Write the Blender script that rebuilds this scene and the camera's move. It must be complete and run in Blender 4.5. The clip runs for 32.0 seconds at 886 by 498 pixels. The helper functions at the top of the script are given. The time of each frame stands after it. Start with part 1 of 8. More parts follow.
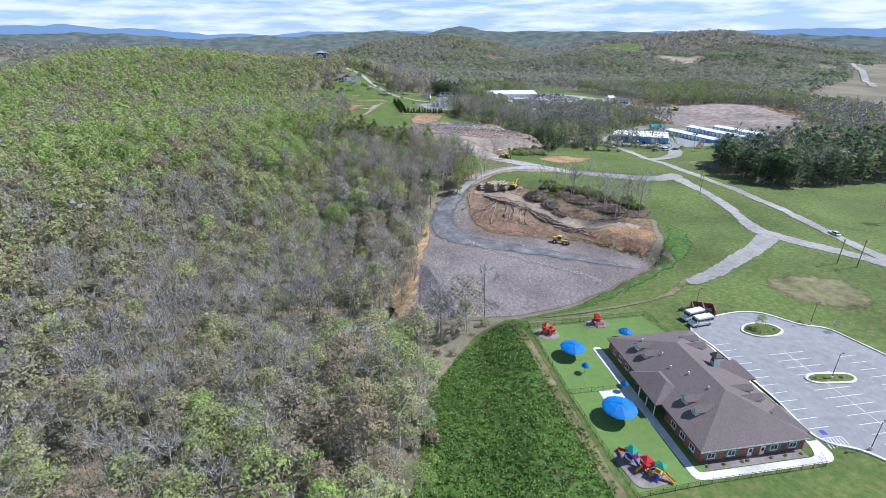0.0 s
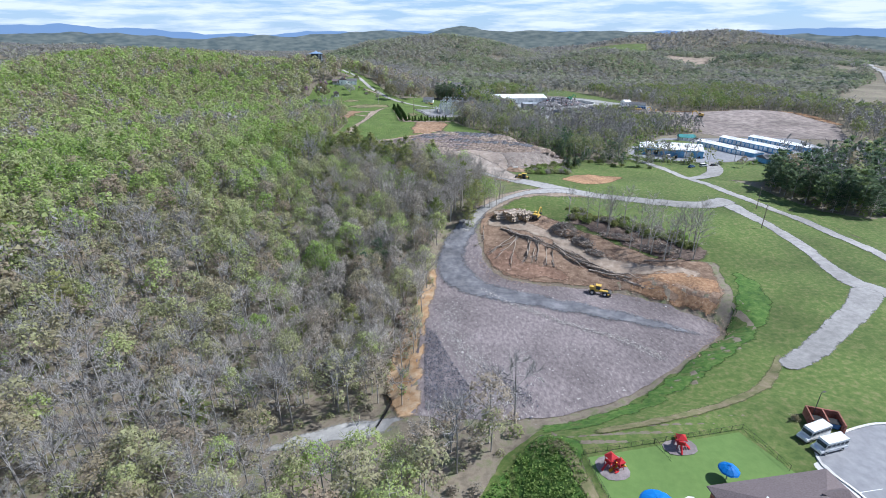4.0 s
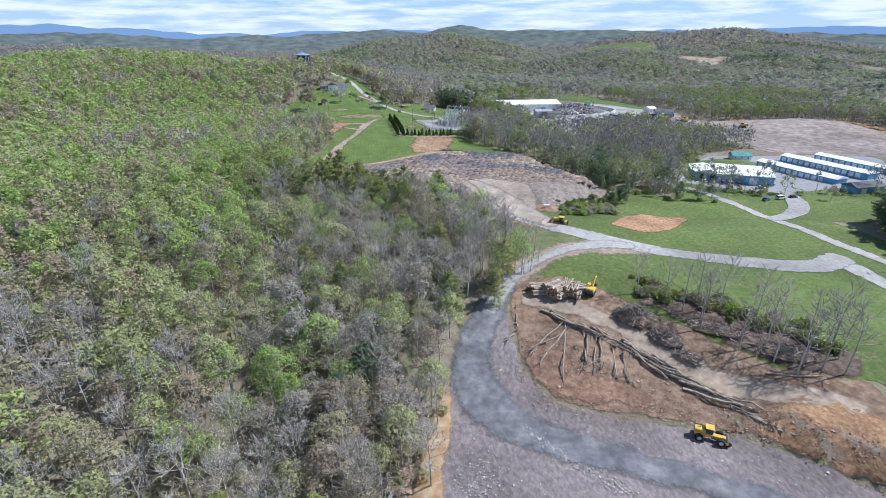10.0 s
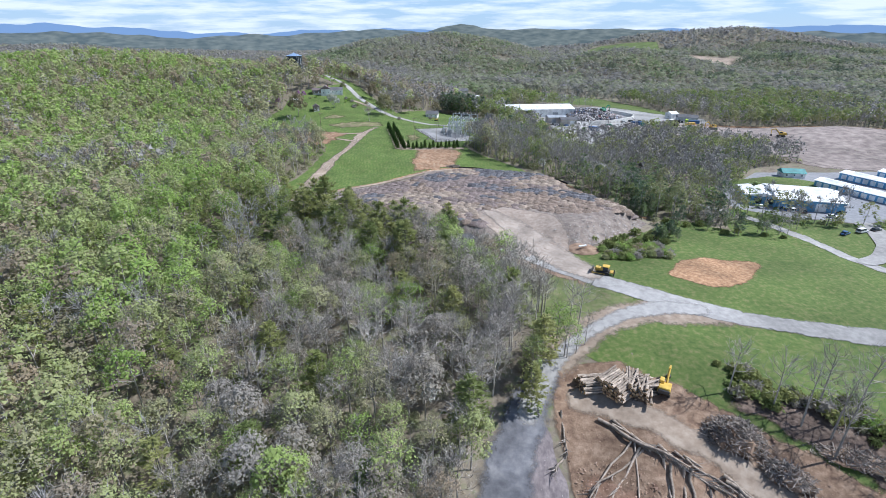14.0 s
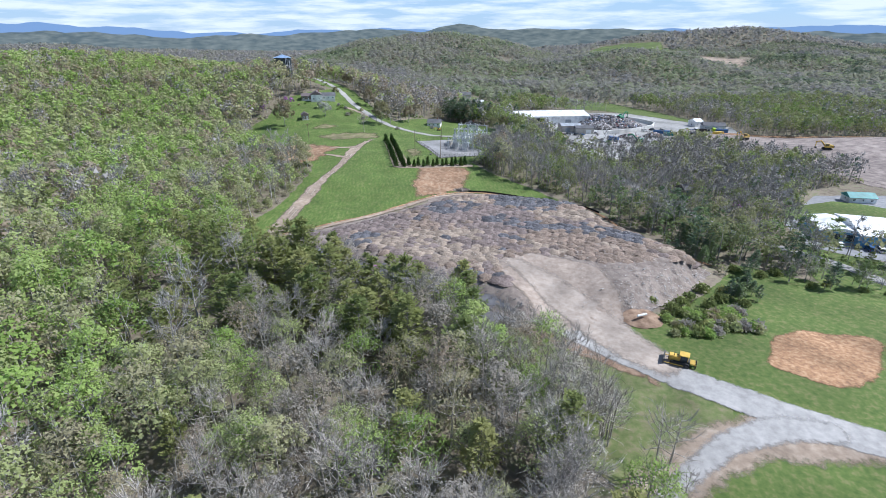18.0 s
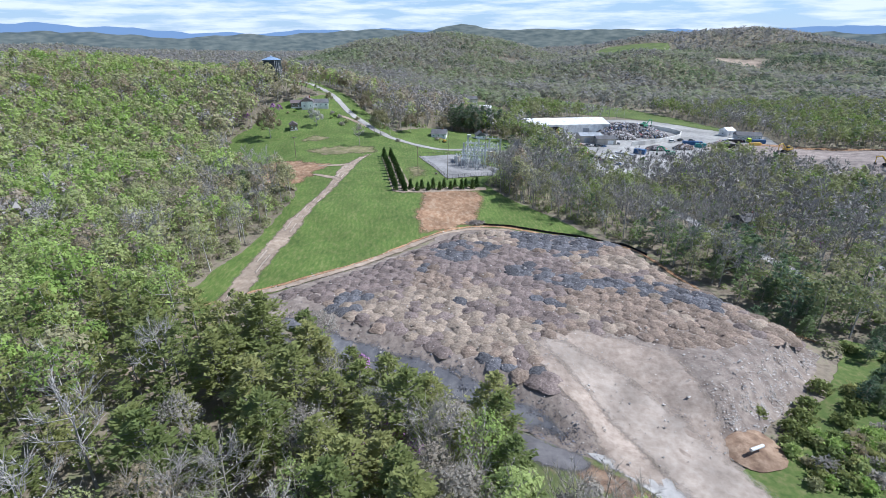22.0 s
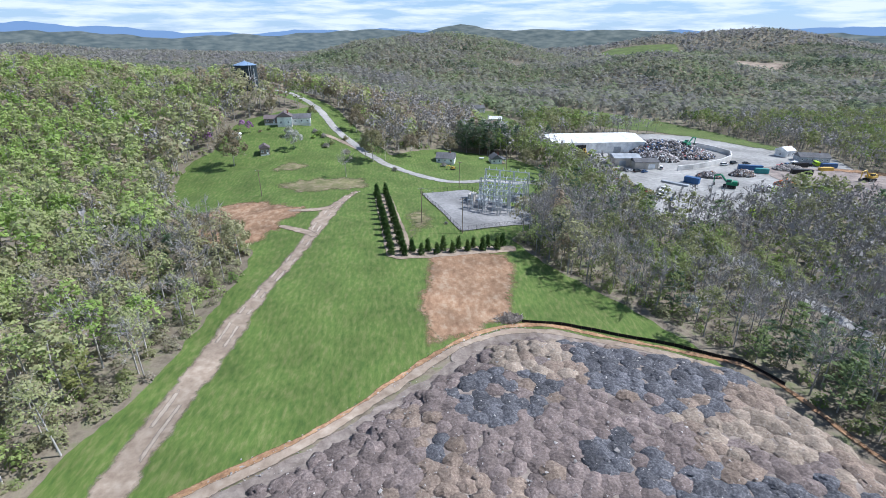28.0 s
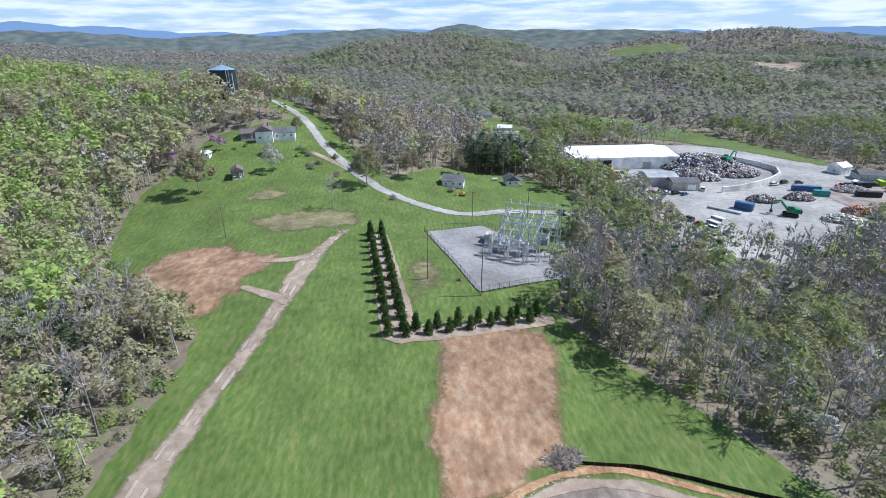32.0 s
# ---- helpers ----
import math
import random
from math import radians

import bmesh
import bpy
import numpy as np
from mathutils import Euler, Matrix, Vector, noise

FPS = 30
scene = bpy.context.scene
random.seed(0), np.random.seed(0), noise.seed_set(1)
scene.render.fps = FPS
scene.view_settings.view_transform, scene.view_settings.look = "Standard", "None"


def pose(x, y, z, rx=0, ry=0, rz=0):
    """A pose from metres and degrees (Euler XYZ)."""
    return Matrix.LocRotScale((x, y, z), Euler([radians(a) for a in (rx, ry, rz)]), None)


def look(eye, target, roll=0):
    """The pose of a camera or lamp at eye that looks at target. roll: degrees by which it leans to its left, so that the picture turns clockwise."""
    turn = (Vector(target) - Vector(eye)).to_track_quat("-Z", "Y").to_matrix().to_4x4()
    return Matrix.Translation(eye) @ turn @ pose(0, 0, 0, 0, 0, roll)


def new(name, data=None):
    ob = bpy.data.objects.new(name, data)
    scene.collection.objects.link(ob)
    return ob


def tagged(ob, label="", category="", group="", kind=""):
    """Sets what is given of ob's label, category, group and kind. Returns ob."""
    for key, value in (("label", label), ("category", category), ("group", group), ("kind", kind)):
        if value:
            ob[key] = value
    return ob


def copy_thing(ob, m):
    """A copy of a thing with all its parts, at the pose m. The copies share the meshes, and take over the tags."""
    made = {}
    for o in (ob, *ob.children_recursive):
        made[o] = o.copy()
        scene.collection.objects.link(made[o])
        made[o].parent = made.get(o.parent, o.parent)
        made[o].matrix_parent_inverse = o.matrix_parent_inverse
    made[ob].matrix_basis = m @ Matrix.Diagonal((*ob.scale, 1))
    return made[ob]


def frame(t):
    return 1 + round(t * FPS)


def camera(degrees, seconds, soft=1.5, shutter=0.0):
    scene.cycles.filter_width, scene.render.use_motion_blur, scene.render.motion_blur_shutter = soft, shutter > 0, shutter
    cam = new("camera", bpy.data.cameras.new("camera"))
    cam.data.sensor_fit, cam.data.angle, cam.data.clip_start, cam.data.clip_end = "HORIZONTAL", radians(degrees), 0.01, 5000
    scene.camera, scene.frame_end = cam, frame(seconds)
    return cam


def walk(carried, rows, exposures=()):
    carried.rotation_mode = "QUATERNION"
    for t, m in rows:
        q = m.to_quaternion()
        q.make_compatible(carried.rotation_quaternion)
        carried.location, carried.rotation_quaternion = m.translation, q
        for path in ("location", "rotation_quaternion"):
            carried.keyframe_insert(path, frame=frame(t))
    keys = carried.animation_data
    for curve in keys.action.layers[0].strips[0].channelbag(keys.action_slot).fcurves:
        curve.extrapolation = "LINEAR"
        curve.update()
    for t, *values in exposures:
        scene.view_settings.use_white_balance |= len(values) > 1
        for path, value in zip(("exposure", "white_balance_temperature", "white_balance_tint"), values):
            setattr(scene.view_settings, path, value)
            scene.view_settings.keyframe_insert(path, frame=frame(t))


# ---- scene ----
cam = camera(84.4, 32.0, 0.9)
METRES, EYE, TILT, LEAN, TURN = 352.3, 71.5, -23.6, 0.0, 0.0
ROWS = [
    (0.0, 0.0, 0.0, 0.0, 0.0, 0.0, -0.0),
    (0.5, -0.0012, 0.0144, 0.0063, 0.03, -0.0, 0.0),
    (1.0, -0.0023, 0.0289, 0.0126, 0.02, -0.0, 0.02),
    (1.5, -0.0037, 0.0434, 0.0191, 0.02, -0.01, 0.02),
    (2.0, -0.0049, 0.0579, 0.0255, 0.02, -0.01, -0.02),
    (2.5, -0.006, 0.0722, 0.0318, 0.03, -0.02, -0.02),
    (3.0, -0.0072, 0.0866, 0.038, 0.05, -0.01, -0.03),
    (3.5, -0.0082, 0.101, 0.0442, 0.05, -0.02, -0.04),
    (5.5, -0.0128, 0.1586, 0.0691, -0.03, -0.03, 0.03),
    (6.0, -0.0138, 0.1731, 0.0752, -0.02, -0.01, 0.13),
    (6.5, -0.0151, 0.1876, 0.0815, -0.06, -0.03, 0.14),
    (7.0, -0.0161, 0.2018, 0.0878, -0.08, -0.04, 0.21),
    (7.5, -0.0172, 0.2164, 0.0939, -0.11, -0.05, 0.26),
    (8.0, -0.0184, 0.2308, 0.1002, -0.12, -0.05, 0.25),
    (8.5, -0.0195, 0.2452, 0.1064, -0.12, -0.07, 0.25),
    (9.0, -0.0206, 0.2597, 0.1123, -0.12, -0.06, 0.22),
    (9.5, -0.0216, 0.2739, 0.1185, -0.13, -0.08, 0.21),
    (10.0, -0.0227, 0.2883, 0.1246, -0.15, -0.08, 0.19),
    (10.5, -0.0237, 0.3017, 0.1304, -0.15, -0.07, 0.2),
    (11.0, -0.0248, 0.3161, 0.1367, -0.15, -0.09, 0.19),
    (11.5, -0.0259, 0.3304, 0.1429, -0.13, -0.09, 0.21),
    (12.0, -0.027, 0.3447, 0.1491, -0.13, -0.11, 0.2),
    (12.5, -0.0282, 0.359, 0.1554, -0.12, -0.13, 0.19),
    (13.0, -0.0295, 0.3734, 0.1615, -0.13, -0.13, 0.21),
    (13.5, -0.0308, 0.3878, 0.1676, -0.14, -0.12, 0.2),
    (14.0, -0.032, 0.4022, 0.1737, -0.15, -0.16, 0.21),
    (14.5, -0.0334, 0.4166, 0.18, -0.21, -0.16, 0.17),
    (16.5, -0.0391, 0.4726, 0.2044, -0.37, -0.15, 0.21),
    (17.0, -0.0401, 0.4873, 0.2108, -0.37, -0.17, 0.21),
    (17.5, -0.0414, 0.5017, 0.2169, -0.36, -0.17, 0.23),
    (18.0, -0.0425, 0.5159, 0.2232, -0.36, -0.17, 0.25),
    (18.5, -0.0435, 0.5299, 0.2289, -0.38, -0.15, 0.24),
    (19.0, -0.0443, 0.5438, 0.235, -0.33, -0.17, 0.22),
    (19.5, -0.0453, 0.5577, 0.2408, -0.27, -0.16, 0.18),
    (20.0, -0.0463, 0.5717, 0.2465, -0.26, -0.13, 0.2),
    (20.5, -0.0473, 0.5856, 0.2525, -0.24, -0.13, 0.16),
    (21.0, -0.0484, 0.5996, 0.2584, -0.25, -0.12, 0.16),
    (21.5, -0.0494, 0.6137, 0.2647, -0.26, -0.13, 0.2),
    (22.0, -0.0507, 0.628, 0.2709, -0.26, -0.13, 0.17),
    (22.5, -0.052, 0.6423, 0.2773, -0.28, -0.12, 0.18),
    (23.0, -0.0532, 0.6568, 0.2837, -0.3, -0.09, 0.17),
    (23.5, -0.0545, 0.6712, 0.2902, -0.32, -0.09, 0.17),
    (24.0, -0.0558, 0.6855, 0.2968, -0.37, -0.1, 0.19),
    (24.5, -0.057, 0.6998, 0.3032, -0.35, -0.08, 0.2),
    (25.0, -0.0581, 0.714, 0.3097, -0.37, -0.09, 0.18),
    (25.5, -0.0592, 0.7283, 0.316, -0.37, -0.08, 0.19),
    (27.5, -0.0633, 0.7853, 0.341, -0.48, -0.11, 0.13),
    (28.0, -0.0643, 0.7997, 0.3474, -0.51, -0.1, 0.13),
    (28.5, -0.0654, 0.8141, 0.3537, -0.52, -0.09, 0.16),
    (29.0, -0.0665, 0.8284, 0.3599, -0.54, -0.11, 0.19),
    (29.5, -0.0677, 0.8428, 0.3663, -0.52, -0.13, 0.22),
    (30.0, -0.0688, 0.857, 0.3727, -0.53, -0.11, 0.21),
    (30.5, -0.0698, 0.8713, 0.3789, -0.53, -0.12, 0.18),
    (31.0, -0.0709, 0.8857, 0.3851, -0.54, -0.14, 0.19),
    (31.5, -0.0722, 0.9001, 0.3915, -0.56, -0.14, 0.2),
    (32.0, -0.0732, 0.9145, 0.3977, -0.56, -0.12, 0.22),
]
walk(cam, [(t, pose(0, 0, EYE, TILT, LEAN, TURN) @ pose(METRES * x, METRES * y, METRES * z, 90 + pitch, roll, yaw)) for t, x, y, z, yaw, pitch, roll in ROWS], [(0.0, 0.25, 5600, 11), (32.0, 0.25, 5600, 11)])

# ---- light ----
SUN = Vector((0.64, 0.10, 0.76)).normalized()
world = bpy.data.worlds.new("world")
scene.world = world
world.use_nodes = True
wn, wl = world.node_tree.nodes, world.node_tree.links
wn.clear()
sky = wn.new("ShaderNodeTexSky")
sky.sky_type = "NISHITA"
sky.sun_disc = False
sky.sun_elevation = math.asin(SUN.z)
sky.sun_rotation = math.atan2(SUN.x, SUN.y)
sky.air_density, sky.dust_density, sky.ozone_density = 1.0, 0.0, 3.0
# broken cloud low over the horizon and in streaks above
coord = wn.new("ShaderNodeTexCoord")
squash = wn.new("ShaderNodeMapping")
squash.inputs["Scale"].default_value = (5.0, 5.0, 42.0)
cloud = wn.new("ShaderNodeTexNoise")
cloud.inputs["Scale"].default_value = 1.6
cloud.inputs["Detail"].default_value = 7.0
cloud.inputs["Roughness"].default_value = 0.58
cramp = wn.new("ShaderNodeMapRange")
cramp.inputs[1].default_value, cramp.inputs[2].default_value = 0.42, 0.60
cramp.inputs[3].default_value, cramp.inputs[4].default_value = 0.0, 0.95
cmix = wn.new("ShaderNodeMix")
cmix.data_type = "RGBA"
cmix.inputs[7].default_value = (9.2, 9.7, 10.1, 1)
wbg = wn.new("ShaderNodeBackground")
wbg.inputs["Strength"].default_value = 0.085
wout = wn.new("ShaderNodeOutputWorld")
wl.new(coord.outputs["Generated"], squash.inputs[0])
wl.new(squash.outputs[0], cloud.inputs["Vector"])
wl.new(cloud.outputs["Fac"], cramp.inputs[0])
split = wn.new("ShaderNodeSeparateXYZ")
wl.new(coord.outputs["Generated"], split.inputs[0])
fade = wn.new("ShaderNodeMapRange")
fade.interpolation_type = "SMOOTHSTEP"
fade.inputs[1].default_value, fade.inputs[2].default_value = 0.04, 0.38
fade.inputs[3].default_value, fade.inputs[4].default_value = 0.75, 0.0
wl.new(split.outputs[2], fade.inputs[0])
haze = wn.new("ShaderNodeMix")
haze.data_type = "RGBA"
haze.inputs[7].default_value = (4.6, 6.5, 8.6, 1)
wl.new(fade.outputs[0], haze.inputs[0])
wl.new(sky.outputs[0], haze.inputs[6])
wl.new(haze.outputs[2], cmix.inputs[6])
thin = wn.new("ShaderNodeMapRange")
thin.interpolation_type = "SMOOTHSTEP"
thin.inputs[1].default_value, thin.inputs[2].default_value = 0.08, 0.6
thin.inputs[3].default_value, thin.inputs[4].default_value = 1.0, 0.12
wl.new(split.outputs[2], thin.inputs[0])
cover = wn.new("ShaderNodeMath")
cover.operation = "MULTIPLY"
wl.new(cramp.outputs[0], cover.inputs[0])
wl.new(thin.outputs[0], cover.inputs[1])
wl.new(cover.outputs[0], cmix.inputs[0])
wl.new(cmix.outputs[2], wbg.inputs[0])
wl.new(wbg.outputs[0], wout.inputs[0])
sun = new("sun", bpy.data.lights.new("sun", "SUN"))
sun.data.energy, sun.data.angle, sun.data.color = 4.9, radians(0.5), (1.0, 0.95, 0.87)
sun.matrix_world = look((0, 0, 300), Vector((0, 0, 300)) - SUN)


# ---- materials ----
def mat(name, colours, scale=1.0, rough=0.85, metal=0.0, bump=0.0, detail=6.0, big=0.0, random_by="", spread=0.0, spec=0.3, coord_kind="Object", stretch=None, amp=0.28):
    """Noise between two or three colours at a scale given in metres, a second slower noise (big metres), and a bump."""
    m = bpy.data.materials.new(name)
    m.use_nodes = True
    n, l = m.node_tree.nodes, m.node_tree.links
    b = n["Principled BSDF"]
    b.inputs["Roughness"].default_value, b.inputs["Metallic"].default_value = rough, metal
    b.inputs["Specular IOR Level"].default_value = spec
    geo = n.new("ShaderNodeTexCoord" if coord_kind == "Object" else "ShaderNodeNewGeometry")
    vec = geo.outputs["Object" if coord_kind == "Object" else "Position"]
    tex = n.new("ShaderNodeTexNoise")
    tex.inputs["Scale"].default_value, tex.inputs["Detail"].default_value = 1.0 / scale, detail
    tex.inputs["Roughness"].default_value = 0.62
    if stretch:
        turn = n.new("ShaderNodeMapping")
        turn.inputs["Rotation"].default_value = (0, 0, radians(stretch[0]))
        turn.inputs["Scale"].default_value = (1, stretch[1], 1)
        l.new(vec, turn.inputs[0])
        l.new(turn.outputs[0], tex.inputs["Vector"])
    else:
        l.new(vec, tex.inputs["Vector"])
    ramp = n.new("ShaderNodeValToRGB")
    e = ramp.color_ramp.elements
    e[0].position, e[1].position = 0.34, 0.66
    e[0].color, e[1].color = (*colours[0], 1), (*colours[-1], 1)
    if len(colours) == 3:
        e.new(0.5).color = (*colours[1], 1)
    l.new(tex.outputs["Fac"], ramp.inputs[0])
    out = ramp.outputs[0]
    if big:
        slow = n.new("ShaderNodeTexNoise")
        slow.inputs["Scale"].default_value, slow.inputs["Detail"].default_value = 1.0 / big, 4.0
        l.new(vec, slow.inputs["Vector"])
        rng = n.new("ShaderNodeMapRange")
        rng.inputs[1].default_value, rng.inputs[2].default_value = 0.3, 0.7
        rng.inputs[3].default_value, rng.inputs[4].default_value = 1 - amp, 1 + amp
        l.new(slow.outputs["Fac"], rng.inputs[0])
        mul = n.new("ShaderNodeMix")
        mul.data_type, mul.blend_type = "RGBA", "MULTIPLY"
        mul.inputs[0].default_value = 1.0
        l.new(out, mul.inputs[6])
        l.new(rng.outputs[0], mul.inputs[7])
        out = mul.outputs[2]
    if random_by:
        if random_by == "object":
            src = n.new("ShaderNodeObjectInfo").outputs["Random"]
        elif random_by == "island":
            src = n.new("ShaderNodeNewGeometry").outputs["Random Per Island"]
        else:
            at = n.new("ShaderNodeAttribute")
            at.attribute_name = random_by
            src = at.outputs["Fac"]
        rng = n.new("ShaderNodeMapRange")
        rng.inputs[3].default_value, rng.inputs[4].default_value = 1 - spread, 1 + spread
        l.new(src, rng.inputs[0])
        mul = n.new("ShaderNodeMix")
        mul.data_type, mul.blend_type = "RGBA", "MULTIPLY"
        mul.inputs[0].default_value = 1.0
        l.new(out, mul.inputs[6])
        l.new(rng.outputs[0], mul.inputs[7])
        out = mul.outputs[2]
    l.new(out, b.inputs["Base Color"])
    if bump:
        bp = n.new("ShaderNodeBump")
        bp.inputs["Strength"].default_value, bp.inputs["Distance"].default_value = 0.9, bump
        l.new(tex.outputs["Fac"], bp.inputs["Height"])
        l.new(bp.outputs[0], b.inputs["Normal"])
    return m


def leaf_mat(name, stops, src):
    """Leaves: the colour of a whole tree by its random number, with slight change from leaf to leaf."""
    m = bpy.data.materials.new(name)
    m.use_nodes = True
    n, l = m.node_tree.nodes, m.node_tree.links
    b = n["Principled BSDF"]
    b.inputs["Roughness"].default_value = 0.7
    b.inputs["Specular IOR Level"].default_value = 0.08
    if src == "object":
        fac = n.new("ShaderNodeObjectInfo").outputs["Random"]
    else:
        at = n.new("ShaderNodeAttribute")
        at.attribute_name = src
        fac = at.outputs["Fac"]
    ramp = n.new("ShaderNodeValToRGB")
    e = ramp.color_ramp.elements
    e[0].position, e[0].color = stops[0][0], (*stops[0][1], 1)
    e[1].position, e[1].color = stops[-1][0], (*stops[-1][1], 1)
    for p, c in stops[1:-1]:
        e.new(p).color = (*c, 1)
    l.new(fac, ramp.inputs[0])
    isl = n.new("ShaderNodeNewGeometry").outputs["Random Per Island"]
    rng = n.new("ShaderNodeMapRange")
    rng.inputs[3].default_value, rng.inputs[4].default_value = 0.85, 1.15
    l.new(isl, rng.inputs[0])
    mul = n.new("ShaderNodeMix")
    mul.data_type, mul.blend_type = "RGBA", "MULTIPLY"
    mul.inputs[0].default_value = 1.0
    l.new(ramp.outputs[0], mul.inputs[6])
    l.new(rng.outputs[0], mul.inputs[7])
    l.new(mul.outputs[2], b.inputs["Base Color"])
    tr = n.new("ShaderNodeBsdfTranslucent")
    l.new(mul.outputs[2], tr.inputs[0])
    ms = n.new("ShaderNodeMixShader")
    ms.inputs[0].default_value = 0.45
    l.new(b.outputs[0], ms.inputs[1])
    l.new(tr.outputs[0], ms.inputs[2])
    l.new(ms.outputs[0], n["Material Output"].inputs[0])
    return m


GRASS = mat("mown_grass", [(0.07, 0.115, 0.025), (0.106, 0.15, 0.036), (0.178, 0.182, 0.07)], 1.3, 0.9, bump=0.06, detail=9.0, big=30)
FIELD_GRASS = mat("streaked_grass", [(0.073, 0.125, 0.026), (0.107, 0.158, 0.035), (0.162, 0.188, 0.062)], 0.9, 0.9, bump=0.08, big=11, stretch=(14, 0.35), amp=0.2)


def mown(m, angle, width, depth):
    """Mower stripes across a grass, of uneven strength."""
    n, l = m.node_tree.nodes, m.node_tree.links
    b = n["Principled BSDF"]
    old = b.inputs["Base Color"].links[0].from_socket
    at, turn, tex, rng, mul = n.new("ShaderNodeTexCoord"), n.new("ShaderNodeMapping"), n.new("ShaderNodeTexWave"), n.new("ShaderNodeMapRange"), n.new("ShaderNodeMix")
    turn.inputs["Rotation"].default_value = (0, 0, radians(angle))
    tex.inputs["Scale"].default_value, tex.inputs["Distortion"].default_value = 0.314 / width, 2.2
    tex.inputs["Detail"].default_value, tex.inputs["Detail Scale"].default_value = 3.0, 0.6
    rng.inputs[3].default_value, rng.inputs[4].default_value = 1 - depth, 1 + depth
    mul.data_type, mul.blend_type = "RGBA", "MULTIPLY"
    mul.inputs[0].default_value = 1.0
    l.new(at.outputs["Object"], turn.inputs[0])
    l.new(turn.outputs[0], tex.inputs["Vector"])
    l.new(tex.outputs["Fac"], rng.inputs[0])
    l.new(old, mul.inputs[6])
    l.new(rng.outputs[0], mul.inputs[7])
    l.new(mul.outputs[2], b.inputs["Base Color"])


mown(FIELD_GRASS, -8, 1.7, 0.045)
ROUGH_GRASS = mat("rough_grass", [(0.045, 0.10, 0.02), (0.075, 0.15, 0.025), (0.13, 0.19, 0.05)], 1.6, 0.9, bump=0.25, big=17)
FLOOR = mat("woodland_floor", [(0.15, 0.125, 0.093), (0.235, 0.197, 0.147), (0.16, 0.175, 0.085)], 3.0, 0.95, bump=0.3, big=60)
GRAVEL = mat("grey_gravel", [(0.29, 0.277, 0.262), (0.35, 0.336, 0.317), (0.415, 0.395, 0.372)], 1.6, 0.95, bump=0.03, big=22)
STONE_LOT = mat("crushed_stone", [(0.27, 0.265, 0.25), (0.34, 0.33, 0.31), (0.42, 0.405, 0.38)], 2.5, 0.95, bump=0.03, big=25)
HAUL = mat("packed_haul_road", [(0.115, 0.115, 0.127), (0.165, 0.165, 0.177), (0.235, 0.23, 0.235)], 2.6, 0.95, bump=0.03, big=9, amp=0.25)
SHALE = mat("grey_shale_floor", [(0.145, 0.122, 0.124), (0.21, 0.178, 0.175), (0.285, 0.245, 0.235)], 0.9, 0.95, bump=0.06, big=16, stretch=(35, 0.6), amp=0.22)
DIRT = mat("brown_dirt", [(0.15, 0.095, 0.065), (0.245, 0.165, 0.11), (0.35, 0.25, 0.175)], 2.0, 0.95, bump=0.35, big=15)
CLAY = mat("orange_clay", [(0.22, 0.13, 0.078), (0.345, 0.2, 0.107), (0.45, 0.30, 0.178)], 1.1, 0.95, bump=0.25, big=9)
TRACK = mat("dirt_track", [(0.255, 0.195, 0.145), (0.33, 0.26, 0.197), (0.41, 0.335, 0.262)], 2.0, 0.95, bump=0.05, big=14)
ASPHALT = mat("worn_asphalt", [(0.24, 0.24, 0.25), (0.28, 0.28, 0.29), (0.32, 0.32, 0.325)], 2.0, 0.9, bump=0.01, big=20, amp=0.08)
TURF = mat("playground_turf", [(0.125, 0.205, 0.055), (0.15, 0.235, 0.065)], 1.5, 0.9, bump=0.02, big=14, amp=0.1)
CONCRETE = mat("pale_concrete", [(0.60, 0.58, 0.54), (0.70, 0.68, 0.64)], 1.2, 0.9, bump=0.01, big=8)
MULCH = mat("brown_mulch", [(0.21, 0.18, 0.175), (0.29, 0.255, 0.25)], 0.7, 0.95, bump=0.05, big=5)
PAINT = mat("white_line_paint", [(0.68, 0.68, 0.66), (0.8, 0.8, 0.78)], 0.6, 0.7)
BARK = mat("grey_bark", [(0.31, 0.28, 0.245), (0.41, 0.375, 0.33), (0.52, 0.48, 0.43)], 1.5, 0.95, random_by="object", spread=0.25)
WOOD_BARK = mat("wood_bark", [(0.30, 0.282, 0.262), (0.385, 0.362, 0.338), (0.465, 0.44, 0.412)], 9.0, 0.95, random_by="tint", spread=0.22)
LEAF_STOPS = [(0.0, (0.42, 0.39, 0.35)), (0.30, (0.40, 0.365, 0.305)), (0.38, (0.39, 0.315, 0.225)), (0.46, (0.415, 0.395, 0.24)), (0.58, (0.42, 0.45, 0.215)), (0.72, (0.41, 0.485, 0.185)), (0.88, (0.37, 0.495, 0.145)), (1.0, (0.26, 0.36, 0.10))]
LEAF = leaf_mat("spring_leaves", LEAF_STOPS, "object")
# Greyer and bluer than the near leaves: distance haze is put into these colours.
HAZED_LEAF = leaf_mat("far_wood_leaves", [(0.0, (0.30, 0.29, 0.285)), (0.35, (0.31, 0.305, 0.25)), (0.6, (0.295, 0.32, 0.205)), (0.85, (0.25, 0.31, 0.155)), (1.0, (0.17, 0.24, 0.12))], "tint")
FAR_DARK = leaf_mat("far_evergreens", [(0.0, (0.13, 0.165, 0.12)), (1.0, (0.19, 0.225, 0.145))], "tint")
WOOD_LEAF = leaf_mat("wood_leaves", LEAF_STOPS, "tint")
PINE_STOPS = [(0.0, (0.19, 0.235, 0.085)), (0.5, (0.27, 0.30, 0.11)), (1.0, (0.36, 0.365, 0.15))]
NEEDLE = leaf_mat("conifer_needles", PINE_STOPS, "object")
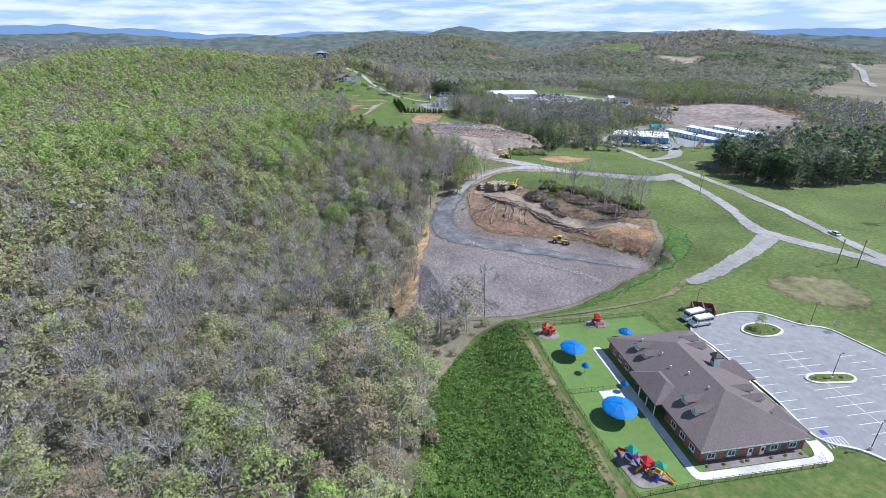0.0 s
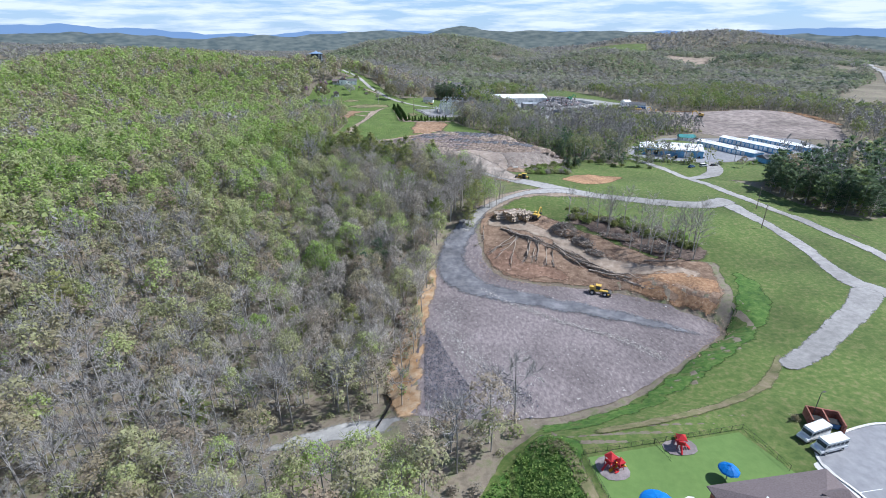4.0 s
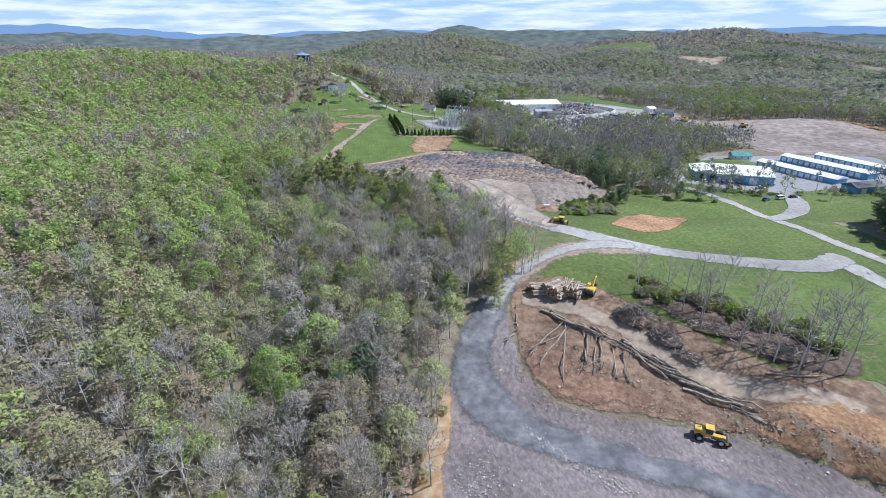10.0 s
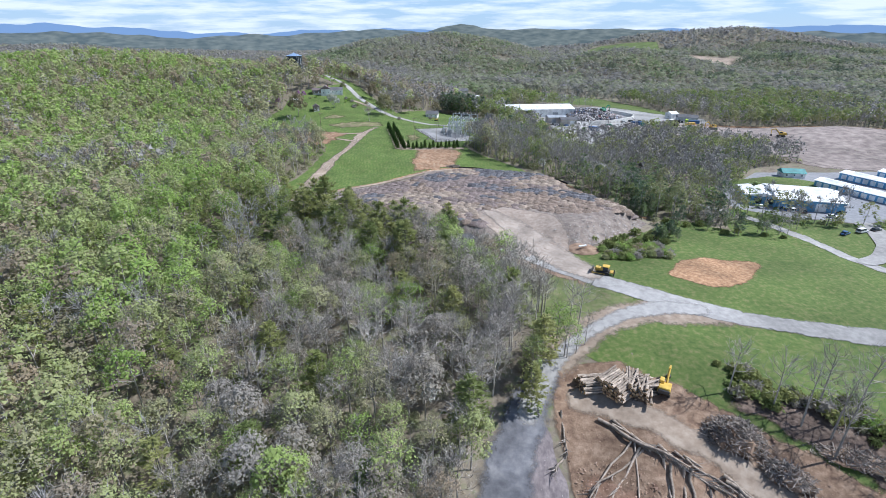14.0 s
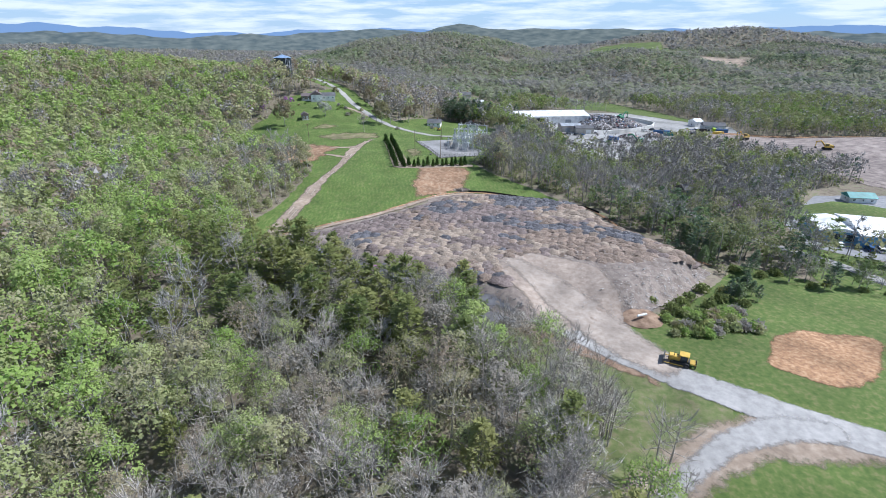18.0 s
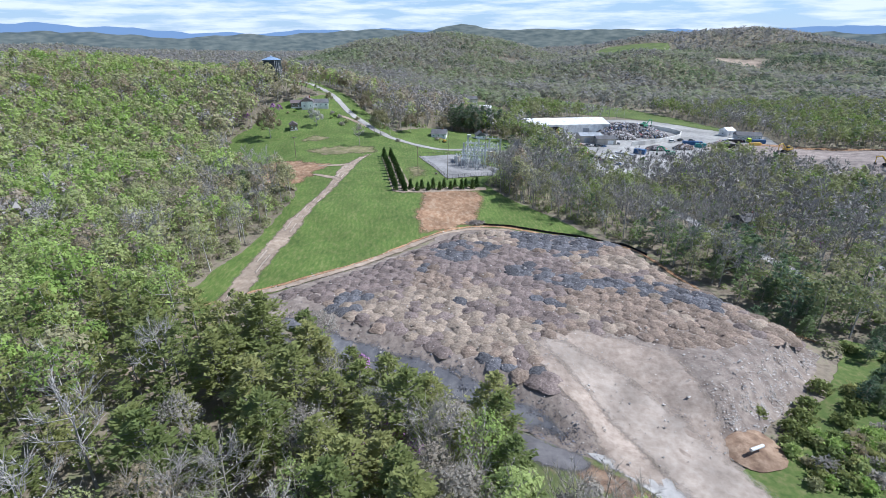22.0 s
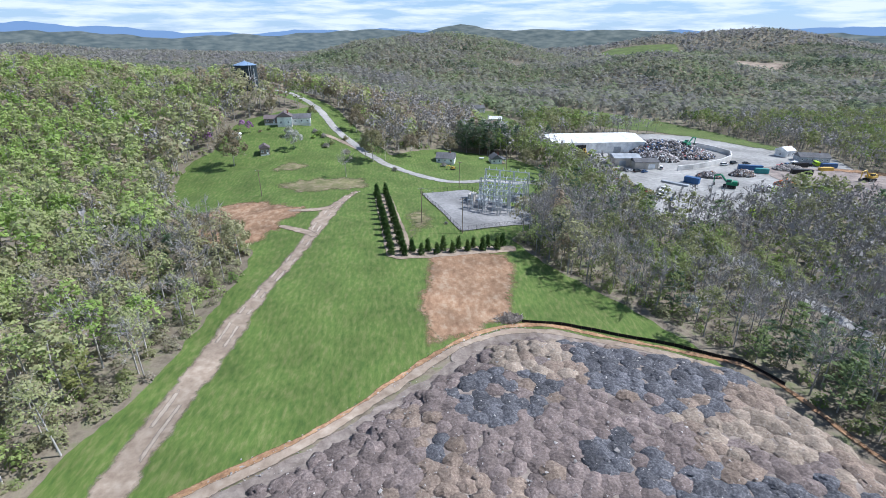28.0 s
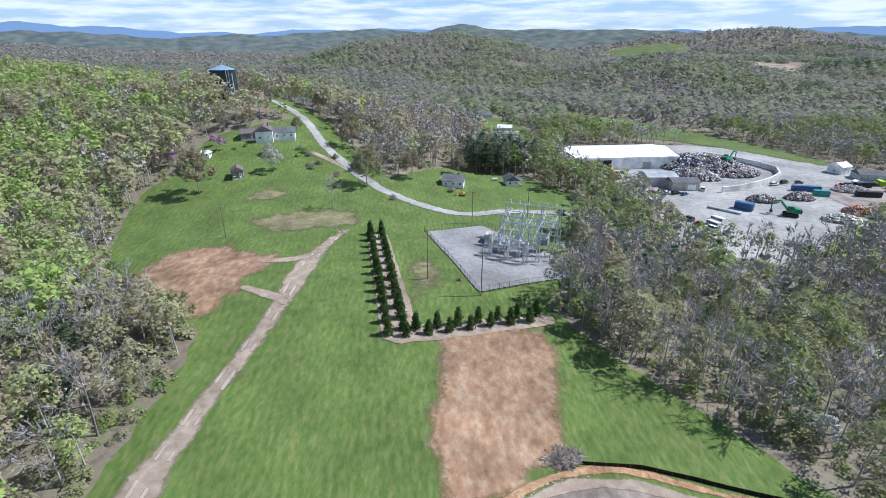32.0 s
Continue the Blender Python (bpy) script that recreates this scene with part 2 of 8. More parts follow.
WOOD_NEEDLE = leaf_mat("wood_needles", PINE_STOPS, "tint")
DARK_STOPS = [(0.0, (0.11, 0.165, 0.105)), (0.6, (0.165, 0.225, 0.125)), (1.0, (0.26, 0.33, 0.135))]
DARK_NEEDLE = leaf_mat("dark_pine_needles", DARK_STOPS, "object")
DARK_WOOD_NEEDLE = leaf_mat("dark_wood_needles", DARK_STOPS, "tint")


# ---- ground ----
def smooth(a, b, v):
    k = np.clip((v - a) / (b - a), 0, 1)
    return k * k * (3 - 2 * k)


def sdf(poly, x, y):
    """Signed distance to a polygon, positive inside."""
    x, y = np.asarray(x, float), np.asarray(y, float)
    best, inside = np.full(x.shape, 1e9), np.zeros(x.shape, bool)
    for (ax, ay), (bx, by) in zip(poly, poly[1:] + poly[:1]):
        dx, dy = bx - ax, by - ay
        k = np.clip(((x - ax) * dx + (y - ay) * dy) / (dx * dx + dy * dy + 1e-9), 0, 1)
        best = np.minimum(best, np.hypot(x - ax - k * dx, y - ay - k * dy))
        if ay != by:
            inside ^= ((ay > y) != (by > y)) & (x < dx * (y - ay) / (by - ay) + ax)
    return np.where(inside, best, -best)


def waves(x, y, size, seed=0, octaves=3):
    """Smooth noise of about -1 to 1 by crossing waves at odd angles."""
    v, amp, total = 0, 1.0, 0
    r = np.random.RandomState(seed)
    for o in range(octaves):
        for k in range(4):
            a, p = r.uniform(0, 6.28, 2)
            f = 6.283 / size * 1.9 ** o * r.uniform(0.7, 1.3)
            v = v + amp * np.sin((x * math.cos(a) + y * math.sin(a)) * f + p)
        total, amp = total + amp * 2.2, amp * 0.55
    return v / total


HILLS = [(-80, 115, 75, 80, -8.7), (-60, 185, 45, 40, -8.2), (-180, 50, 110, 90, -11.8), (-100, 320, 80, 70, 6.7), (-70, 460, 90, 70, 8.1), (-130, 640, 70, 75, 26.4), (-340, 720, 150, 120, 38.0), (-400, 570, 120, 90, 14.8), (-225, 735, 90, 80, -4.8), (-20, 560, 60, 60, 3.5), (140, 640, 130, 110, -4.9), (35, 270, 55, 50, 4.9), (-230, 560, 80, 80, -14.8), (30, 170, 50, 40, -6.7), (60, 80, 60, 60, 1.3), (20, 360, 60, 60, -1.5), (-60, 600, 60, 60, -2.3), (290, 515, 42, 30, 8.0), (-152, 662, 28, 25, 3.2)]
FAR_HILLS = [(-90, 1420, 190, 200, 62), (60, 1700, 220, 200, 50), (330, 1150, 105, 110, 42), (620, 1400, 200, 140, 42), (1130, 2150, 330, 260, 88), (700, 2300, 300, 260, 30), (-1900, 2300, 500, 300, 48), (-450, 1250, 220, 180, 8), (1000, 1200, 300, 200, 24), (-620, 900, 160, 140, 25)]
SCHOOL_PAD = [(21, 52), (22, 116), (60, 124), (80, 126), (112, 118), (135, 70), (110, 40), (60, 40)]
PIT = [(10, 232), (12, 212), (18, 201), (30, 197), (45, 194), (59, 189), (70, 181), (80, 172), (78, 165), (64, 155), (50, 144), (38, 137), (24, 132), (8, 131), (-12, 133), (-11, 150), (-10, 170), (-8, 190), (-6, 208), (-1, 226)]
YARD = [(45, 640), (64, 600), (72, 560), (66, 512), (82, 508), (95, 500), (126, 522), (160, 536), (215, 560), (235, 620), (190, 690), (150, 705), (60, 690)]


def shape(x, y):
    """The height of the land."""
    z = -1.0 * smooth(800, 1300, y) * 18 + 0 * x
    for cx, cy, sx, sy, a in HILLS + FAR_HILLS:
        z = z + a * np.exp(-((x - cx) ** 2 / (2 * sx * sx) + (y - cy) ** 2 / (2 * sy * sy)))
    far = smooth(600, 1200, np.hypot(x, y))
    z = z + far * 9 * waves(x, y, 420, 3) + (1 - far) * 0.5 * waves(x, y, 45, 5)
    k = smooth(-14, 1, sdf(SCHOOL_PAD, x, y))
    z = z * (1 - k) - 2.0 * k
    # the dug-out floor: the ramp comes down from the north, the south-west is lower still
    level = -9.2 + 10.0 * smooth(196, 250, y) - 0.6 * smooth(20, -20, x) + 0.25 * waves(x, y, 14, 8)
    k = smooth(-7 - 24 * smooth(190, 205, y) * smooth(5, 20, x), 1.0, sdf(PIT, x, y) + 1.2 * waves(x, y, 9, 4))
    z = z * (1 - k) + level * k
    k = smooth(-16, 2, sdf(YARD, x, y))
    return z * (1 - k) - 2.5 * k


def spread_axis(lo, hi, step, first, last, growth):
    core = list(np.arange(lo, hi + 0.01, step))
    s, v = step, lo
    left = []
    while v > first:
        s *= growth
        v -= s
        left.append(v)
    s, v = step, core[-1]
    right = []
    while v < last:
        s *= growth
        v += s
        right.append(v)
    return np.array(left[::-1] + core + right)


GX = spread_axis(-120, 145, 2.5, -4800, 4800, 1.085)
GY = spread_axis(30, 520, 2.5, -1500, 4900, 1.065)
GZ = shape(*np.meshgrid(GX, GY))


def ground_at(x, y):
    """The height of the ground's own triangles."""
    x, y = np.asarray(x, float), np.asarray(y, float)
    i = np.clip(np.searchsorted(GX, x) - 1, 0, len(GX) - 2)
    j = np.clip(np.searchsorted(GY, y) - 1, 0, len(GY) - 2)
    u, v = (x - GX[i]) / (GX[i + 1] - GX[i]), (y - GY[j]) / (GY[j + 1] - GY[j])
    a, b, c, d = GZ[j, i], GZ[j, i + 1], GZ[j + 1, i + 1], GZ[j + 1, i]
    return np.where(u >= v, a + u * (b - a) + v * (c - b), a + v * (d - a) + u * (c - d))


def gz(x, y):
    return float(ground_at(x, y))


def mesh_from(name, verts, faces, material, smooth_shade=False):
    me = bpy.data.meshes.new(name)
    verts, faces = np.asarray(verts, np.float32), np.asarray(faces, np.int32)
    n = faces.shape[1]
    me.vertices.add(len(verts))
    me.vertices.foreach_set("co", verts.ravel())
    me.loops.add(faces.size)
    me.loops.foreach_set("vertex_index", faces.ravel())
    me.polygons.add(len(faces))
    me.polygons.foreach_set("loop_start", np.arange(0, faces.size, n, dtype=np.int32))
    if smooth_shade:
        me.polygons.foreach_set("use_smooth", np.ones(len(faces), bool))
    me.update(calc_edges=True)
    if material:
        me.materials.append(material)
    return me


def tint_of(me, values):
    at = me.attributes.new("tint", "FLOAT", "POINT")
    at.data.foreach_set("value", np.asarray(values, np.float32))


xx, yy = np.meshgrid(GX, GY)
idx = np.arange(len(GX) * len(GY)).reshape(len(GY), len(GX))
a, b, c, d = idx[:-1, :-1].ravel(), idx[:-1, 1:].ravel(), idx[1:, 1:].ravel(), idx[1:, :-1].ravel()
ground_mesh = mesh_from("ground", np.column_stack([xx.ravel(), yy.ravel(), GZ.ravel()]), np.vstack([np.column_stack([a, b, c]), np.column_stack([a, c, d])]), FLOOR, True)
tagged(new("ground", ground_mesh), "rolling woodland ground with leaf litter and thin grass", "ground", kind="structure")


# Flat mountain sheet: the blue of distance haze is put in as emission.
HAZE_RIDGE = bpy.data.materials.new("far_blue_ridge")
HAZE_RIDGE.use_nodes = True
rn = HAZE_RIDGE.node_tree.nodes
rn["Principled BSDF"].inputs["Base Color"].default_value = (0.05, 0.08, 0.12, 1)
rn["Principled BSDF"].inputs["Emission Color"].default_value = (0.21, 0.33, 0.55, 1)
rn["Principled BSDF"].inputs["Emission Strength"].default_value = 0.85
# Nearer sheet: wooded tones dulled by painted haze, glowing from the material itself.
HAZE_WOODS = HAZE_RIDGE.copy()
HAZE_WOODS.name = "far_wooded_ridge"
en, el = HAZE_WOODS.node_tree.nodes, HAZE_WOODS.node_tree.links
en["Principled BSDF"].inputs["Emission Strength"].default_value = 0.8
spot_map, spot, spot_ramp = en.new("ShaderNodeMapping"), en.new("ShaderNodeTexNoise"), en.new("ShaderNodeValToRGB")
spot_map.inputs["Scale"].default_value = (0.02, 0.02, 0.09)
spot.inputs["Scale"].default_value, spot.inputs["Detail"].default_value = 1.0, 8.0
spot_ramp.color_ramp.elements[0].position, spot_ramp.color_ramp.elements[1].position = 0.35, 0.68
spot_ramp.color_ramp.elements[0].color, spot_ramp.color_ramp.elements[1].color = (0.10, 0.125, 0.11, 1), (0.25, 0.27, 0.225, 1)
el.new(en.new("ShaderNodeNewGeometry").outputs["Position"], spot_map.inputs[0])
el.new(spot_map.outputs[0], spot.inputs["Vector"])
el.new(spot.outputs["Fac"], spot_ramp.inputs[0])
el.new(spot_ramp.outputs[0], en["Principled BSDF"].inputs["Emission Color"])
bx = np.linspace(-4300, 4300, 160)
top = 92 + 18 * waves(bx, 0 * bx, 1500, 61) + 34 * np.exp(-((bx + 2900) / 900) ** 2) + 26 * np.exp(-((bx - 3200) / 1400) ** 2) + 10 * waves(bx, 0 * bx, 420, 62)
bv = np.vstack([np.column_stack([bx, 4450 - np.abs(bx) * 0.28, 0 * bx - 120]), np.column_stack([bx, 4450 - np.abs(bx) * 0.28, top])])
bf = [[i, i + 1, i + 161] for i in range(159)] + [[i, i + 161, i + 160] for i in range(159)]
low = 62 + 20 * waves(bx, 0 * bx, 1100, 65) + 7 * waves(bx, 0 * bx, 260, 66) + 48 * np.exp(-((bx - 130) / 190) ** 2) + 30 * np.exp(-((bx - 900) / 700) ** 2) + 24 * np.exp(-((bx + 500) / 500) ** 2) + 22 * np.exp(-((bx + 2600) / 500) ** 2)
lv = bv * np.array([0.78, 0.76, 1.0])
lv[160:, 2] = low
tagged(new("backdrop", mesh_from("backdrop", lv, bf, HAZE_WOODS)), "wooded ridge far off, a flat sheet glowing in painted grey-green haze", "hills", kind="structure")
tagged(new("backdrop", mesh_from("backdrop", bv, bf, HAZE_RIDGE)), "mountain ridge on the horizon, a flat sheet glowing in painted haze blue", "mountains", kind="structure")


def rounded(poly, step=1.5, rough=0.0, seed=0, corner=3):
    """A polygon cut into short pieces, its corners softened, its edge uneven."""
    p = np.array(poly, float)
    out = []
    for i in range(len(p)):
        q = p[(i + 1) % len(p)]
        n = max(1, int(np.hypot(*(q - p[i])) / step))
        out += [p[i] + (q - p[i]) * k / n for k in range(n)]
    out = np.array(out)
    for _ in range(corner):
        out = 0.5 * out + 0.25 * (np.roll(out, 1, 0) + np.roll(out, -1, 0))
    if rough:
        nx = np.roll(out, -1, 0) - np.roll(out, 1, 0)
        nx = np.column_stack([nx[:, 1], -nx[:, 0]]) / (np.linalg.norm(nx, axis=1)[:, None] + 1e-9)
        out = out + nx * (rough * waves(out[:, 0], out[:, 1], 9, seed, 3))[:, None]
    return out


from mathutils.geometry import delaunay_2d_cdt


FRAYED = {}


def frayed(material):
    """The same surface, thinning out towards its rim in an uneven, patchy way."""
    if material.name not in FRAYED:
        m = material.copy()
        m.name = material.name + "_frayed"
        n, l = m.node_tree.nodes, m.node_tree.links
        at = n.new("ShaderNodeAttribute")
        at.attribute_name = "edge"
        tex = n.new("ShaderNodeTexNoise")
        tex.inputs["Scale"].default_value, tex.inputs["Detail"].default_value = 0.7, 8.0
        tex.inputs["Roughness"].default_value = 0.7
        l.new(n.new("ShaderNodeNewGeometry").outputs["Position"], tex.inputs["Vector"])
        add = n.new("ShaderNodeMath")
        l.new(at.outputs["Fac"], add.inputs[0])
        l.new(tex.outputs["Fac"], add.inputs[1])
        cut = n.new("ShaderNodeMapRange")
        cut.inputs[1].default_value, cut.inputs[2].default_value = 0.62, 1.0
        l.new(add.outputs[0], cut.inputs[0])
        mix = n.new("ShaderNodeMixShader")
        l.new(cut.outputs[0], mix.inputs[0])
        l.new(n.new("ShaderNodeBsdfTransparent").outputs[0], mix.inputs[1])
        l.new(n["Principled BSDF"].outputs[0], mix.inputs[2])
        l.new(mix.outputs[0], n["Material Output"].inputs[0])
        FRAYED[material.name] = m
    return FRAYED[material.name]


def drape(name, poly, material, lift=0.15, step=2.5, label="", rough=0.3, category="", corner=3, kind="structure", height=None, parent=None, edge_step=1.5, fade=0.0):
    """A surface laid over the ground inside a polygon, frayed over the last metres (fade) to its rim."""
    rim = rounded(poly, edge_step, rough, len(poly), corner)
    x0, y0 = rim.min(0)
    x1, y1 = rim.max(0)
    gx, gy = np.meshgrid(np.arange(x0, x1, step), np.arange(y0, y1, step))
    gx, gy = gx.ravel(), gy.ravel()
    keep = sdf([tuple(v) for v in rim], gx, gy) > step * 0.35
    pts = [Vector(v) for v in rim] + [Vector((u, v)) for u, v in zip(gx[keep], gy[keep])]
    n = len(rim)
    vs, _, fs, *_ = delaunay_2d_cdt(pts, [(i, (i + 1) % n) for i in range(n)], [], 1, 1e-4)
    v = np.array([tuple(q) for q in vs])
    z = ground_at(v[:, 0], v[:, 1]) + lift
    if height is not None:
        z = z + height(v[:, 0], v[:, 1])
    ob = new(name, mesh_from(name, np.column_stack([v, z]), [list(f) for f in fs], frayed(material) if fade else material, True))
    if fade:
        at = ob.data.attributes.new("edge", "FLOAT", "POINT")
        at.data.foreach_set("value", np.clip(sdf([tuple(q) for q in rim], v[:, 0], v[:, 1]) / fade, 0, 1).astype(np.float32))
    if parent:
        ob.parent = parent
    else:
        tagged(ob, label, category or name.split("_")[0], kind=kind)
    return ob


def ribbon(points, width):
    """The outline of a road along a line of points, wider or narrower as each says."""
    p = np.array([q[:2] for q in points], float)
    w = np.array([q[2] if len(q) > 2 else width for q in points]) / 2
    # smooth the line
    t = np.linspace(0, len(p) - 1, len(p) * 5)
    def at(a):
        i = np.clip(t.astype(int), 0, len(p) - 2)
        f = t - i
        m = np.gradient(a)
        return a[i] * (2 * f**3 - 3 * f**2 + 1) + m[i] * (f**3 - 2 * f**2 + f) + a[i + 1] * (3 * f**2 - 2 * f**3) + m[i + 1] * (f**3 - f**2)
    x, y, w = at(p[:, 0]), at(p[:, 1]), at(w)
    dx, dy = np.gradient(x), np.gradient(y)
    s = np.hypot(dx, dy)
    left = np.column_stack([x - dy / s * w, y + dx / s * w])
    right = np.column_stack([x + dy / s * w, y - dx / s * w])
    return [tuple(v) for v in np.vstack([left, right[::-1]])]

SAND_CLAY = mat("sandy_clay", [(0.34, 0.20, 0.10), (0.45, 0.30, 0.17), (0.52, 0.40, 0.27)], 2.5, 0.95, bump=0.3, big=8)
RAMP = mat("trampled_fill", [(0.27, 0.213, 0.172), (0.345, 0.28, 0.228), (0.41, 0.342, 0.283)], 1.3, 0.95, bump=0.1, big=9)
PINK_EARTH = mat("pinkish_bare_earth", [(0.215, 0.128, 0.075), (0.30, 0.187, 0.112), (0.385, 0.28, 0.188)], 1.7, 0.95, bump=0.1, big=9, amp=0.34, stretch=(-6, 0.6))
SLATE_MARK = mat("packed_shale", [(0.115, 0.11, 0.115), (0.165, 0.155, 0.155)], 0.9, 0.9, bump=0.03, big=6)

STONE_PAD = mat("grey_pad_stone", [(0.22, 0.215, 0.21), (0.265, 0.26, 0.255), (0.31, 0.30, 0.295)], 1.2, 0.95, bump=0.03, big=12)

# ---- open ground ----
LAWN = [(30, -60), (0, -60), (-6, 60), (-3, 95), (8, 119), (20, 128), (38, 133.5), (52, 144), (66, 154.5), (79, 164), (83, 171), (88, 180), (93, 200), (72, 207), (48, 228), (29, 243), (19, 250), (12, 262), (14, 285), (27, 296), (40, 303), (60, 319), (74, 333), (80, 342), (100, 330), (150, 300), (152, 250), (160, 200), (175, 150), (210, 60), (210, -60)]
FIELD = [(-68, 351), (-47, 368), (-24, 393), (-12, 403), (0, 408), (15, 405), (33, 400), (44, 396), (30, 418), (20, 432), (9, 448), (2, 462), (16, 478), (20, 520), (45, 536), (45, 560), (22, 598), (-20, 598), (-48, 566), (-66, 596), (-92, 642), (-118, 664), (-146, 667), (-146, 653), (-122, 641), (-104, 630), (-113, 618), (-124, 606), (-134, 598), (-139, 590), (-138, 558), (-145, 545), (-141, 523), (-130, 494), (-104, 457), (-80, 447), (-77.5, 430), (-78.5, 385), (-85, 356), (-78, 344)]
UPLAND = [(11, 233), (13, 213), (19, 202), (31, 198), (46, 195), (60, 190), (71, 182), (80, 174), (86, 180), (91, 200), (72, 209), (52, 226), (38, 240), (28, 246), (14, 246)]
PILE = [(-70, 350.5), (-46, 367), (-24, 390), (-12, 401), (-1, 406), (15, 403), (32, 398), (44, 392), (49, 378), (53, 364), (61, 350), (70, 334), (58, 322), (38, 306), (27, 300), (16, 297), (4, 302), (-6, 310), (-15, 316), (-24, 320), (-33, 325), (-44, 333), (-56, 341), (-66, 347)]
BLUE_LOT = [(118, 362), (132, 346), (160, 339), (190, 346), (222, 350), (262, 366), (262, 420), (165, 422), (125, 384)]
QUARRY = [(160, 600), (205, 596), (300, 545), (340, 480), (300, 405), (215, 425), (200, 470), (168, 520)]
PALE_FIELD = [(490, 1265), (555, 1335), (645, 1295), (565, 1195)]
GREEN_FAR = [(470, 2010), (560, 1880), (720, 1900), (770, 2050), (600, 2170)]
MEADOW = [(92, 765), (100, 850), (150, 800), (185, 757), (212, 702), (228, 640), (206, 640), (174, 690), (150, 715), (112, 738)]
PINES = [(156, 282), (160, 262), (166, 245), (176, 236), (205, 243), (240, 250), (290, 280), (290, 335), (235, 330), (205, 316), (180, 303), (165, 294)]
CLEARING = [(150, 300), (156, 284), (160, 262), (166, 247), (176, 238), (205, 245), (250, 252), (290, 250), (290, 60), (210, 60), (175, 150), (160, 200), (152, 250)]
STRIPPED = [(165, 340), (260, 340), (310, 400), (300, 440), (200, 440), (165, 425)]
HILL_LAWN = [(8, 668), (44, 668), (50, 752), (32, 818), (2, 818), (6, 740)]
OPEN = [LAWN, CLEARING, STRIPPED, FIELD, UPLAND, PILE, PIT, YARD, BLUE_LOT, QUARRY, PALE_FIELD, GREEN_FAR, MEADOW]

drape("lawn", LAWN, GRASS, 0.08, label="mown green grass with bare and yellowed patches", rough=0.8)
drape("clearing", CLEARING, GRASS, 0.1, label="mown grass between the road and tall pines", rough=0.8, category="field", step=4)
drape("field", FIELD, FIELD_GRASS, 0.08, label="wide mown green field with mower streaks", rough=0.8)
drape("brush", [(-7, 50), (-4, 95), (6, 114), (18, 125), (24, 118), (23, 104), (28, 82), (33, 52)], ROUGH_GRASS, 0.14, label="bank of thick dark green weeds", rough=1.0, fade=1.5)
drape("verge", [(12, 127), (38, 134), (53, 144.5), (66, 155.2), (79, 165), (83, 171), (89, 180), (95, 196), (100, 186), (94, 168), (80, 155), (60, 141), (42, 130), (25, 123)], ROUGH_GRASS, 0.14, label="strip of tall green weeds", rough=1.2, fade=1.5)
drape("pit_floor", PIT, SHALE, 0.14, label="graded grey shale floor of a dug-out site", rough=0.5, category="ground")
drape("upland", UPLAND, DIRT, 0.16, label="bare brown dirt bank with clods", rough=0.8, category="ground", fade=1.5)
drape("clay_bank", [(-8, 211), (-11, 196), (-15, 178), (-19, 165), (-19, 147), (-15, 133), (-8, 132), (-8.5, 150), (-8.5, 172), (-5.5, 192), (-5, 205)], SAND_CLAY, 0.3, label="orange clay bank along the wood's edge", rough=0.7, category="ground", fade=2.0)
drape("clay_face", [(58, 190), (70, 182), (79, 173), (84, 177), (88, 188), (78, 196), (66, 198)], CLAY, 0.3, label="orange clay cut face", rough=0.9, category="ground", fade=2.5)
drape("silt_pad", [(-46, 126), (-30, 128), (-14, 130), (-10, 134), (-22, 137), (-40, 132)], STONE_LOT, 0.12, label="pale gravel pad below the pit", category="ground", rough=0.6, fade=2.0)
drape("clay_patch", [(55, 284), (63, 296), (72, 301), (90, 300), (93, 296), (84, 286), (76, 279), (66, 276)], CLAY, 0.16, label="bare orange clay patch in the grass", category="ground", rough=0.6, fade=2.0)
drape("clay_clearing", [(-69.5, 479), (-70.5, 486), (-81, 489), (-91, 495), (-101, 494), (-110, 487), (-110, 468), (-101, 450), (-93, 441), (-84, 446), (-79, 456), (-74, 460), (-76, 468), (-75, 474)], PINK_EARTH, 0.16, label="bare orange clay beside the track", category="ground", rough=2.4, fade=6)
drape("bare_strip", [(-27, 450), (-28, 415), (-26, 397), (-12, 405), (-4, 410), (-1, 425), (1, 440), (1, 453)], PINK_EARTH, 0.16, label="reddish bare earth strip in the field", category="ground", rough=1.6, fade=6.0)
drape("haul_road", ribbon([(74, 165, 4), (56, 174, 8), (36, 182.5, 10), (19, 189, 12), (7, 196, 14), (0.5, 206, 14), (0, 218, 12), (6.5, 234, 11.5), (12, 244, 8), (15, 248, 4)], 8), HAUL, 0.34, label="grey shale haul road out of the pit", category="road", step=1.8, rough=0.8, fade=5.0)
drape("dirt_shoulder", ribbon([(8, 238, 9), (16, 249, 11), (27, 258, 12), (42, 264, 13), (58, 263, 11), (70, 261, 8)], 8), TRACK, 0.2, label="trampled tan dirt beside the gravel", category="ground", step=1.8, rough=1.2, fade=5.0)
drape("drive_mouth", ribbon([(5, 230, 6), (10, 240, 6.5), (15.5, 247.5, 5.5), (23, 254.5, 5), (34, 261.5, 6), (46, 266, 7.5), (60, 265, 7)], 8), GRAVEL, 0.38, label="grey gravel apron where the haul road joins the drive", category="road", step=1.8, fade=3.0)
drape("gravel_drive", ribbon([(4, 309, 8), (15, 300, 9), (26, 287, 8), (39, 276.5, 8.5), (51, 269, 8.5), (64, 263, 8), (85, 257, 8), (112, 254, 9), (130, 262, 10)], 8), GRAVEL, 0.28, label="pale grey gravel drive", category="road", step=2.0, fade=1.0)
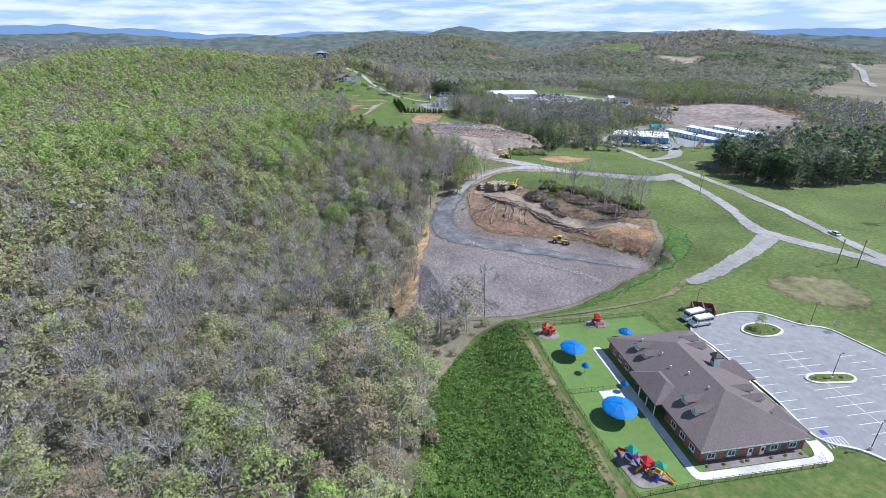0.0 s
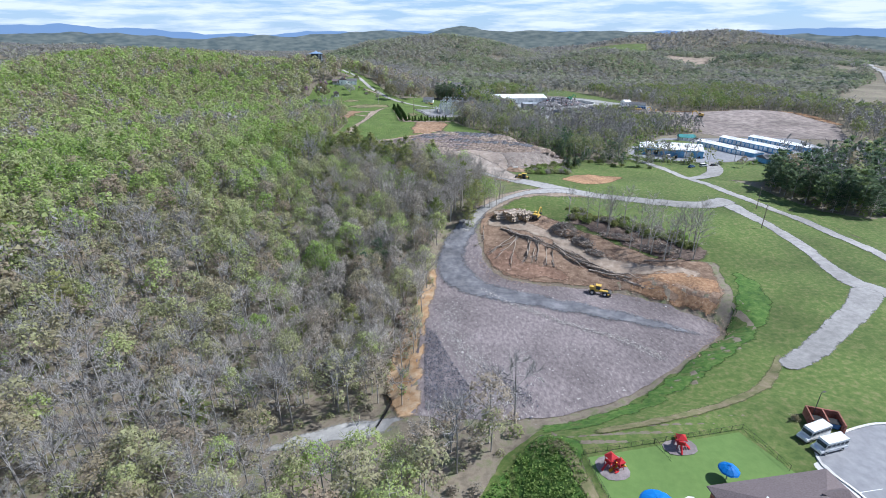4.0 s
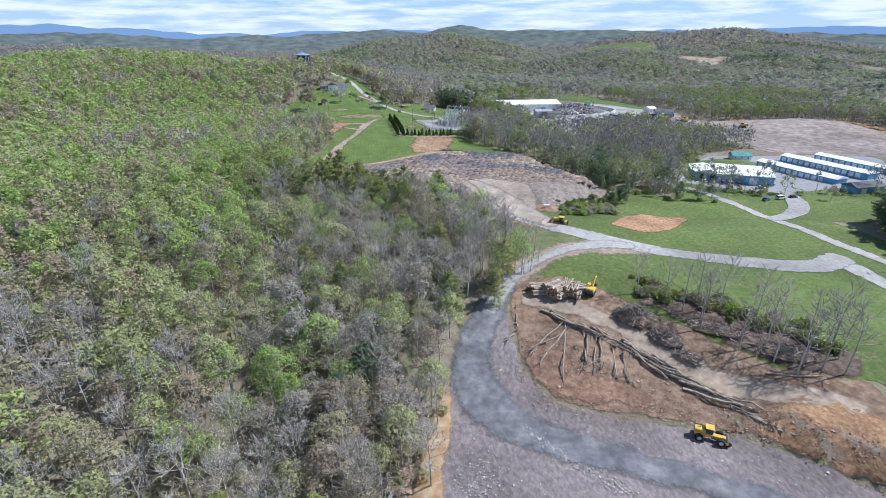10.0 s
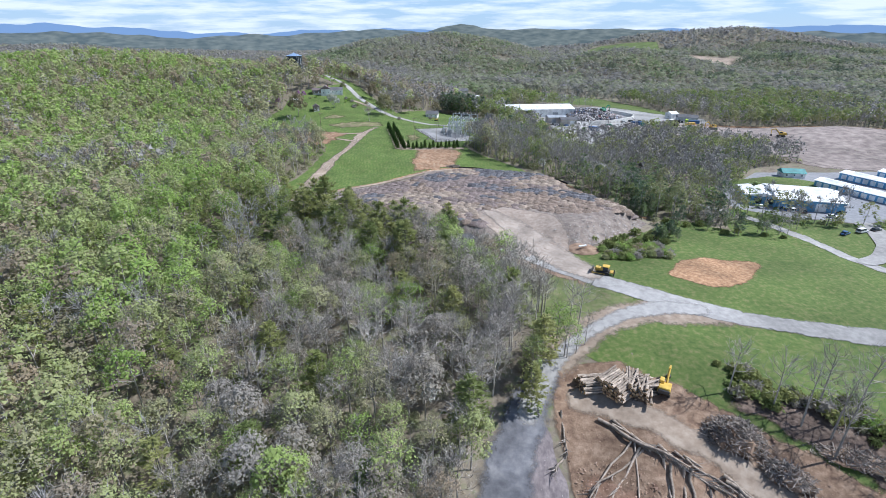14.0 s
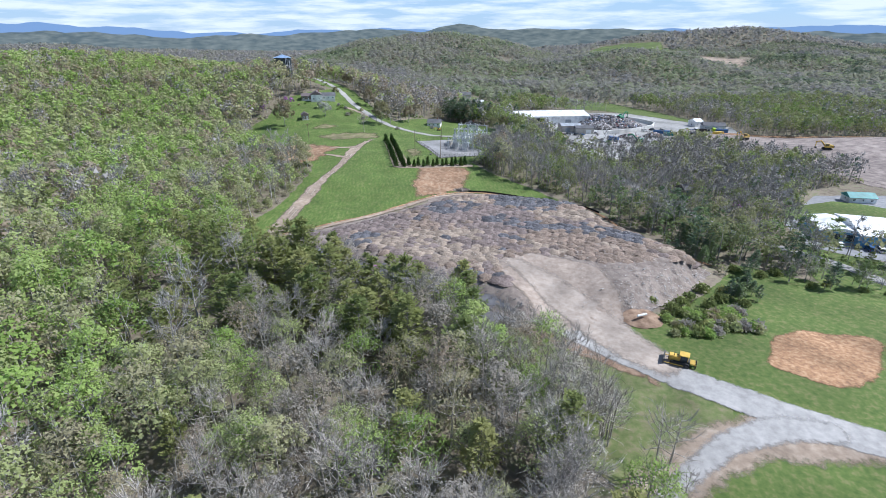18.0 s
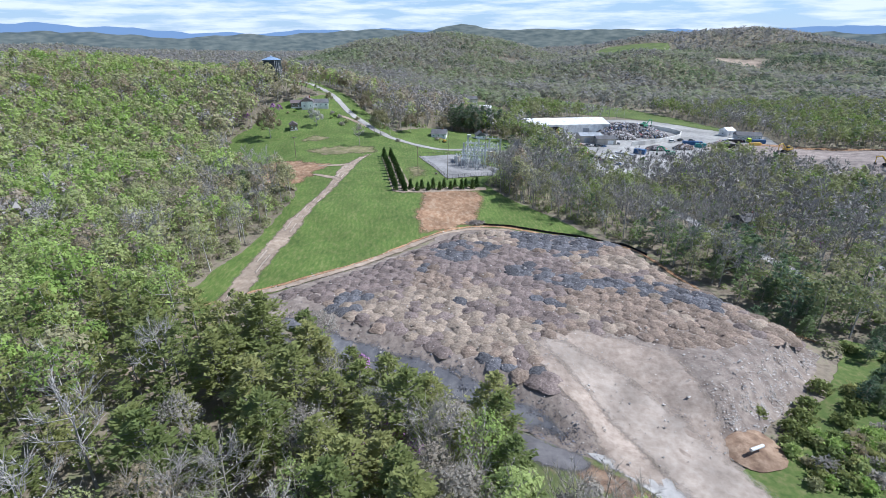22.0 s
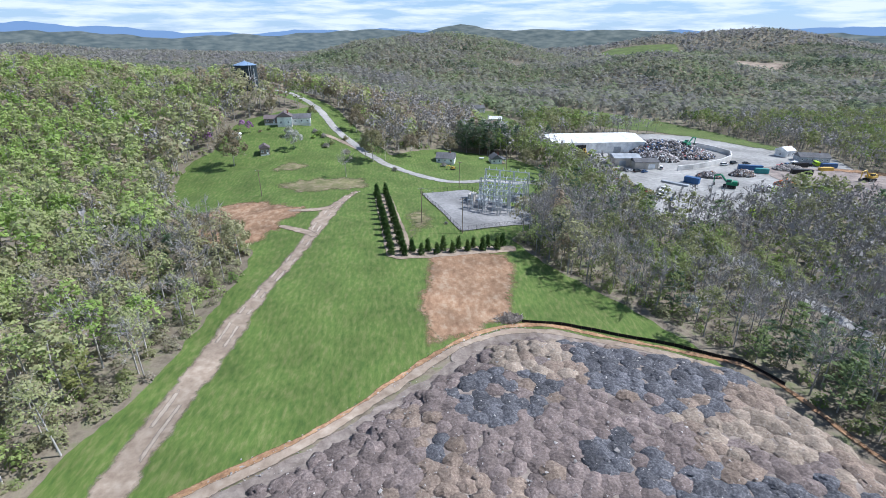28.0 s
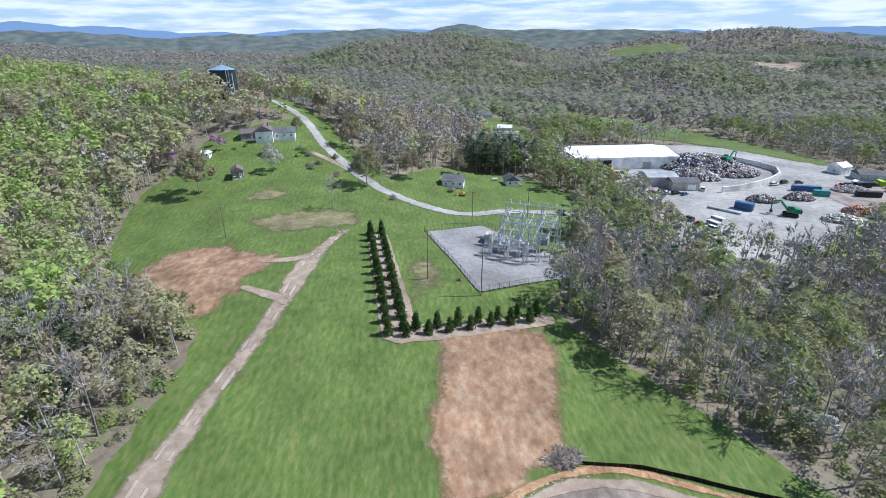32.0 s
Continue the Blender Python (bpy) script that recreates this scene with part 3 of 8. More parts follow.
drape("access_road", ribbon([(126, 258, 9), (128, 240, 7), (130, 215, 6), (128, 195, 6), (128, 180, 8), (138, 168, 8), (152, 150, 7), (160, 120, 7)], 7), GRAVEL, 0.22, label="pale grey access road", category="road", step=2.0, fade=0.9)
drape("spur_road", ribbon([(80, 143, 5), (90, 148, 7), (104, 158, 7), (118, 168, 8), (128, 178, 9)], 7), GRAVEL, 0.32, label="short gravel spur", category="road", step=2.0, fade=0.9)
drape("main_road", ribbon([(176, 60), (158, 130), (154, 165), (152, 200), (148, 232), (140, 262), (132, 290), (121, 330), (112, 352), (100, 368), (92, 392), (84, 425), (76, 460), (66, 500), (52, 528), (40, 540), (17, 539), (-2, 533), (-14, 526), (-26, 529), (-43, 542), (-59, 562), (-80, 592), (-99, 628), (-117, 649), (-134, 656), (-150, 655)], 5.6), GRAVEL, 0.25, label="grey two-lane country road", category="road", step=1.6, fade=0.7)
TRACK_LINE = [(-73.1, 334.9, 8.5), (-72.6, 340.2, 8.5), (-72.0, 360.1, 7.2), (-70.4, 403.0, 7.0), (-69.4, 410.0, 6.2), (-68.3, 418.5, 5.0), (-67.4, 430.0, 4.8), (-66.4, 440.0, 5.0), (-65.3, 454.5, 5.4), (-64.2, 467.8, 7.0), (-63.4, 478.0, 7.6), (-61.8, 489.6, 5.4), (-58.4, 500.0, 3.4), (-55.5, 507.0, 2.2)]
drape("dirt_track", ribbon([(TRACK_LINE[0][0] - 9, TRACK_LINE[0][1] - 19, 8)] + TRACK_LINE, 4.5), TRACK, 0.22, label="pale dirt track through the field", category="road", step=1.2, rough=0.6, fade=2.4)
RUT = mat("pale_wheel_rut", [(0.36, 0.295, 0.235), (0.44, 0.37, 0.30)], 1.4, 0.95, bump=0.03, big=6)
for off in (-1.15, 1.05):
    drape("wheel_rut", ribbon([(x + off, y, 1.1) for x, y, _ in TRACK_LINE], 1.0), RUT, 0.28, label="pale wheel rut worn into the dirt track", category="road", step=1.0, edge_step=1.0, rough=0.15, fade=0.6)
drape("track_branch", ribbon([(-63.0, 456.5, 3), (-66.5, 460.0, 4), (-72, 462.4, 3.6), (-78, 465.5, 3)], 4), TRACK, 0.26, label="dirt branch of the track", category="road", step=1.2, fade=1.4)
drape("track_branch", ribbon([(-62.5, 487.0, 4), (-67, 482.6, 5), (-73, 480.6, 4.5), (-80, 481, 3)], 4), TRACK, 0.26, label="upper dirt branch curving to the clay clearing", category="road", step=1.2, fade=2.0)
drape("house_drive", ribbon([(-60, 564, 3.5), (-72, 574, 3.5), (-88, 586, 4)], 3.5), TRACK, 0.2, label="house driveway", category="road", step=1.2, fade=1.0)
drape("yard_floor", YARD, STONE_LOT, 0.12, label="pale crushed stone scrapyard floor", category="ground", fade=2.5)
drape("business_lot", BLUE_LOT, ASPHALT, 0.12, label="grey asphalt yard around the blue buildings", category="pavement")
QUARRY_EARTH = mat("stripped_earth", [(0.185, 0.15, 0.135), (0.265, 0.22, 0.195), (0.35, 0.295, 0.255)], 5.0, 0.95, bump=0.5, big=40)
drape("quarry_floor", QUARRY, QUARRY_EARTH, 0.22, step=5, label="bare brown stripped ground", category="ground", rough=2, fade=5)
drape("quarry_spoil", [(205, 428), (200, 440), (205, 470), (230, 480), (290, 455), (305, 430), (300, 400), (262, 418)], QUARRY_EARTH, 0.2, step=5, label="grey-brown stripped ground behind the storage rows", category="ground", rough=2, fade=5)
drape("quarry_rim", ribbon([(205, 592, 10), (250, 572, 12), (296, 545, 16), (330, 500, 18), (338, 470, 12)], 10), CLAY, 0.35, step=4, label="raw orange rim of the stripped ground", category="ground", rough=2, fade=5)
drape("pale_field", PALE_FIELD, TRACK, 0.5, step=20, label="pale cropped field on a far hill", category="field", rough=3, fade=20)
drape("far_pasture", GREEN_FAR, GRASS, 0.5, step=20, label="green far pasture", category="field", rough=3, fade=20)
drape("meadow", MEADOW, GRASS, 0.3, step=8, label="green meadow strip behind the scrapyard", category="field", rough=2, fade=8)
drape("substation_pad", [(-30, 507), (-15, 466), (13, 478), (14, 492), (-10, 515)], STONE_PAD, 0.3, label="grey gravel pad of a substation", category="pavement", corner=1, rough=0)


# ---- the fill of dumped mounds ----
def fill_height(x, y):
    d = sdf(PILE, x, y)
    top = 8.7 - 0.012 * (y - 350)
    ramp = smooth(2, 14, x) * smooth(36, 22, x) * smooth(336, 300, y)
    top = top - 4.4 * ramp
    return np.maximum(0, (top - ground_at(x, y)) * smooth(0, 10, d + 1.0 * waves(x, y, 8, 6))) + 0.12 * waves(x, y, 5, 2) * smooth(0, 3, d) - 0.14 * smooth(2.5, 0, d)


FILL = mat("grey_brown_fill", [(0.18, 0.145, 0.122), (0.255, 0.21, 0.178), (0.335, 0.285, 0.24)], 2.0, 0.95, bump=0.3, big=17)
fill = drape("fill_bed", PILE, FILL, 0.2, step=2.5, label="terrace of rubble and shale fill", rough=0.8, height=fill_height, category="ground")


def fill_top(x, y):
    return gz(x, y) + 0.2 + float(fill_height(np.array([x]), np.array([y]))[0])


def mound_shape(seed):
    """A tipped load: a lopsided lumpy cone with a slumped side."""
    r = np.random.RandomState(seed)
    rings, seg = 5, 12
    lean = r.uniform(-0.22, 0.22, 2)
    v, f = [(lean[0], lean[1], 0.92)], []
    off = r.normal(0, 0.09, (rings, seg))
    edge = 1 + r.normal(0, 0.13, seg)
    for i in range(rings):
        q = (i + 1) / rings
        for j in range(seg):
            a = 6.2832 * (j + 0.5 * (i % 2)) / seg
            rad = q * edge[j]
            z = max(0, 1 - q) ** 0.85 * 0.95 + off[i, j] * (1.1 - q) - (0.25 if i == rings - 1 else 0)
            v.append((lean[0] * (1 - q) + rad * math.cos(a), lean[1] * (1 - q) + rad * math.sin(a), z))
    for j in range(seg):
        f.append((0, 1 + j, 1 + (j + 1) % seg))
        for i in range(rings - 1):
            p, q2 = 1 + i * seg + j, 1 + i * seg + (j + 1) % seg
            f += [(p, p + seg, q2), (q2, p + seg, q2 + seg)]
    return np.array(v), np.array(f)


LOADS = [mat("slate_load", [(0.066, 0.066, 0.074), (0.108, 0.107, 0.117), (0.20, 0.197, 0.205)], 0.45, 0.95, bump=0.3, big=3, random_by="tint", spread=0.25, coord_kind="Position"),
         mat("mauve_load", [(0.14, 0.11, 0.10), (0.20, 0.158, 0.142), (0.285, 0.232, 0.208)], 0.45, 0.95, bump=0.3, big=3, random_by="tint", spread=0.2, coord_kind="Position"),
         mat("brown_load", [(0.165, 0.123, 0.098), (0.24, 0.183, 0.143), (0.335, 0.265, 0.205)], 0.45, 0.95, bump=0.3, big=3, random_by="tint", spread=0.2, coord_kind="Position"),
         mat("tan_load", [(0.225, 0.175, 0.135), (0.30, 0.24, 0.185), (0.40, 0.335, 0.265)], 0.45, 0.95, bump=0.3, big=3, random_by="tint", spread=0.2, coord_kind="Position")]
shapes = [mound_shape(s) for s in range(9)]
rr = random.Random(5)


def load_kind(x, y):
    """Loads of one sort lie together: slate in bands, tan in the middle, mauve to the west, brown to the east."""
    jx, jy = x + rr.uniform(-3, 3), y + rr.uniform(-2.5, 2.5)
    for poly, kind in TIPPED:
        if float(sdf(poly, np.array([jx]), np.array([jy]))[0]) > 0 and rr.random() < 0.88:
            return kind
    w = float(waves(np.array([x]), np.array([y]), 26, 17)[0]) + rr.uniform(-0.3, 0.3)
    if x - (y - 350) * 0.3 > 14:
        return 2 if w < 0.35 else (3 if w < 0.55 else 1)
    return 1 if w < 0.3 else (2 if w < 0.6 else 0)


TIPPED = [([(-41, 347), (-20, 359), (-3, 355), (0, 350), (-16, 345), (-28, 341), (-36, 340)], 3), ([(-30, 341), (-7, 342), (6, 338), (-1, 323), (-7, 326), (-27, 333)], 3), ([(3, 370), (14, 363), (29, 361), (40, 357), (55, 350), (56, 343), (41, 346), (26, 352), (10, 357), (0, 366)], 0), ([(4, 398), (24, 402), (44, 388), (31, 378), (20, 375), (8, 384)], 0), ([(19, 374), (37, 377), (40, 367), (22, 366)], 3), ([(-64, 356), (-44, 339), (-32, 332), (-20, 329), (-9, 324), (-2, 316), (-12, 312), (-60, 338)], 0), ([(-14, 396), (-4, 402), (6, 396), (0, 386), (-10, 386)], 3), ([(-20, 386), (-10, 388), (-4, 376), (-14, 372), (-24, 378)], 0)]


heaps = {}
spots = []
for row in range(48):
    for col in range(56):
        # the rows of loads run aslant, as the trucks backed in
        u, w = (col - 28) * 3.15 + (row % 2) * 1.55, row * 2.6 - 60
        px, py = -2 + u * 0.94 - w * 0.34 + rr.uniform(-0.7, 0.7), 355 + u * 0.34 + w * 0.94 + rr.uniform(-0.6, 0.6)
        d = float(sdf(PILE, np.array([px]), np.array([py]))[0])
        flat = (3 < px < 31 and py < 334.5 - 0.3 * abs(px - 15)) or (px > 22 and py < 326 + (px - 22) * 0.12)
        if d > (3.0 if py > 352 else 9.0 if px < 4 else 4.2) and not flat:
            spots.append((math.hypot(px + 20, (py - 362) * 0.8), px, py))
spots.sort()
for i, (_, px, py) in enumerate(spots):
    kd = load_kind(px, py)
    sv, sf = shapes[rr.randrange(9)]
    s, hgt, a = rr.uniform(2.05, 2.75), rr.uniform(0.5, 0.95), rr.uniform(0, 6.28)
    z = fill_top(px, py) - 0.1
    c, sn = math.cos(a) * s, math.sin(a) * s
    if i < 300:
        v = np.column_stack([sv[:, 0] * c - sv[:, 1] * sn, sv[:, 0] * sn + sv[:, 1] * c, sv[:, 2] * hgt])
        me = mesh_from("mound", v, sf, LOADS[kd], False)
        tint_of(me, np.full(len(v), rr.random()))
        ob = new("mound", me)
        ob.parent = fill
        ob.location = (px, py, z)
    else:
        v = np.column_stack([sv[:, 0] * c - sv[:, 1] * sn + px, sv[:, 0] * sn + sv[:, 1] * c + py, sv[:, 2] * hgt + z])
        hp = heaps.setdefault(kd, ([], [], [], [0]))
        hp[0].append(v)
        hp[1].append(sf + hp[3][0])
        hp[2].append(np.full(len(v), rr.random()))
        hp[3][0] += len(v)
for kd, hp in heaps.items():
    me = mesh_from("outer_mounds", np.vstack(hp[0]), np.vstack(hp[1]), LOADS[kd], False)
    tint_of(me, np.concatenate(hp[2]))
    ob = new("outer_mounds", me)
    ob.parent = fill
    tagged(ob, kind="stuff")
drape("slate_slope", ribbon([(5, 305, 4), (-5, 312, 6), (-15, 319, 7), (-26, 324, 7), (-37, 330, 7), (-48, 337, 6), (-58, 344, 4)], 8), HAUL, 0.38, label="dark slate rubble slope of the fill", category="ground", rough=0.8, height=fill_height, fade=3.0)
drape("haul_ramp", [(10, 295), (28, 295), (33, 304), (33, 316), (32, 326), (23, 332), (14, 336), (4, 334), (0, 326), (3, 316), (8, 306)], RAMP, 0.42, label="pale trampled ramp up onto the fill", category="road", rough=0.8, height=fill_height, fade=3.5)
drape("ramp_lane", ribbon([(2, 332, 4), (8, 327, 9), (15, 317, 13), (21, 306, 15), (25, 297, 15), (31, 287, 13), (37, 281, 9)], 8), mat("dusty_lane", [(0.31, 0.255, 0.21), (0.37, 0.31, 0.258), (0.42, 0.36, 0.305)], 1.4, 0.95, bump=0.04, big=7), 0.52, label="pale dusty lane climbing onto the fill", category="road", rough=0.5, height=fill_height, fade=5.0)
drape("hill_lawn", HILL_LAWN, GRASS, 0.2, label="sloping green lawn round the far houses", category="field", rough=2.5, fade=4)
DRY = mat("worn_grass", [(0.12, 0.135, 0.05), (0.19, 0.175, 0.085), (0.27, 0.22, 0.14)], 2.5, 0.9, bump=0.05, big=9)
drape("worn_patch", [(101, 141), (112, 147), (124, 145), (133, 136), (126, 120), (111, 121), (102, 130)], DRY, 0.14, label="worn yellowish patch of lawn", category="field", rough=2.0, fade=6)
drape("worn_patch", [(-80, 500), (-62, 505), (-50, 512), (-56, 525), (-80, 522), (-96, 512)], DRY, 0.14, label="worn yellowish patch of the field", category="field", rough=2.0, fade=6)
drape("worn_patch", [(-104, 530), (-90, 528), (-82, 540), (-96, 545)], DRY, 0.14, label="yellow weedy patch in the field", category="field", rough=1.5, fade=6)
drape("worn_patch", [(-33, 452), (-22, 470), (-26, 492), (-37, 480)], DRY, 0.14, label="worn grass beside the evergreens", category="field", rough=1.2, fade=11)
drape("fence_path", ribbon([(19, 120, 2.5), (21.5, 112, 3), (25.5, 88, 3), (28.6, 72, 3), (31.5, 56, 3)], 3), DRY, 0.3, label="worn mown path outside the fence", category="ground", step=1.0, rough=0.4, fade=1.2)
drape("mown_path", ribbon([(84, 150, 3), (74, 138, 3), (60, 130, 3), (42, 124, 3), (26, 121, 3)], 3), DRY, 0.24, label="worn mown path along the verge", category="ground", step=1.0, rough=0.5, fade=1.3)
drape("bank_track", ribbon([(15, 238, 8), (26, 233, 8), (36, 226, 7), (46, 215, 7), (58, 205, 8), (70, 200, 9), (84, 192, 7)], 8), TRACK, 0.3, label="trampled pale track over the dirt bank", category="road", rough=0.9, fade=3.0)
SLASH = mat("dark_slash_ground", [(0.07, 0.05, 0.04), (0.13, 0.095, 0.075), (0.19, 0.145, 0.115)], 1.2, 0.95, bump=0.25, big=6)
drape("slash_ground", [(46, 233), (58, 222), (68, 211), (80, 203), (91, 201), (94, 210), (82, 221), (64, 232), (52, 238)], SLASH, 0.26, label="dark brown ground littered with slash", category="ground", rough=1.2, fade=3.0)
drape("red_bank", [(12, 220), (15, 206), (24, 201), (36, 199.5), (46, 197.5), (40, 206), (28, 211), (20, 221)], mat("red_earth", [(0.15, 0.09, 0.06), (0.23, 0.14, 0.095), (0.31, 0.205, 0.145)], 1.6, 0.95, bump=0.35, big=7), 0.3, label="reddish raw earth of the cut bank", category="ground", rough=1.2, fade=3.0)
HIGHWAY = ribbon([(640, 762), (729, 892), (940, 1196), (1150, 1420)], 10)
drape("highway", HIGHWAY, GRAVEL, 0.9, step=12, label="pale far highway through the woods", category="road", rough=0)
OPEN.append(ribbon([(640, 762), (729, 892), (940, 1196), (1150, 1420)], 24))
# wheel marks of the haul trucks
for off, wdt in ((-2.6, 0.7), (-1.0, 0.6), (0.9, 0.7), (2.4, 0.6)):
    drape("wheel_mark", ribbon([(-4 + off, 190, wdt), (-3 + off, 205, wdt), (0 + off, 218, wdt), (5 + off * 0.8, 232, wdt), (11 + off * 0.7, 245, wdt), (19 + off * 0.3, 253 - off * 0.5, wdt)], wdt), SLATE_MARK, 0.42, step=1.5, label="dark wheel mark on the haul road", category="road", rough=0.15, edge_step=1.0, fade=0.5)
for off in (-3.0, 0.0, 3.0):
    drape("wheel_mark", ribbon([(8 + off, 200, 0.8), (20, 190 + off * 0.6, 0.8), (36, 184 + off, 0.8), (54, 176 + off, 0.8), (68, 168 + off, 0.8)], 0.8), SLATE_MARK, 0.24, step=1.5, label="dark wheel mark on the pit floor", category="road", rough=0.2, edge_step=1.0, fade=0.5)


# ---- woods ----
def stick(p0, p1, r0, r1, sides=3):
    """A tapered limb as points and triangles."""
    p0, p1 = np.array(p0, float), np.array(p1, float)
    d = (p1 - p0) / (np.linalg.norm(p1 - p0) + 1e-9)
    u = np.cross(d, (0, 0, 1.0) if abs(d[2]) < 0.9 else (1.0, 0, 0))
    u /= np.linalg.norm(u)
    w = np.cross(d, u)
    v, f = [], []
    for j in range(sides):
        a = 6.2832 * j / sides
        v.append(p0 + (u * math.cos(a) + w * math.sin(a)) * r0)
        v.append(p1 + (u * math.cos(a) + w * math.sin(a)) * r1)
    for j in range(sides):
        k = (j + 1) % sides
        f += [(2 * j, 2 * k, 2 * j + 1), (2 * k, 2 * k + 1, 2 * j + 1)]
    return v, f


def gather(pieces):
    v, f, n = [], [], 0
    for pv, pf in pieces:
        v += list(pv)
        f += [tuple(i + n for i in t) for t in pf]
        n += len(pv)
    return np.array(v), np.array(f, int).reshape(-1, 3)


def leaf_cloud(r, centres, count, size, squash=0.8, radius=1.2):
    """Many small leaf blades round the given ends of branches."""
    c = np.array(centres)[r.randint(0, len(centres), count)] + r.normal(0, 1, (count, 3)) * radius * np.array([1, 1, squash])
    a, b = r.normal(0, 1, (count, 3)), r.normal(0, 1, (count, 3))
    a /= np.linalg.norm(a, axis=1)[:, None]
    b -= a * (a * b).sum(1)[:, None]
    b /= np.linalg.norm(b, axis=1)[:, None] + 1e-9
    s = (size * r.uniform(0.6, 1.4, count))[:, None]
    v = np.stack([c - a * s - b * s * 0.5, c + a * s * 0.9 - b * s * 0.6, c + b * s * 0.9 + a * s * 0.2], 1).reshape(-1, 3)
    return v, np.arange(count * 3).reshape(-1, 3)


def blades(r, c, size, face):
    """Small leaf triangles at the given places, each facing roughly along its own direction."""
    k = len(c)
    n = face + r.normal(0, 0.38, (k, 3))
    n /= np.linalg.norm(n, axis=1)[:, None]
    a = np.cross(n, r.normal(0, 1, (k, 3)))
    a /= np.linalg.norm(a, axis=1)[:, None] + 1e-9
    b = np.cross(n, a)
    s = (size * r.uniform(0.6, 1.4, k))[:, None]
    return np.stack([c - a * s - b * s * 0.5, c + a * s * 0.9 - b * s * 0.6, c + b * s + a * s * 0.2], 1).reshape(-1, 3), np.arange(k * 3).reshape(-1, 3)


def tree_model(seed, height, leaves, leaf_size, fine, bare, twigs_by=1.0, core=0, twig_w=0, core_by=0.05, spread=1.0):
    """Trunk with curved limbs and branches, and a crown of twigs and leaf clumps at their ends: two pairs of
    points and triangles. fine: 0 coarse to 2 near."""
    r = np.random.RandomState(seed)
    h = height
    lean = r.uniform(-0.06, 0.06, 2) * h
    crook = np.array([lean[0] * 0.2 + r.uniform(-0.02, 0.02) * h, lean[1] * 0.2, h * 0.45])
    top = np.array([lean[0], lean[1], h * 0.9])
    tr = 0.0135 * h
    wood = [stick((0, 0, -0.6), crook, tr, tr * 0.72, 5 if fine > 1 else 3), stick(crook, top, tr * 0.72, tr * 0.12)]
    wide = r.uniform(0.25, 0.34) * h * spread
    mid, tall = r.uniform(0.58, 0.68) * h, r.uniform(0.30, 0.38) * h
    ends, roots = [top], [crook + (top - crook) * 0.6]
    limbs = (3, 8, 13)[fine]
    for k in range(limbs):
        q = 0.36 - 0.16 * (spread > 1.2) + (0.52 + 0.16 * (spread > 1.2)) * (k + r.uniform(0, 0.8)) / limbs
        base = crook * (q / 0.45) if q < 0.45 else crook + (top - crook) * (q - 0.45) / 0.45
        a = k * 2.4 + r.uniform(-0.5, 0.5)
        out = np.array([math.cos(a), math.sin(a), 0])
        zt = min(base[2] + h * r.uniform(0.12, 0.3), mid + tall * 0.93)
        reach = wide * math.sqrt(max(0.05, 1 - ((zt - mid) / tall) ** 2)) * r.uniform(0.75, 1.15)
        tip = np.array([lean[0] * 0.7, lean[1] * 0.7, 0]) + out * reach + np.array([0, 0, zt])
        bend = base + (tip - base) * 0.55 + out * reach * 0.12 - np.array([0, 0, 0.03 * h])
        wood.append(stick(base, bend, tr * 0.42, tr * 0.26))
        wood.append(stick(bend, tip, tr * 0.26, tr * 0.08))
        ends.append(tip)
        roots.append(bend)
        for _ in range((2, 4, 6)[fine]):
            u = r.uniform(0.1, 0.95)
            b2 = base + (bend - base) * (0.4 + u) if u < 0.6 else bend + (tip - bend) * (u - 0.6) / 0.4
            d = out * r.uniform(0.1, 0.9) + np.array([0, 0, r.uniform(0.3, 1.0)]) + r.normal(0, 0.45, 3)
            t2 = b2 + d / np.linalg.norm(d) * h * r.uniform(0.08, 0.16)
            ends.append(t2)
            roots.append(b2)
            if fine:
                wood.append(stick(b2, t2, tr * 0.2, tr * 0.05))
    ends, roots = np.array(ends), np.array(roots)
    parts = []
    if bare:
        count = int((60, 200, 700)[fine] * twigs_by)
        pick = r.randint(0, len(ends), count)
        c = roots[pick] + (ends[pick] - roots[pick]) * r.uniform(0.25, 1.0, (count, 1)) + r.normal(0, 0.008 * h, (count, 3))
        d = ends[pick] - roots[pick]
        d = d / (np.linalg.norm(d, axis=1)[:, None] + 1e-9) * 0.8 + r.normal(0, 0.5, (count, 3)) + np.array([0, 0, 0.35])
        d /= np.linalg.norm(d, axis=1)[:, None]
        side = np.cross(d, r.normal(0, 1, (count, 3)))
        side /= np.linalg.norm(side, axis=1)[:, None]
        ln = h * r.uniform(0.05, 0.13, count)[:, None]
        wd = twig_w or (0.2, 0.07, 0.028)[fine]
        parts.append((np.stack([c - side * wd, c + side * wd, c + d * ln], 1).reshape(-1, 3), np.arange(count * 3).reshape(-1, 3)))
    # leaves lie on rounded boughs that together make an uneven dome
    boughs = 11
    k = np.arange(boughs)
    q, a = np.sqrt((k + 0.4) / boughs), k * 2.4 + r.uniform(-0.4, 0.4, boughs)
    lump = np.column_stack([np.cos(a) * q * wide * 0.72 + lean[0] * 0.7, np.sin(a) * q * wide * 0.72 + lean[1] * 0.7, mid + tall * (0.66 - 1.15 * q * q) + r.uniform(-0.03, 0.03, boughs) * h])
    girth = r.uniform(0.095, 0.145, boughs) * h
    heart = np.array([lean[0] * 0.7, lean[1] * 0.7, mid - 0.1 * h])
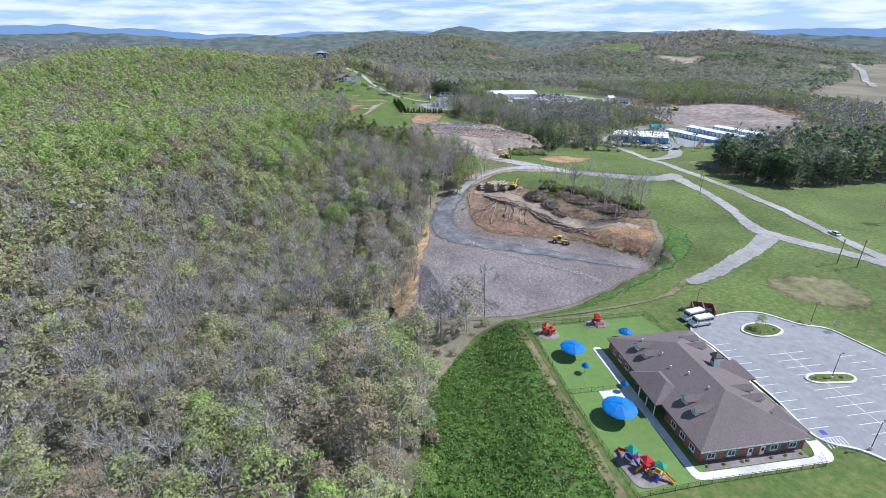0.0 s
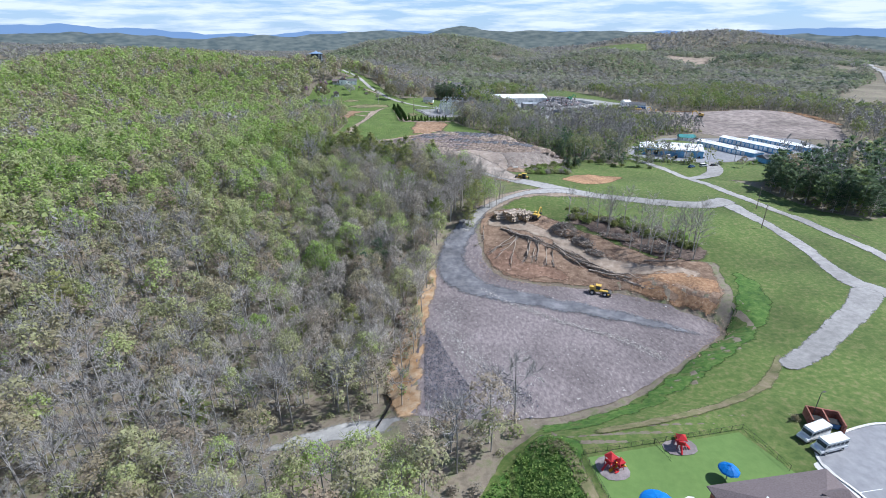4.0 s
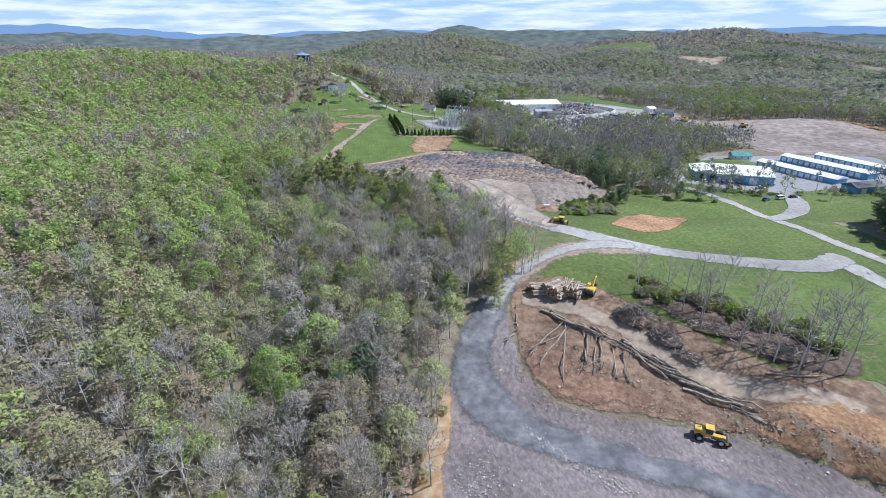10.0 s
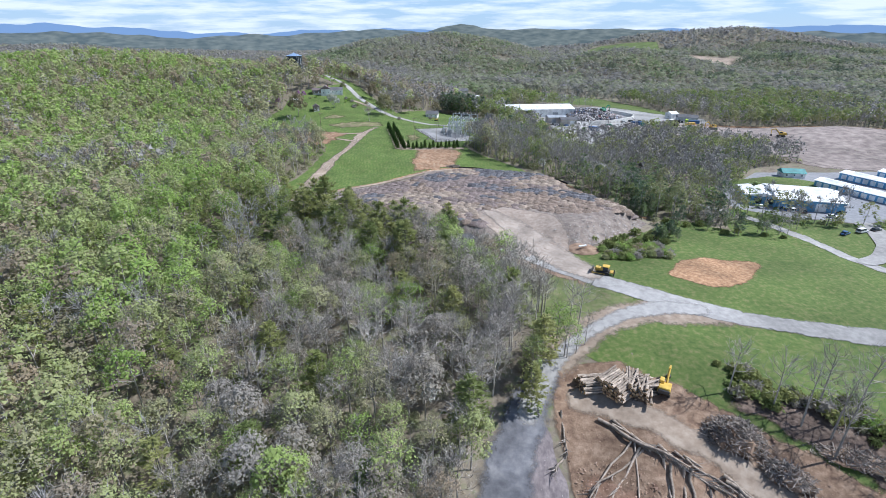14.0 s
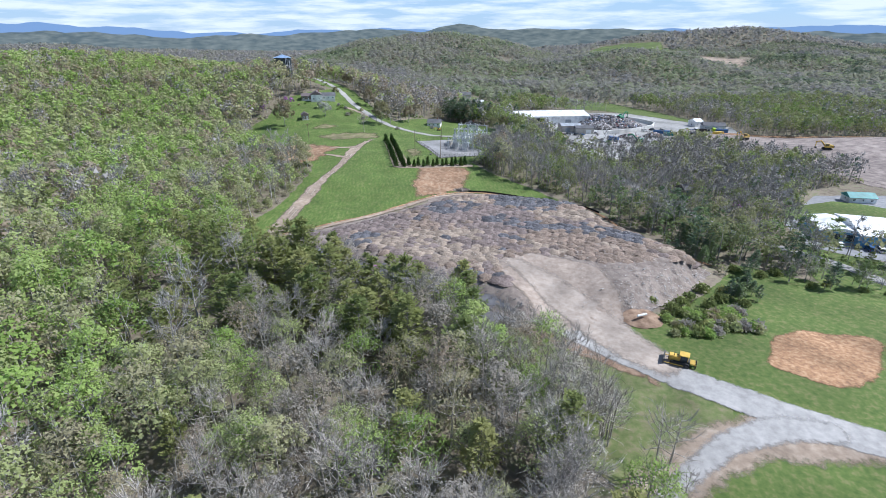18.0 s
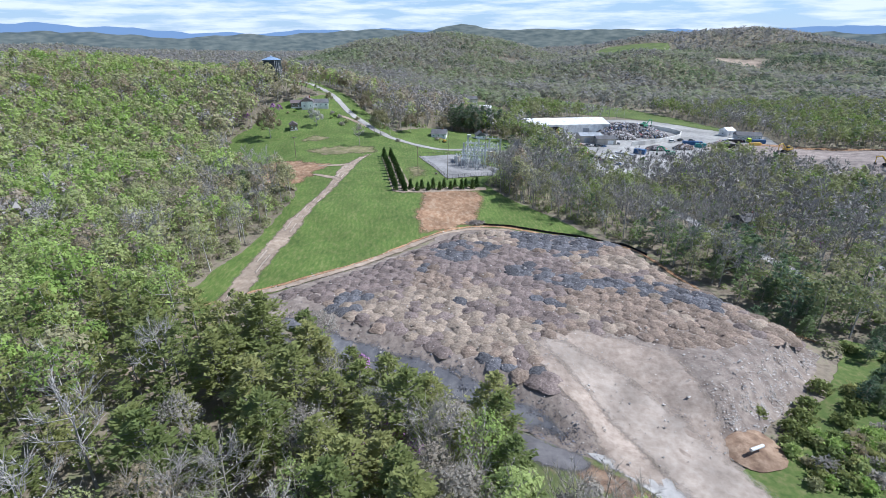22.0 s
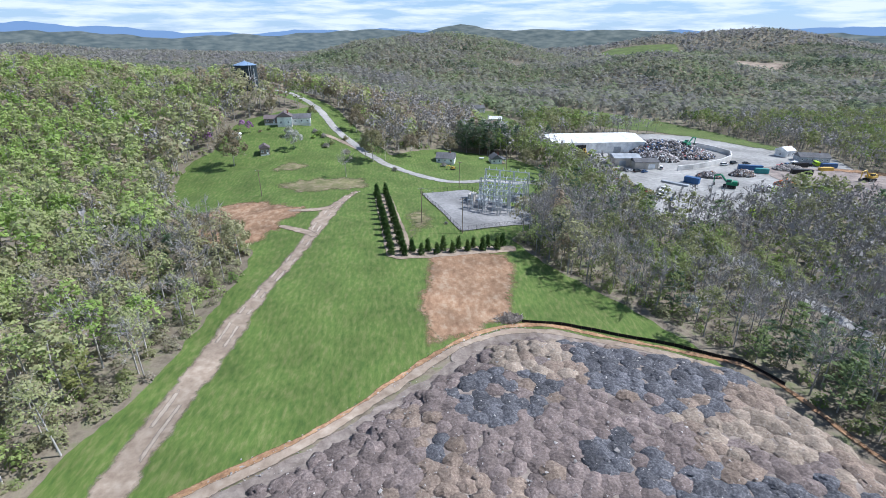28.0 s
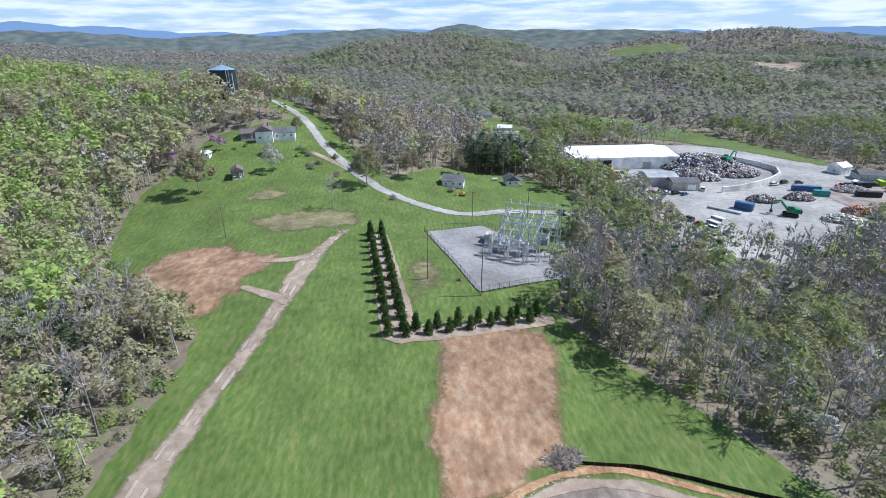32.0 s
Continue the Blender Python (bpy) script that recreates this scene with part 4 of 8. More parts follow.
    for count, size, depth in ((core, core_by * h, 0.78), (leaves, leaf_size, 1.0)):
        if count:
            pick = r.randint(0, boughs, count)
            d = r.normal(0, 1, (count, 3))
            d /= np.linalg.norm(d, axis=1)[:, None]
            away = lump[pick] - heart
            d = d + 0.75 * away / np.linalg.norm(away, axis=1)[:, None]
            d /= np.linalg.norm(d, axis=1)[:, None]
            c = lump[pick] + d * girth[pick][:, None] * depth * r.uniform(0.72, 1.12, (count, 1))
            parts.append(blades(r, c, size, d * 0.7 + np.array([0, 0, 0.45])))
    crown = gather([(list(v), [tuple(t) for t in f]) for v, f in parts])
    return gather(wood), crown


def pine_model(seed, height, fine, needles=0, blade=0):
    """A straight trunk and uneven tiers of spreading boughs, each with flat sprays of needles."""
    r = np.random.RandomState(seed)
    h = height
    wood = [stick((0, 0, -0.5), (0, 0, h * 0.97), 0.014 * h, 0.02, 5 if fine > 1 else 3)]
    foot, tips = [], []
    rows = (6, 9, 13)[fine]
    for i in range(rows):
        q = (i + r.uniform(-0.3, 0.3)) / (rows - 1)
        z = h * (0.22 + 0.75 * q)
        rad = h * 0.29 * max(0.05, 1 - max(0, q) ** 1.7) ** 0.7 * (0.72 + 0.28 * min(1, max(0, q) * 3)) + 0.25
        n = max(3, int((5, 6, 8)[fine] * (1 - 0.45 * q)))
        for k in range(n):
            a = 6.2832 * (k + r.uniform(0, 0.9)) / n
            reach = rad * r.uniform(0.55, 1.2)
            tip = np.array([math.cos(a) * reach, math.sin(a) * reach, z + reach * r.uniform(0.05, 0.4)])
            if fine > 1:
                wood.append(stick((0, 0, z), tip, 0.05, 0.015))
            foot.append((0, 0, z))
            tips.append(tip)
    foot.append((0, 0, h * 0.9))
    tips.append(np.array([0, 0, h]))
    foot, tips = np.array(foot), np.array(tips)
    count, size = ((70, 1.05), (230, 0.74), (1500, 0.42))[fine]
    count, size = needles or count, (blade or size) * h / 14
    pick = r.randint(0, len(tips), count)
    along_it = (tips - foot)[pick]
    c = foot[pick] + along_it * r.uniform(0.3, 1.0, (count, 1)) ** 0.7 + r.normal(0, 0.024 * h, (count, 3)) * np.array([1, 1, 0.5])
    d = along_it / (np.linalg.norm(along_it, axis=1)[:, None] + 1e-9) + r.normal(0, 0.42, (count, 3)) * np.array([1, 1, 0.4])
    d /= np.linalg.norm(d, axis=1)[:, None]
    side = np.cross(d, np.array([0, 0, 1.0]) + r.normal(0, 0.3, (count, 3)))
    side /= np.linalg.norm(side, axis=1)[:, None]
    ln = (size * r.uniform(1.2, 2.4, count))[:, None]
    v = np.stack([c - d * ln * 0.4, c + d * ln * 0.25 - side * ln * 0.34, c + d * ln * 0.6 + side * ln * 0.2], 1).reshape(-1, 3)
    return gather(wood), (v, np.arange(count * 3).reshape(-1, 3))


def wooded(x, y):
    """Where trees may stand: not on open ground nor on a road."""
    ok = np.ones(np.shape(x), bool)
    for p in OPEN:
        ok &= sdf(p, x, y) < -1.0
    road = ribbon([(132, 290), (121, 330), (112, 352), (100, 368), (92, 392), (84, 425), (76, 460), (66, 500), (52, 528)], 9)
    ok &= sdf(road, x, y) < 0
    ok &= sdf([(-46, 117), (-8, 115), (-6, 135), (-20, 140), (-42, 132)], x, y) < 0
    ok &= sdf([(-84, 348), (-4, 418), (32, 418), (48, 404), (58, 376), (74, 345), (70, 320), (0, 380)], x, y) < 0
    ok &= sdf(HILL_LAWN, x, y) < 0
    ok &= sdf([(-168, 675), (-138, 675), (-112, 632), (-124, 622), (-146, 638)], x, y) < 0
    ok &= sdf([(-36, 835), (-8, 835), (-8, 872), (-36, 872)], x, y) < 0
    ok &= sdf(ribbon([(24, 297), (10, 296), (-2, 302), (-12, 309), (-23, 315), (-34, 320), (-46, 329), (-60, 339), (-72, 346)], 5), x, y) < 0
    ok &= sdf([(10, 250), (45, 262), (40, 285), (15, 300), (-14, 300), (14, 285), (14, 262)], x, y) < 0
    return ok


def scatter(r, x0, x1, y0, y1, spacing):
    """Uneven grid of places in a rectangle."""
    gx, gy = np.meshgrid(np.arange(x0, x1, spacing), np.arange(y0, y1, spacing))
    gx, gy = gx.ravel() + r.uniform(-0.45, 0.45, gx.size) * spacing, gy.ravel() + r.uniform(-0.45, 0.45, gy.size) * spacing
    return gx, gy


def kind_at(x, y, r):
    """0 to 1: 0 bare, 1 fresh green; changes in drifts through the wood."""
    g = 0.405 + 0.20 * waves(x, y, 120, 21) + 0.10 * waves(x, y, 45, 23) + r.normal(0, 0.19, np.shape(x))
    g = g - 0.07 * smooth(230, 150, y) + 0.26 * smooth(-45, -85, x) * smooth(205, 260, y) * smooth(430, 330, y) + 0.24 * smooth(370, 430, y) * smooth(-78, -115, x) - 0.16 * smooth(540, 600, y) * smooth(-260, -120, x)
    return np.clip(g, 0, 1)


def wood(name, places, models, material_wood, material_leaf, label, r, tints, scale=(0.8, 1.2)):
    """One joined wood: a copy of a model at each place, with a tint for each tree."""
    out = {0: ([], [], []), 1: ([], [], [])}
    count = {0: 0, 1: 0}
    pick = r.randint(0, len(models), len(places))
    turn, size = r.uniform(0, 6.2832, len(places)), r.uniform(scale[0], scale[1], len(places))
    zs = ground_at(places[:, 0], places[:, 1])
    for m, pair in enumerate(models):
        w = np.where(pick == m)[0]
        if not len(w):
            continue
        c, s = np.cos(turn[w]) * size[w], np.sin(turn[w]) * size[w]
        for k in (0, 1):
            v, f = pair[k]
            if not len(v):
                continue
            x = v[None, :, 0] * c[:, None] - v[None, :, 1] * s[:, None] + places[w, 0][:, None]
            y = v[None, :, 0] * s[:, None] + v[None, :, 1] * c[:, None] + places[w, 1][:, None]
            z = v[None, :, 2] * size[w][:, None] + zs[w][:, None]
            out[k][0].append(np.stack([x, y, z], -1).reshape(-1, 3))
            out[k][1].append((f[None] + (np.arange(len(w)) * len(v))[:, None, None]).reshape(-1, 3) + count[k])
            out[k][2].append(np.repeat(tints[w], len(v)))
            count[k] += len(w) * len(v)
    base = None
    for k, (nm, material) in enumerate((("trunks", material_wood), ("crowns", material_leaf))):
        if not out[k][0]:
            continue
        me = mesh_from(nm, np.vstack(out[k][0]), np.vstack(out[k][1]), material)
        tint_of(me, np.concatenate(out[k][2]))
        ob = new(name if base is None else nm, me)
        if base is None:
            base = tagged(ob, label, "trees", kind="stuff")
        else:
            ob.parent = base
            tagged(ob, kind="stuff")
    return base


def nearest(x, y):
    """How near the flight comes to a place that still lies ahead of it."""
    return np.hypot(np.abs(x + 12), np.maximum(62, y - 335))


def bush(seed, n, size, h):
    """A low leafy mound with blades facing outwards."""
    r = np.random.RandomState(seed)
    d = r.normal(0, 1, (n, 3))
    d /= np.linalg.norm(d, axis=1)[:, None]
    d[:, 2] = np.abs(d[:, 2]) - 0.15
    c = d * np.array([0.55, 0.55, 0.8]) * h * r.uniform(0.75, 1.1, (n, 1)) + np.array([0, 0, 0.2 * h])
    e = d * 0.75 + np.array([0, 0, 0.55])
    a = np.cross(e + r.normal(0, 0.3, (n, 3)), r.normal(0, 1, (n, 3)))
    a /= np.linalg.norm(a, axis=1)[:, None]
    b = np.cross(e / np.linalg.norm(e, axis=1)[:, None], a)
    s = (size * r.uniform(0.6, 1.4, n))[:, None]
    v = np.stack([c - a * s - b * s * 0.5, c + a * s * 0.9 - b * s * 0.6, c + b * s + a * s * 0.2], 1).reshape(-1, 3)
    return v, np.arange(n * 3).reshape(-1, 3)


def grove(P, kinds, conifer, where, r, scale, leaves, needles):
    """Bare, leafing and evergreen trees of one piece of woodland, finer where the flight comes near."""
    dist = nearest(P[:, 0], P[:, 1])
    for lo, hi, bares, leafy in ((0, 96, bareS, leafS), (96, 140, bareA, leafA), (140, 230, bareB, leafB), (230, 9e9, bareC, leafC)):
        ring = (dist >= lo) & (dist < hi) & ~conifer
        for sel, models, ml, nm, lb in ((ring & (kinds < 0.33), bares, WOOD_BARK, "bare_wood", "grey leafless hardwoods in early spring " + where), (ring & (kinds >= 0.33), leafy, leaves, "leafing_wood", "hardwoods in olive and green spring leaf " + where)):
            if sel.any():
                wood(nm, P[sel], models, WOOD_BARK, ml, lb, r, kinds[sel], scale)
    for lo, hi, pines in ((0, 135, pineA), (135, 230, pine1), (230, 9e9, pineC)):
        sel = conifer & (dist >= lo) & (dist < hi)
        if not sel.any():
            continue
        wood("conifer_wood", P[sel], pines, WOOD_BARK, needles, "green pines among the hardwoods " + where, r, r.uniform(0, 1, int(sel.sum())), (scale[0], scale[1] * 1.05))


bareS = [tree_model(s, 17, 110, 0.13, 1, True, 1.9, 0, 0.045) for s in range(6)]
leafS = [tree_model(s + 20, 16, 660, 0.24, 1, True, 0.25, 40, 0.04, 0.03) for s in range(7)]
bareA = [tree_model(s, 17, 50, 0.22, 1, True, 1.2, 0, 0.07) for s in range(6)]
bareB = [tree_model(s, 17, 40, 0.34, 0, True, 2.2, 4, 0.1) for s in range(5)]
bareC = [tree_model(s, 16, 34, 0.6, 0, True, 0.5, 6, 0.2) for s in range(5)]
leafA = [tree_model(s + 20, 16, 320, 0.34, 0, False, 1.0, 36, 0, 0.036) for s in range(6)]
leafB = [tree_model(s + 20, 16, 130, 0.54, 0, False, 1.0, 18, 0, 0.05) for s in range(6)]
leafC = [tree_model(s + 20, 16, 52, 0.86, 0, False, 1.0, 8, 0, 0.07) for s in range(6)]
pineA = [pine_model(s, 13, 1, 620, 0.5) for s in range(5)]
pine1 = [pine_model(s, 13, 1, 260, 0.85) for s in range(4)]
pineC = [pine_model(s, 13, 0, 90, 1.25) for s in range(3)]
bushes = [(bush(s, 3, 0.4, 1.5), bush(s + 9, 21, 0.58, 3.2)) for s in range(5)]
fine_bushes = [(bush(s, 3, 0.15, 1.5), bush(s + 9, 72, 0.25, 2.6)) for s in range(6)]
# Undergrowth colours; on the eastern trees they also paint in the crowns' shade.
UNDER_OR_SHADED = leaf_mat("olive_leaves", [(0.0, (0.32, 0.285, 0.23)), (0.35, (0.315, 0.315, 0.17)), (0.7, (0.25, 0.325, 0.10)), (1.0, (0.15, 0.235, 0.07))], "tint")

wr = np.random.RandomState(11)
# the wood west of the pit and the field: single trees beside the pit and the road, a joined wood behind them
gx, gy = scatter(wr, -480, 20, 44, 760, 6.4)
ok = wooded(gx, gy)
gx, gy = gx[ok], gy[ok]
kinds = kind_at(gx, gy, wr)
conifer = (wr.uniform(0, 1, len(gx)) < 0.025 + 0.8 * smooth(275, 300, gy) * smooth(372, 345, gy) * smooth(-110, -80, gx) + 0.12 * smooth(215, 235, gy) * smooth(270, 250, gy) * smooth(-60, -45, gx))
near = (gx > -60) & (gy > 150) & (gy < 330)
NEAR_PLACES = np.column_stack([gx, gy, kinds, conifer])[near]
rest = ~near & (np.abs(gx + 10) < 44 + 0.8 * gy)
grove(np.column_stack([gx, gy])[rest], kinds[rest], conifer[rest], "on the western slopes", wr, (0.72, 1.2), WOOD_LEAF, WOOD_NEEDLE)

# the wood east of the field and round the stripped ground, and the stand of tall pines across the road
gx, gy = scatter(wr, 0, 420, 200, 760, 5.6)
in_pines = sdf(PINES, gx, gy) > 0
ok = wooded(gx, gy) & ((gy > 335) | in_pines | (gx > 300)) & (gx < 60 + 0.75 * gy)
gx, gy, in_pines = gx[ok], gy[ok], in_pines[ok]
kinds = np.clip(0.23 + 0.18 * smooth(470, 560, gy) + 0.2 * waves(gx, gy, 90, 31) + wr.normal(0, 0.17, len(gx)), 0, 1)
conifer = (in_pines & (wr.uniform(0, 1, len(gx)) < 0.84)) | ((gx < 105) & (gy < 405) & (wr.uniform(0, 1, len(gx)) < 0.4)) | (wr.uniform(0, 1, len(gx)) < 0.05)
# Darker leaves here: the shade of backlit crowns is put into the colour.
grove(np.column_stack([gx, gy])[~in_pines], kinds[~in_pines], conifer[~in_pines], "east of the field", wr, (0.68, 1.05), UNDER_OR_SHADED, DARK_WOOD_NEEDLE)
grove(np.column_stack([gx, gy])[in_pines], kinds[in_pines], conifer[in_pines], "across the country road", wr, (0.95, 1.4), WOOD_LEAF, DARK_WOOD_NEEDLE)

# bushes and saplings under the trees
gx, gy = scatter(wr, -260, 330, 44, 620, 4.6)
ok = wooded(gx, gy) & (nearest(gx, gy) < 260) & ((gx < 20) | (gy > 335) | (sdf(PINES, gx, gy) > 0)) & (wr.uniform(0, 1, len(gx)) < 0.75)
ex, ey = scatter(wr, -130, 120, 330, 560, 3.4)
rim = np.max([sdf(p, ex, ey) for p in (FIELD, PILE)], 0)
ex, ey = ex[(rim < -0.6) & (rim > -9) & wooded(ex - 0.5, ey)], ey[(rim < -0.6) & (rim > -9) & wooded(ex - 0.5, ey)]
gx, gy = np.concatenate([gx[ok], ex]), np.concatenate([gy[ok], ey])
low = np.clip(0.4 + 0.25 * waves(gx, gy, 60, 77) + 0.2 * (gx > 20) + wr.normal(0, 0.2, len(gx)), 0, 1)
close = nearest(gx, gy) < 125
wood("undergrowth", np.column_stack([gx, gy])[close], fine_bushes, WOOD_BARK, UNDER_OR_SHADED, "olive and brown undergrowth below the trees", wr, low[close], (0.5, 1.35))
wood("undergrowth", np.column_stack([gx, gy])[~close], bushes, WOOD_BARK, UNDER_OR_SHADED, "olive and brown scrub farther off", wr, low[~close], (0.6, 1.55))

# the far woods
far_models = [((np.zeros((0, 3)), np.zeros((0, 3), int)), bush(s + 40, 16, 2.1, 10.5)) for s in range(6)]
gx, gy = scatter(wr, -1500, 1500, 560, 1900, 10.0)
keep = (np.abs(gx + 20) < 40 + 0.98 * (gy - 200)) & wooded(gx, gy) & ~((gx > -480) & (gx < 20) & (gy < 760)) & ~((gx > 0) & (gx < 420) & (gy < 760))
keep &= waves(gx, gy, 330, 44) < 0.62 - 0.25 * smooth(500, 1000, gx)
gx, gy = gx[keep], gy[keep]
kinds = np.clip(0.44 + 0.34 * waves(gx, gy, 260, 51) + wr.normal(0, 0.14, len(gx)), 0, 1)
dark = (waves(gx, gy, 190, 71) + 0.3 * smooth(300, 700, gx) + wr.normal(0, 0.12, len(gx))) > 0.55
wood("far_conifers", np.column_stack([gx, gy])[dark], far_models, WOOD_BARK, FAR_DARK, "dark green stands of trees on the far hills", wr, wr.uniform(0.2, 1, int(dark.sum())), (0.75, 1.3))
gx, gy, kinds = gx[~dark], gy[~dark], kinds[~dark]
wood("far_woods", np.column_stack([gx, gy]), far_models, WOOD_BARK, HAZED_LEAF, "wooded hills in early spring, grey-brown and olive with painted haze", wr, kinds, (0.75, 1.3))

far2 = [((np.zeros((0, 3)), np.zeros((0, 3), int)), bush(s + 90, 7, 4.2, 13)) for s in range(4)]
gx, gy = scatter(wr, -2700, 2700, 1900, 2900, 18.0)
keep = (np.abs(gx + 20) < 0.98 * gy) & (waves(gx, gy, 420, 44) < 0.9) & wooded(gx, gy)
gx, gy = gx[keep], gy[keep]
wood("far_woods", np.column_stack([gx, gy]), far2, WOOD_BARK, HAZED_LEAF, "distant wooded ridges with haze put into their colour", wr, np.clip(0.2 + 0.2 * waves(gx, gy, 300, 53) + wr.normal(0, 0.12, len(gx)), 0, 1), (0.8, 1.4))


# ---- building kit ----
def plain(name, colour, rough=0.6, metal=0.0, spread=0.06, scale=0.8, bump=0.0):
    lo, hi = [c * (1 - spread) for c in colour], [min(1, c * (1 + spread)) for c in colour]
    return mat(name, [lo, hi], scale, rough, metal, bump, big=4.0)


WHITE = plain("white_paint", (0.78, 0.78, 0.76))
OFFWHITE = plain("white_metal_roof", (0.82, 0.82, 0.80), 0.5)
BLACK = plain("black_metal", (0.025, 0.025, 0.027), 0.5)
RUBBER = plain("black_rubber", (0.03, 0.03, 0.03), 0.85)
YELLOW = plain("machine_yellow", (0.66, 0.44, 0.09), 0.5)
DARKSTEEL = plain("dark_steel", (0.10, 0.095, 0.09), 0.6, 0.4)
GALV = plain("galvanised_steel", (0.52, 0.54, 0.56), 0.42, 0.5)
GLASS = plain("dark_window_glass", (0.05, 0.065, 0.075), 0.08)
BRICK = mat("red_brick", [(0.20, 0.085, 0.06), (0.29, 0.12, 0.085), (0.34, 0.17, 0.13)], 0.35, 0.9, big=3)
SHINGLE = mat("brown_shingles", [(0.135, 0.107, 0.106), (0.172, 0.14, 0.138), (0.205, 0.17, 0.166)], 0.25, 0.92, bump=0.01, big=9, amp=0.06)
GREY_SHINGLE = mat("grey_shingles", [(0.11, 0.11, 0.115), (0.17, 0.17, 0.175)], 0.6, 0.92, big=5)
BLUE_CANVAS = plain("blue_canvas", (0.012, 0.17, 0.52), 0.6, bump=0.01)
BLUE_WALL = plain("sky_blue_siding", (0.16, 0.36, 0.56), 0.5)
TEAL = plain("teal_metal", (0.06, 0.26, 0.25), 0.5)
RED = plain("red_plastic", (0.50, 0.03, 0.035), 0.4)
YELLOW_PLASTIC = plain("yellow_plastic", (0.70, 0.42, 0.04), 0.4)
GREEN_PLASTIC = plain("green_plastic", (0.05, 0.30, 0.20), 0.4)
BLUE_PLASTIC = plain("blue_plastic", (0.06, 0.08, 0.42), 0.4)
LIME = plain("lime_paint", (0.50, 0.72, 0.03), 0.45)
GREEN_PAINT = plain("green_machine_paint", (0.03, 0.24, 0.12), 0.45)
ORANGE = plain("orange_paint", (0.60, 0.16, 0.03), 0.5)
NAVY = plain("blue_container_paint", (0.05, 0.12, 0.26), 0.5)
GREY_WALL = plain("grey_metal_siding", (0.38, 0.40, 0.42), 0.5)
TAN_WALL = plain("tan_siding", (0.50, 0.46, 0.40), 0.7)
WEATHERED = mat("weathered_boards", [(0.20, 0.16, 0.13), (0.33, 0.27, 0.22)], 0.5, 0.9, big=2)
POLE_WOOD = mat("pole_wood", [(0.17, 0.13, 0.10), (0.27, 0.21, 0.16)], 0.7, 0.9, big=3)
LOG_BARK = mat("log_bark", [(0.20, 0.16, 0.125), (0.33, 0.27, 0.215), (0.44, 0.37, 0.30)], 0.7, 0.95, bump=0.03, random_by="object", spread=0.3)
STICKS = mat("dead_branches", [(0.17, 0.145, 0.125), (0.30, 0.26, 0.225), (0.42, 0.37, 0.32)], 1.2, 0.95, random_by="island", spread=0.35)
CUT_WOOD = plain("cut_wood", (0.55, 0.38, 0.22), 0.9, spread=0.15)
TANK = plain("dark_tank_steel", (0.035, 0.05, 0.06), 0.45, 0.2)
TANK_ROOF = plain("pale_blue_tank_roof", (0.30, 0.42, 0.60), 0.4, 0.2)
SCRAP = mat("scrap_metal", [(0.10, 0.09, 0.085), (0.30, 0.27, 0.26), (0.55, 0.56, 0.58)], 1.4, 0.6, 0.3, bump=0.1, random_by="island", spread=0.6)
ROCK = mat("grey_rock", [(0.24, 0.225, 0.215), (0.36, 0.335, 0.315), (0.50, 0.46, 0.42)], 0.9, 0.95, bump=0.02, random_by="island", spread=0.35)
EARTH_ROCK = mat("earthy_rock", [(0.20, 0.125, 0.085), (0.29, 0.195, 0.14), (0.43, 0.33, 0.255)], 0.9, 0.95, bump=0.05, random_by="island", spread=0.5)
DARK_ROCK = mat("dark_slate_rock", [(0.05, 0.052, 0.065), (0.10, 0.10, 0.12), (0.17, 0.165, 0.18)], 0.9, 0.9, bump=0.05, random_by="island", spread=0.5)


def part(name, bm, material, parent, label="", smooth_shade=False):
    me = bpy.data.meshes.new(name)
    bmesh.ops.recalc_face_normals(bm, faces=bm.faces)
    bm.to_mesh(me)
    bm.free()
    if smooth_shade:
        me.polygons.foreach_set("use_smooth", np.ones(len(me.polygons), bool))
    me.materials.append(material)
    ob = new(name, me)
    ob.parent = parent
    if label:
        tagged(ob, label)
    return ob


def thing(name, label, category, x, y, z=None, rz=0.0, group="", scale=1.0):
    ob = tagged(new(name), label, category, group)
    ob.matrix_basis = Matrix.LocRotScale((x, y, gz(x, y) + 0.1 if z is None else z), Euler((0, 0, radians(rz))), (scale,) * 3)
    return ob


def box(x0, y0, z0, x1, y1, z1, bm=None, bevel=0.0, m=None):
    bm = bm or bmesh.new()
    g = bmesh.ops.create_cube(bm, size=1.0)
    for v in g["verts"]:
        v.co = Vector(((x0 + x1) / 2 + v.co.x * (x1 - x0), (y0 + y1) / 2 + v.co.y * (y1 - y0), (z0 + z1) / 2 + v.co.z * (z1 - z0)))
    if bevel:
        bmesh.ops.bevel(bm, geom=list({e for v in g["verts"] for e in v.link_edges}), offset=bevel, segments=1, affect="EDGES")
    if m:
        bmesh.ops.transform(bm, matrix=m, verts=bm.verts)
    return bm


def rod(p0, p1, r0, r1=None, seg=8, bm=None):
    bm = bm or bmesh.new()
    p0, p1 = Vector(p0), Vector(p1)
    d = p1 - p0
    m = Matrix.Translation((p0 + p1) / 2) @ d.to_track_quat("Z", "Y").to_matrix().to_4x4()
    bmesh.ops.create_cone(bm, cap_ends=True, segments=seg, radius1=r0, radius2=r0 if r1 is None else r1, depth=d.length, matrix=m)
    return bm


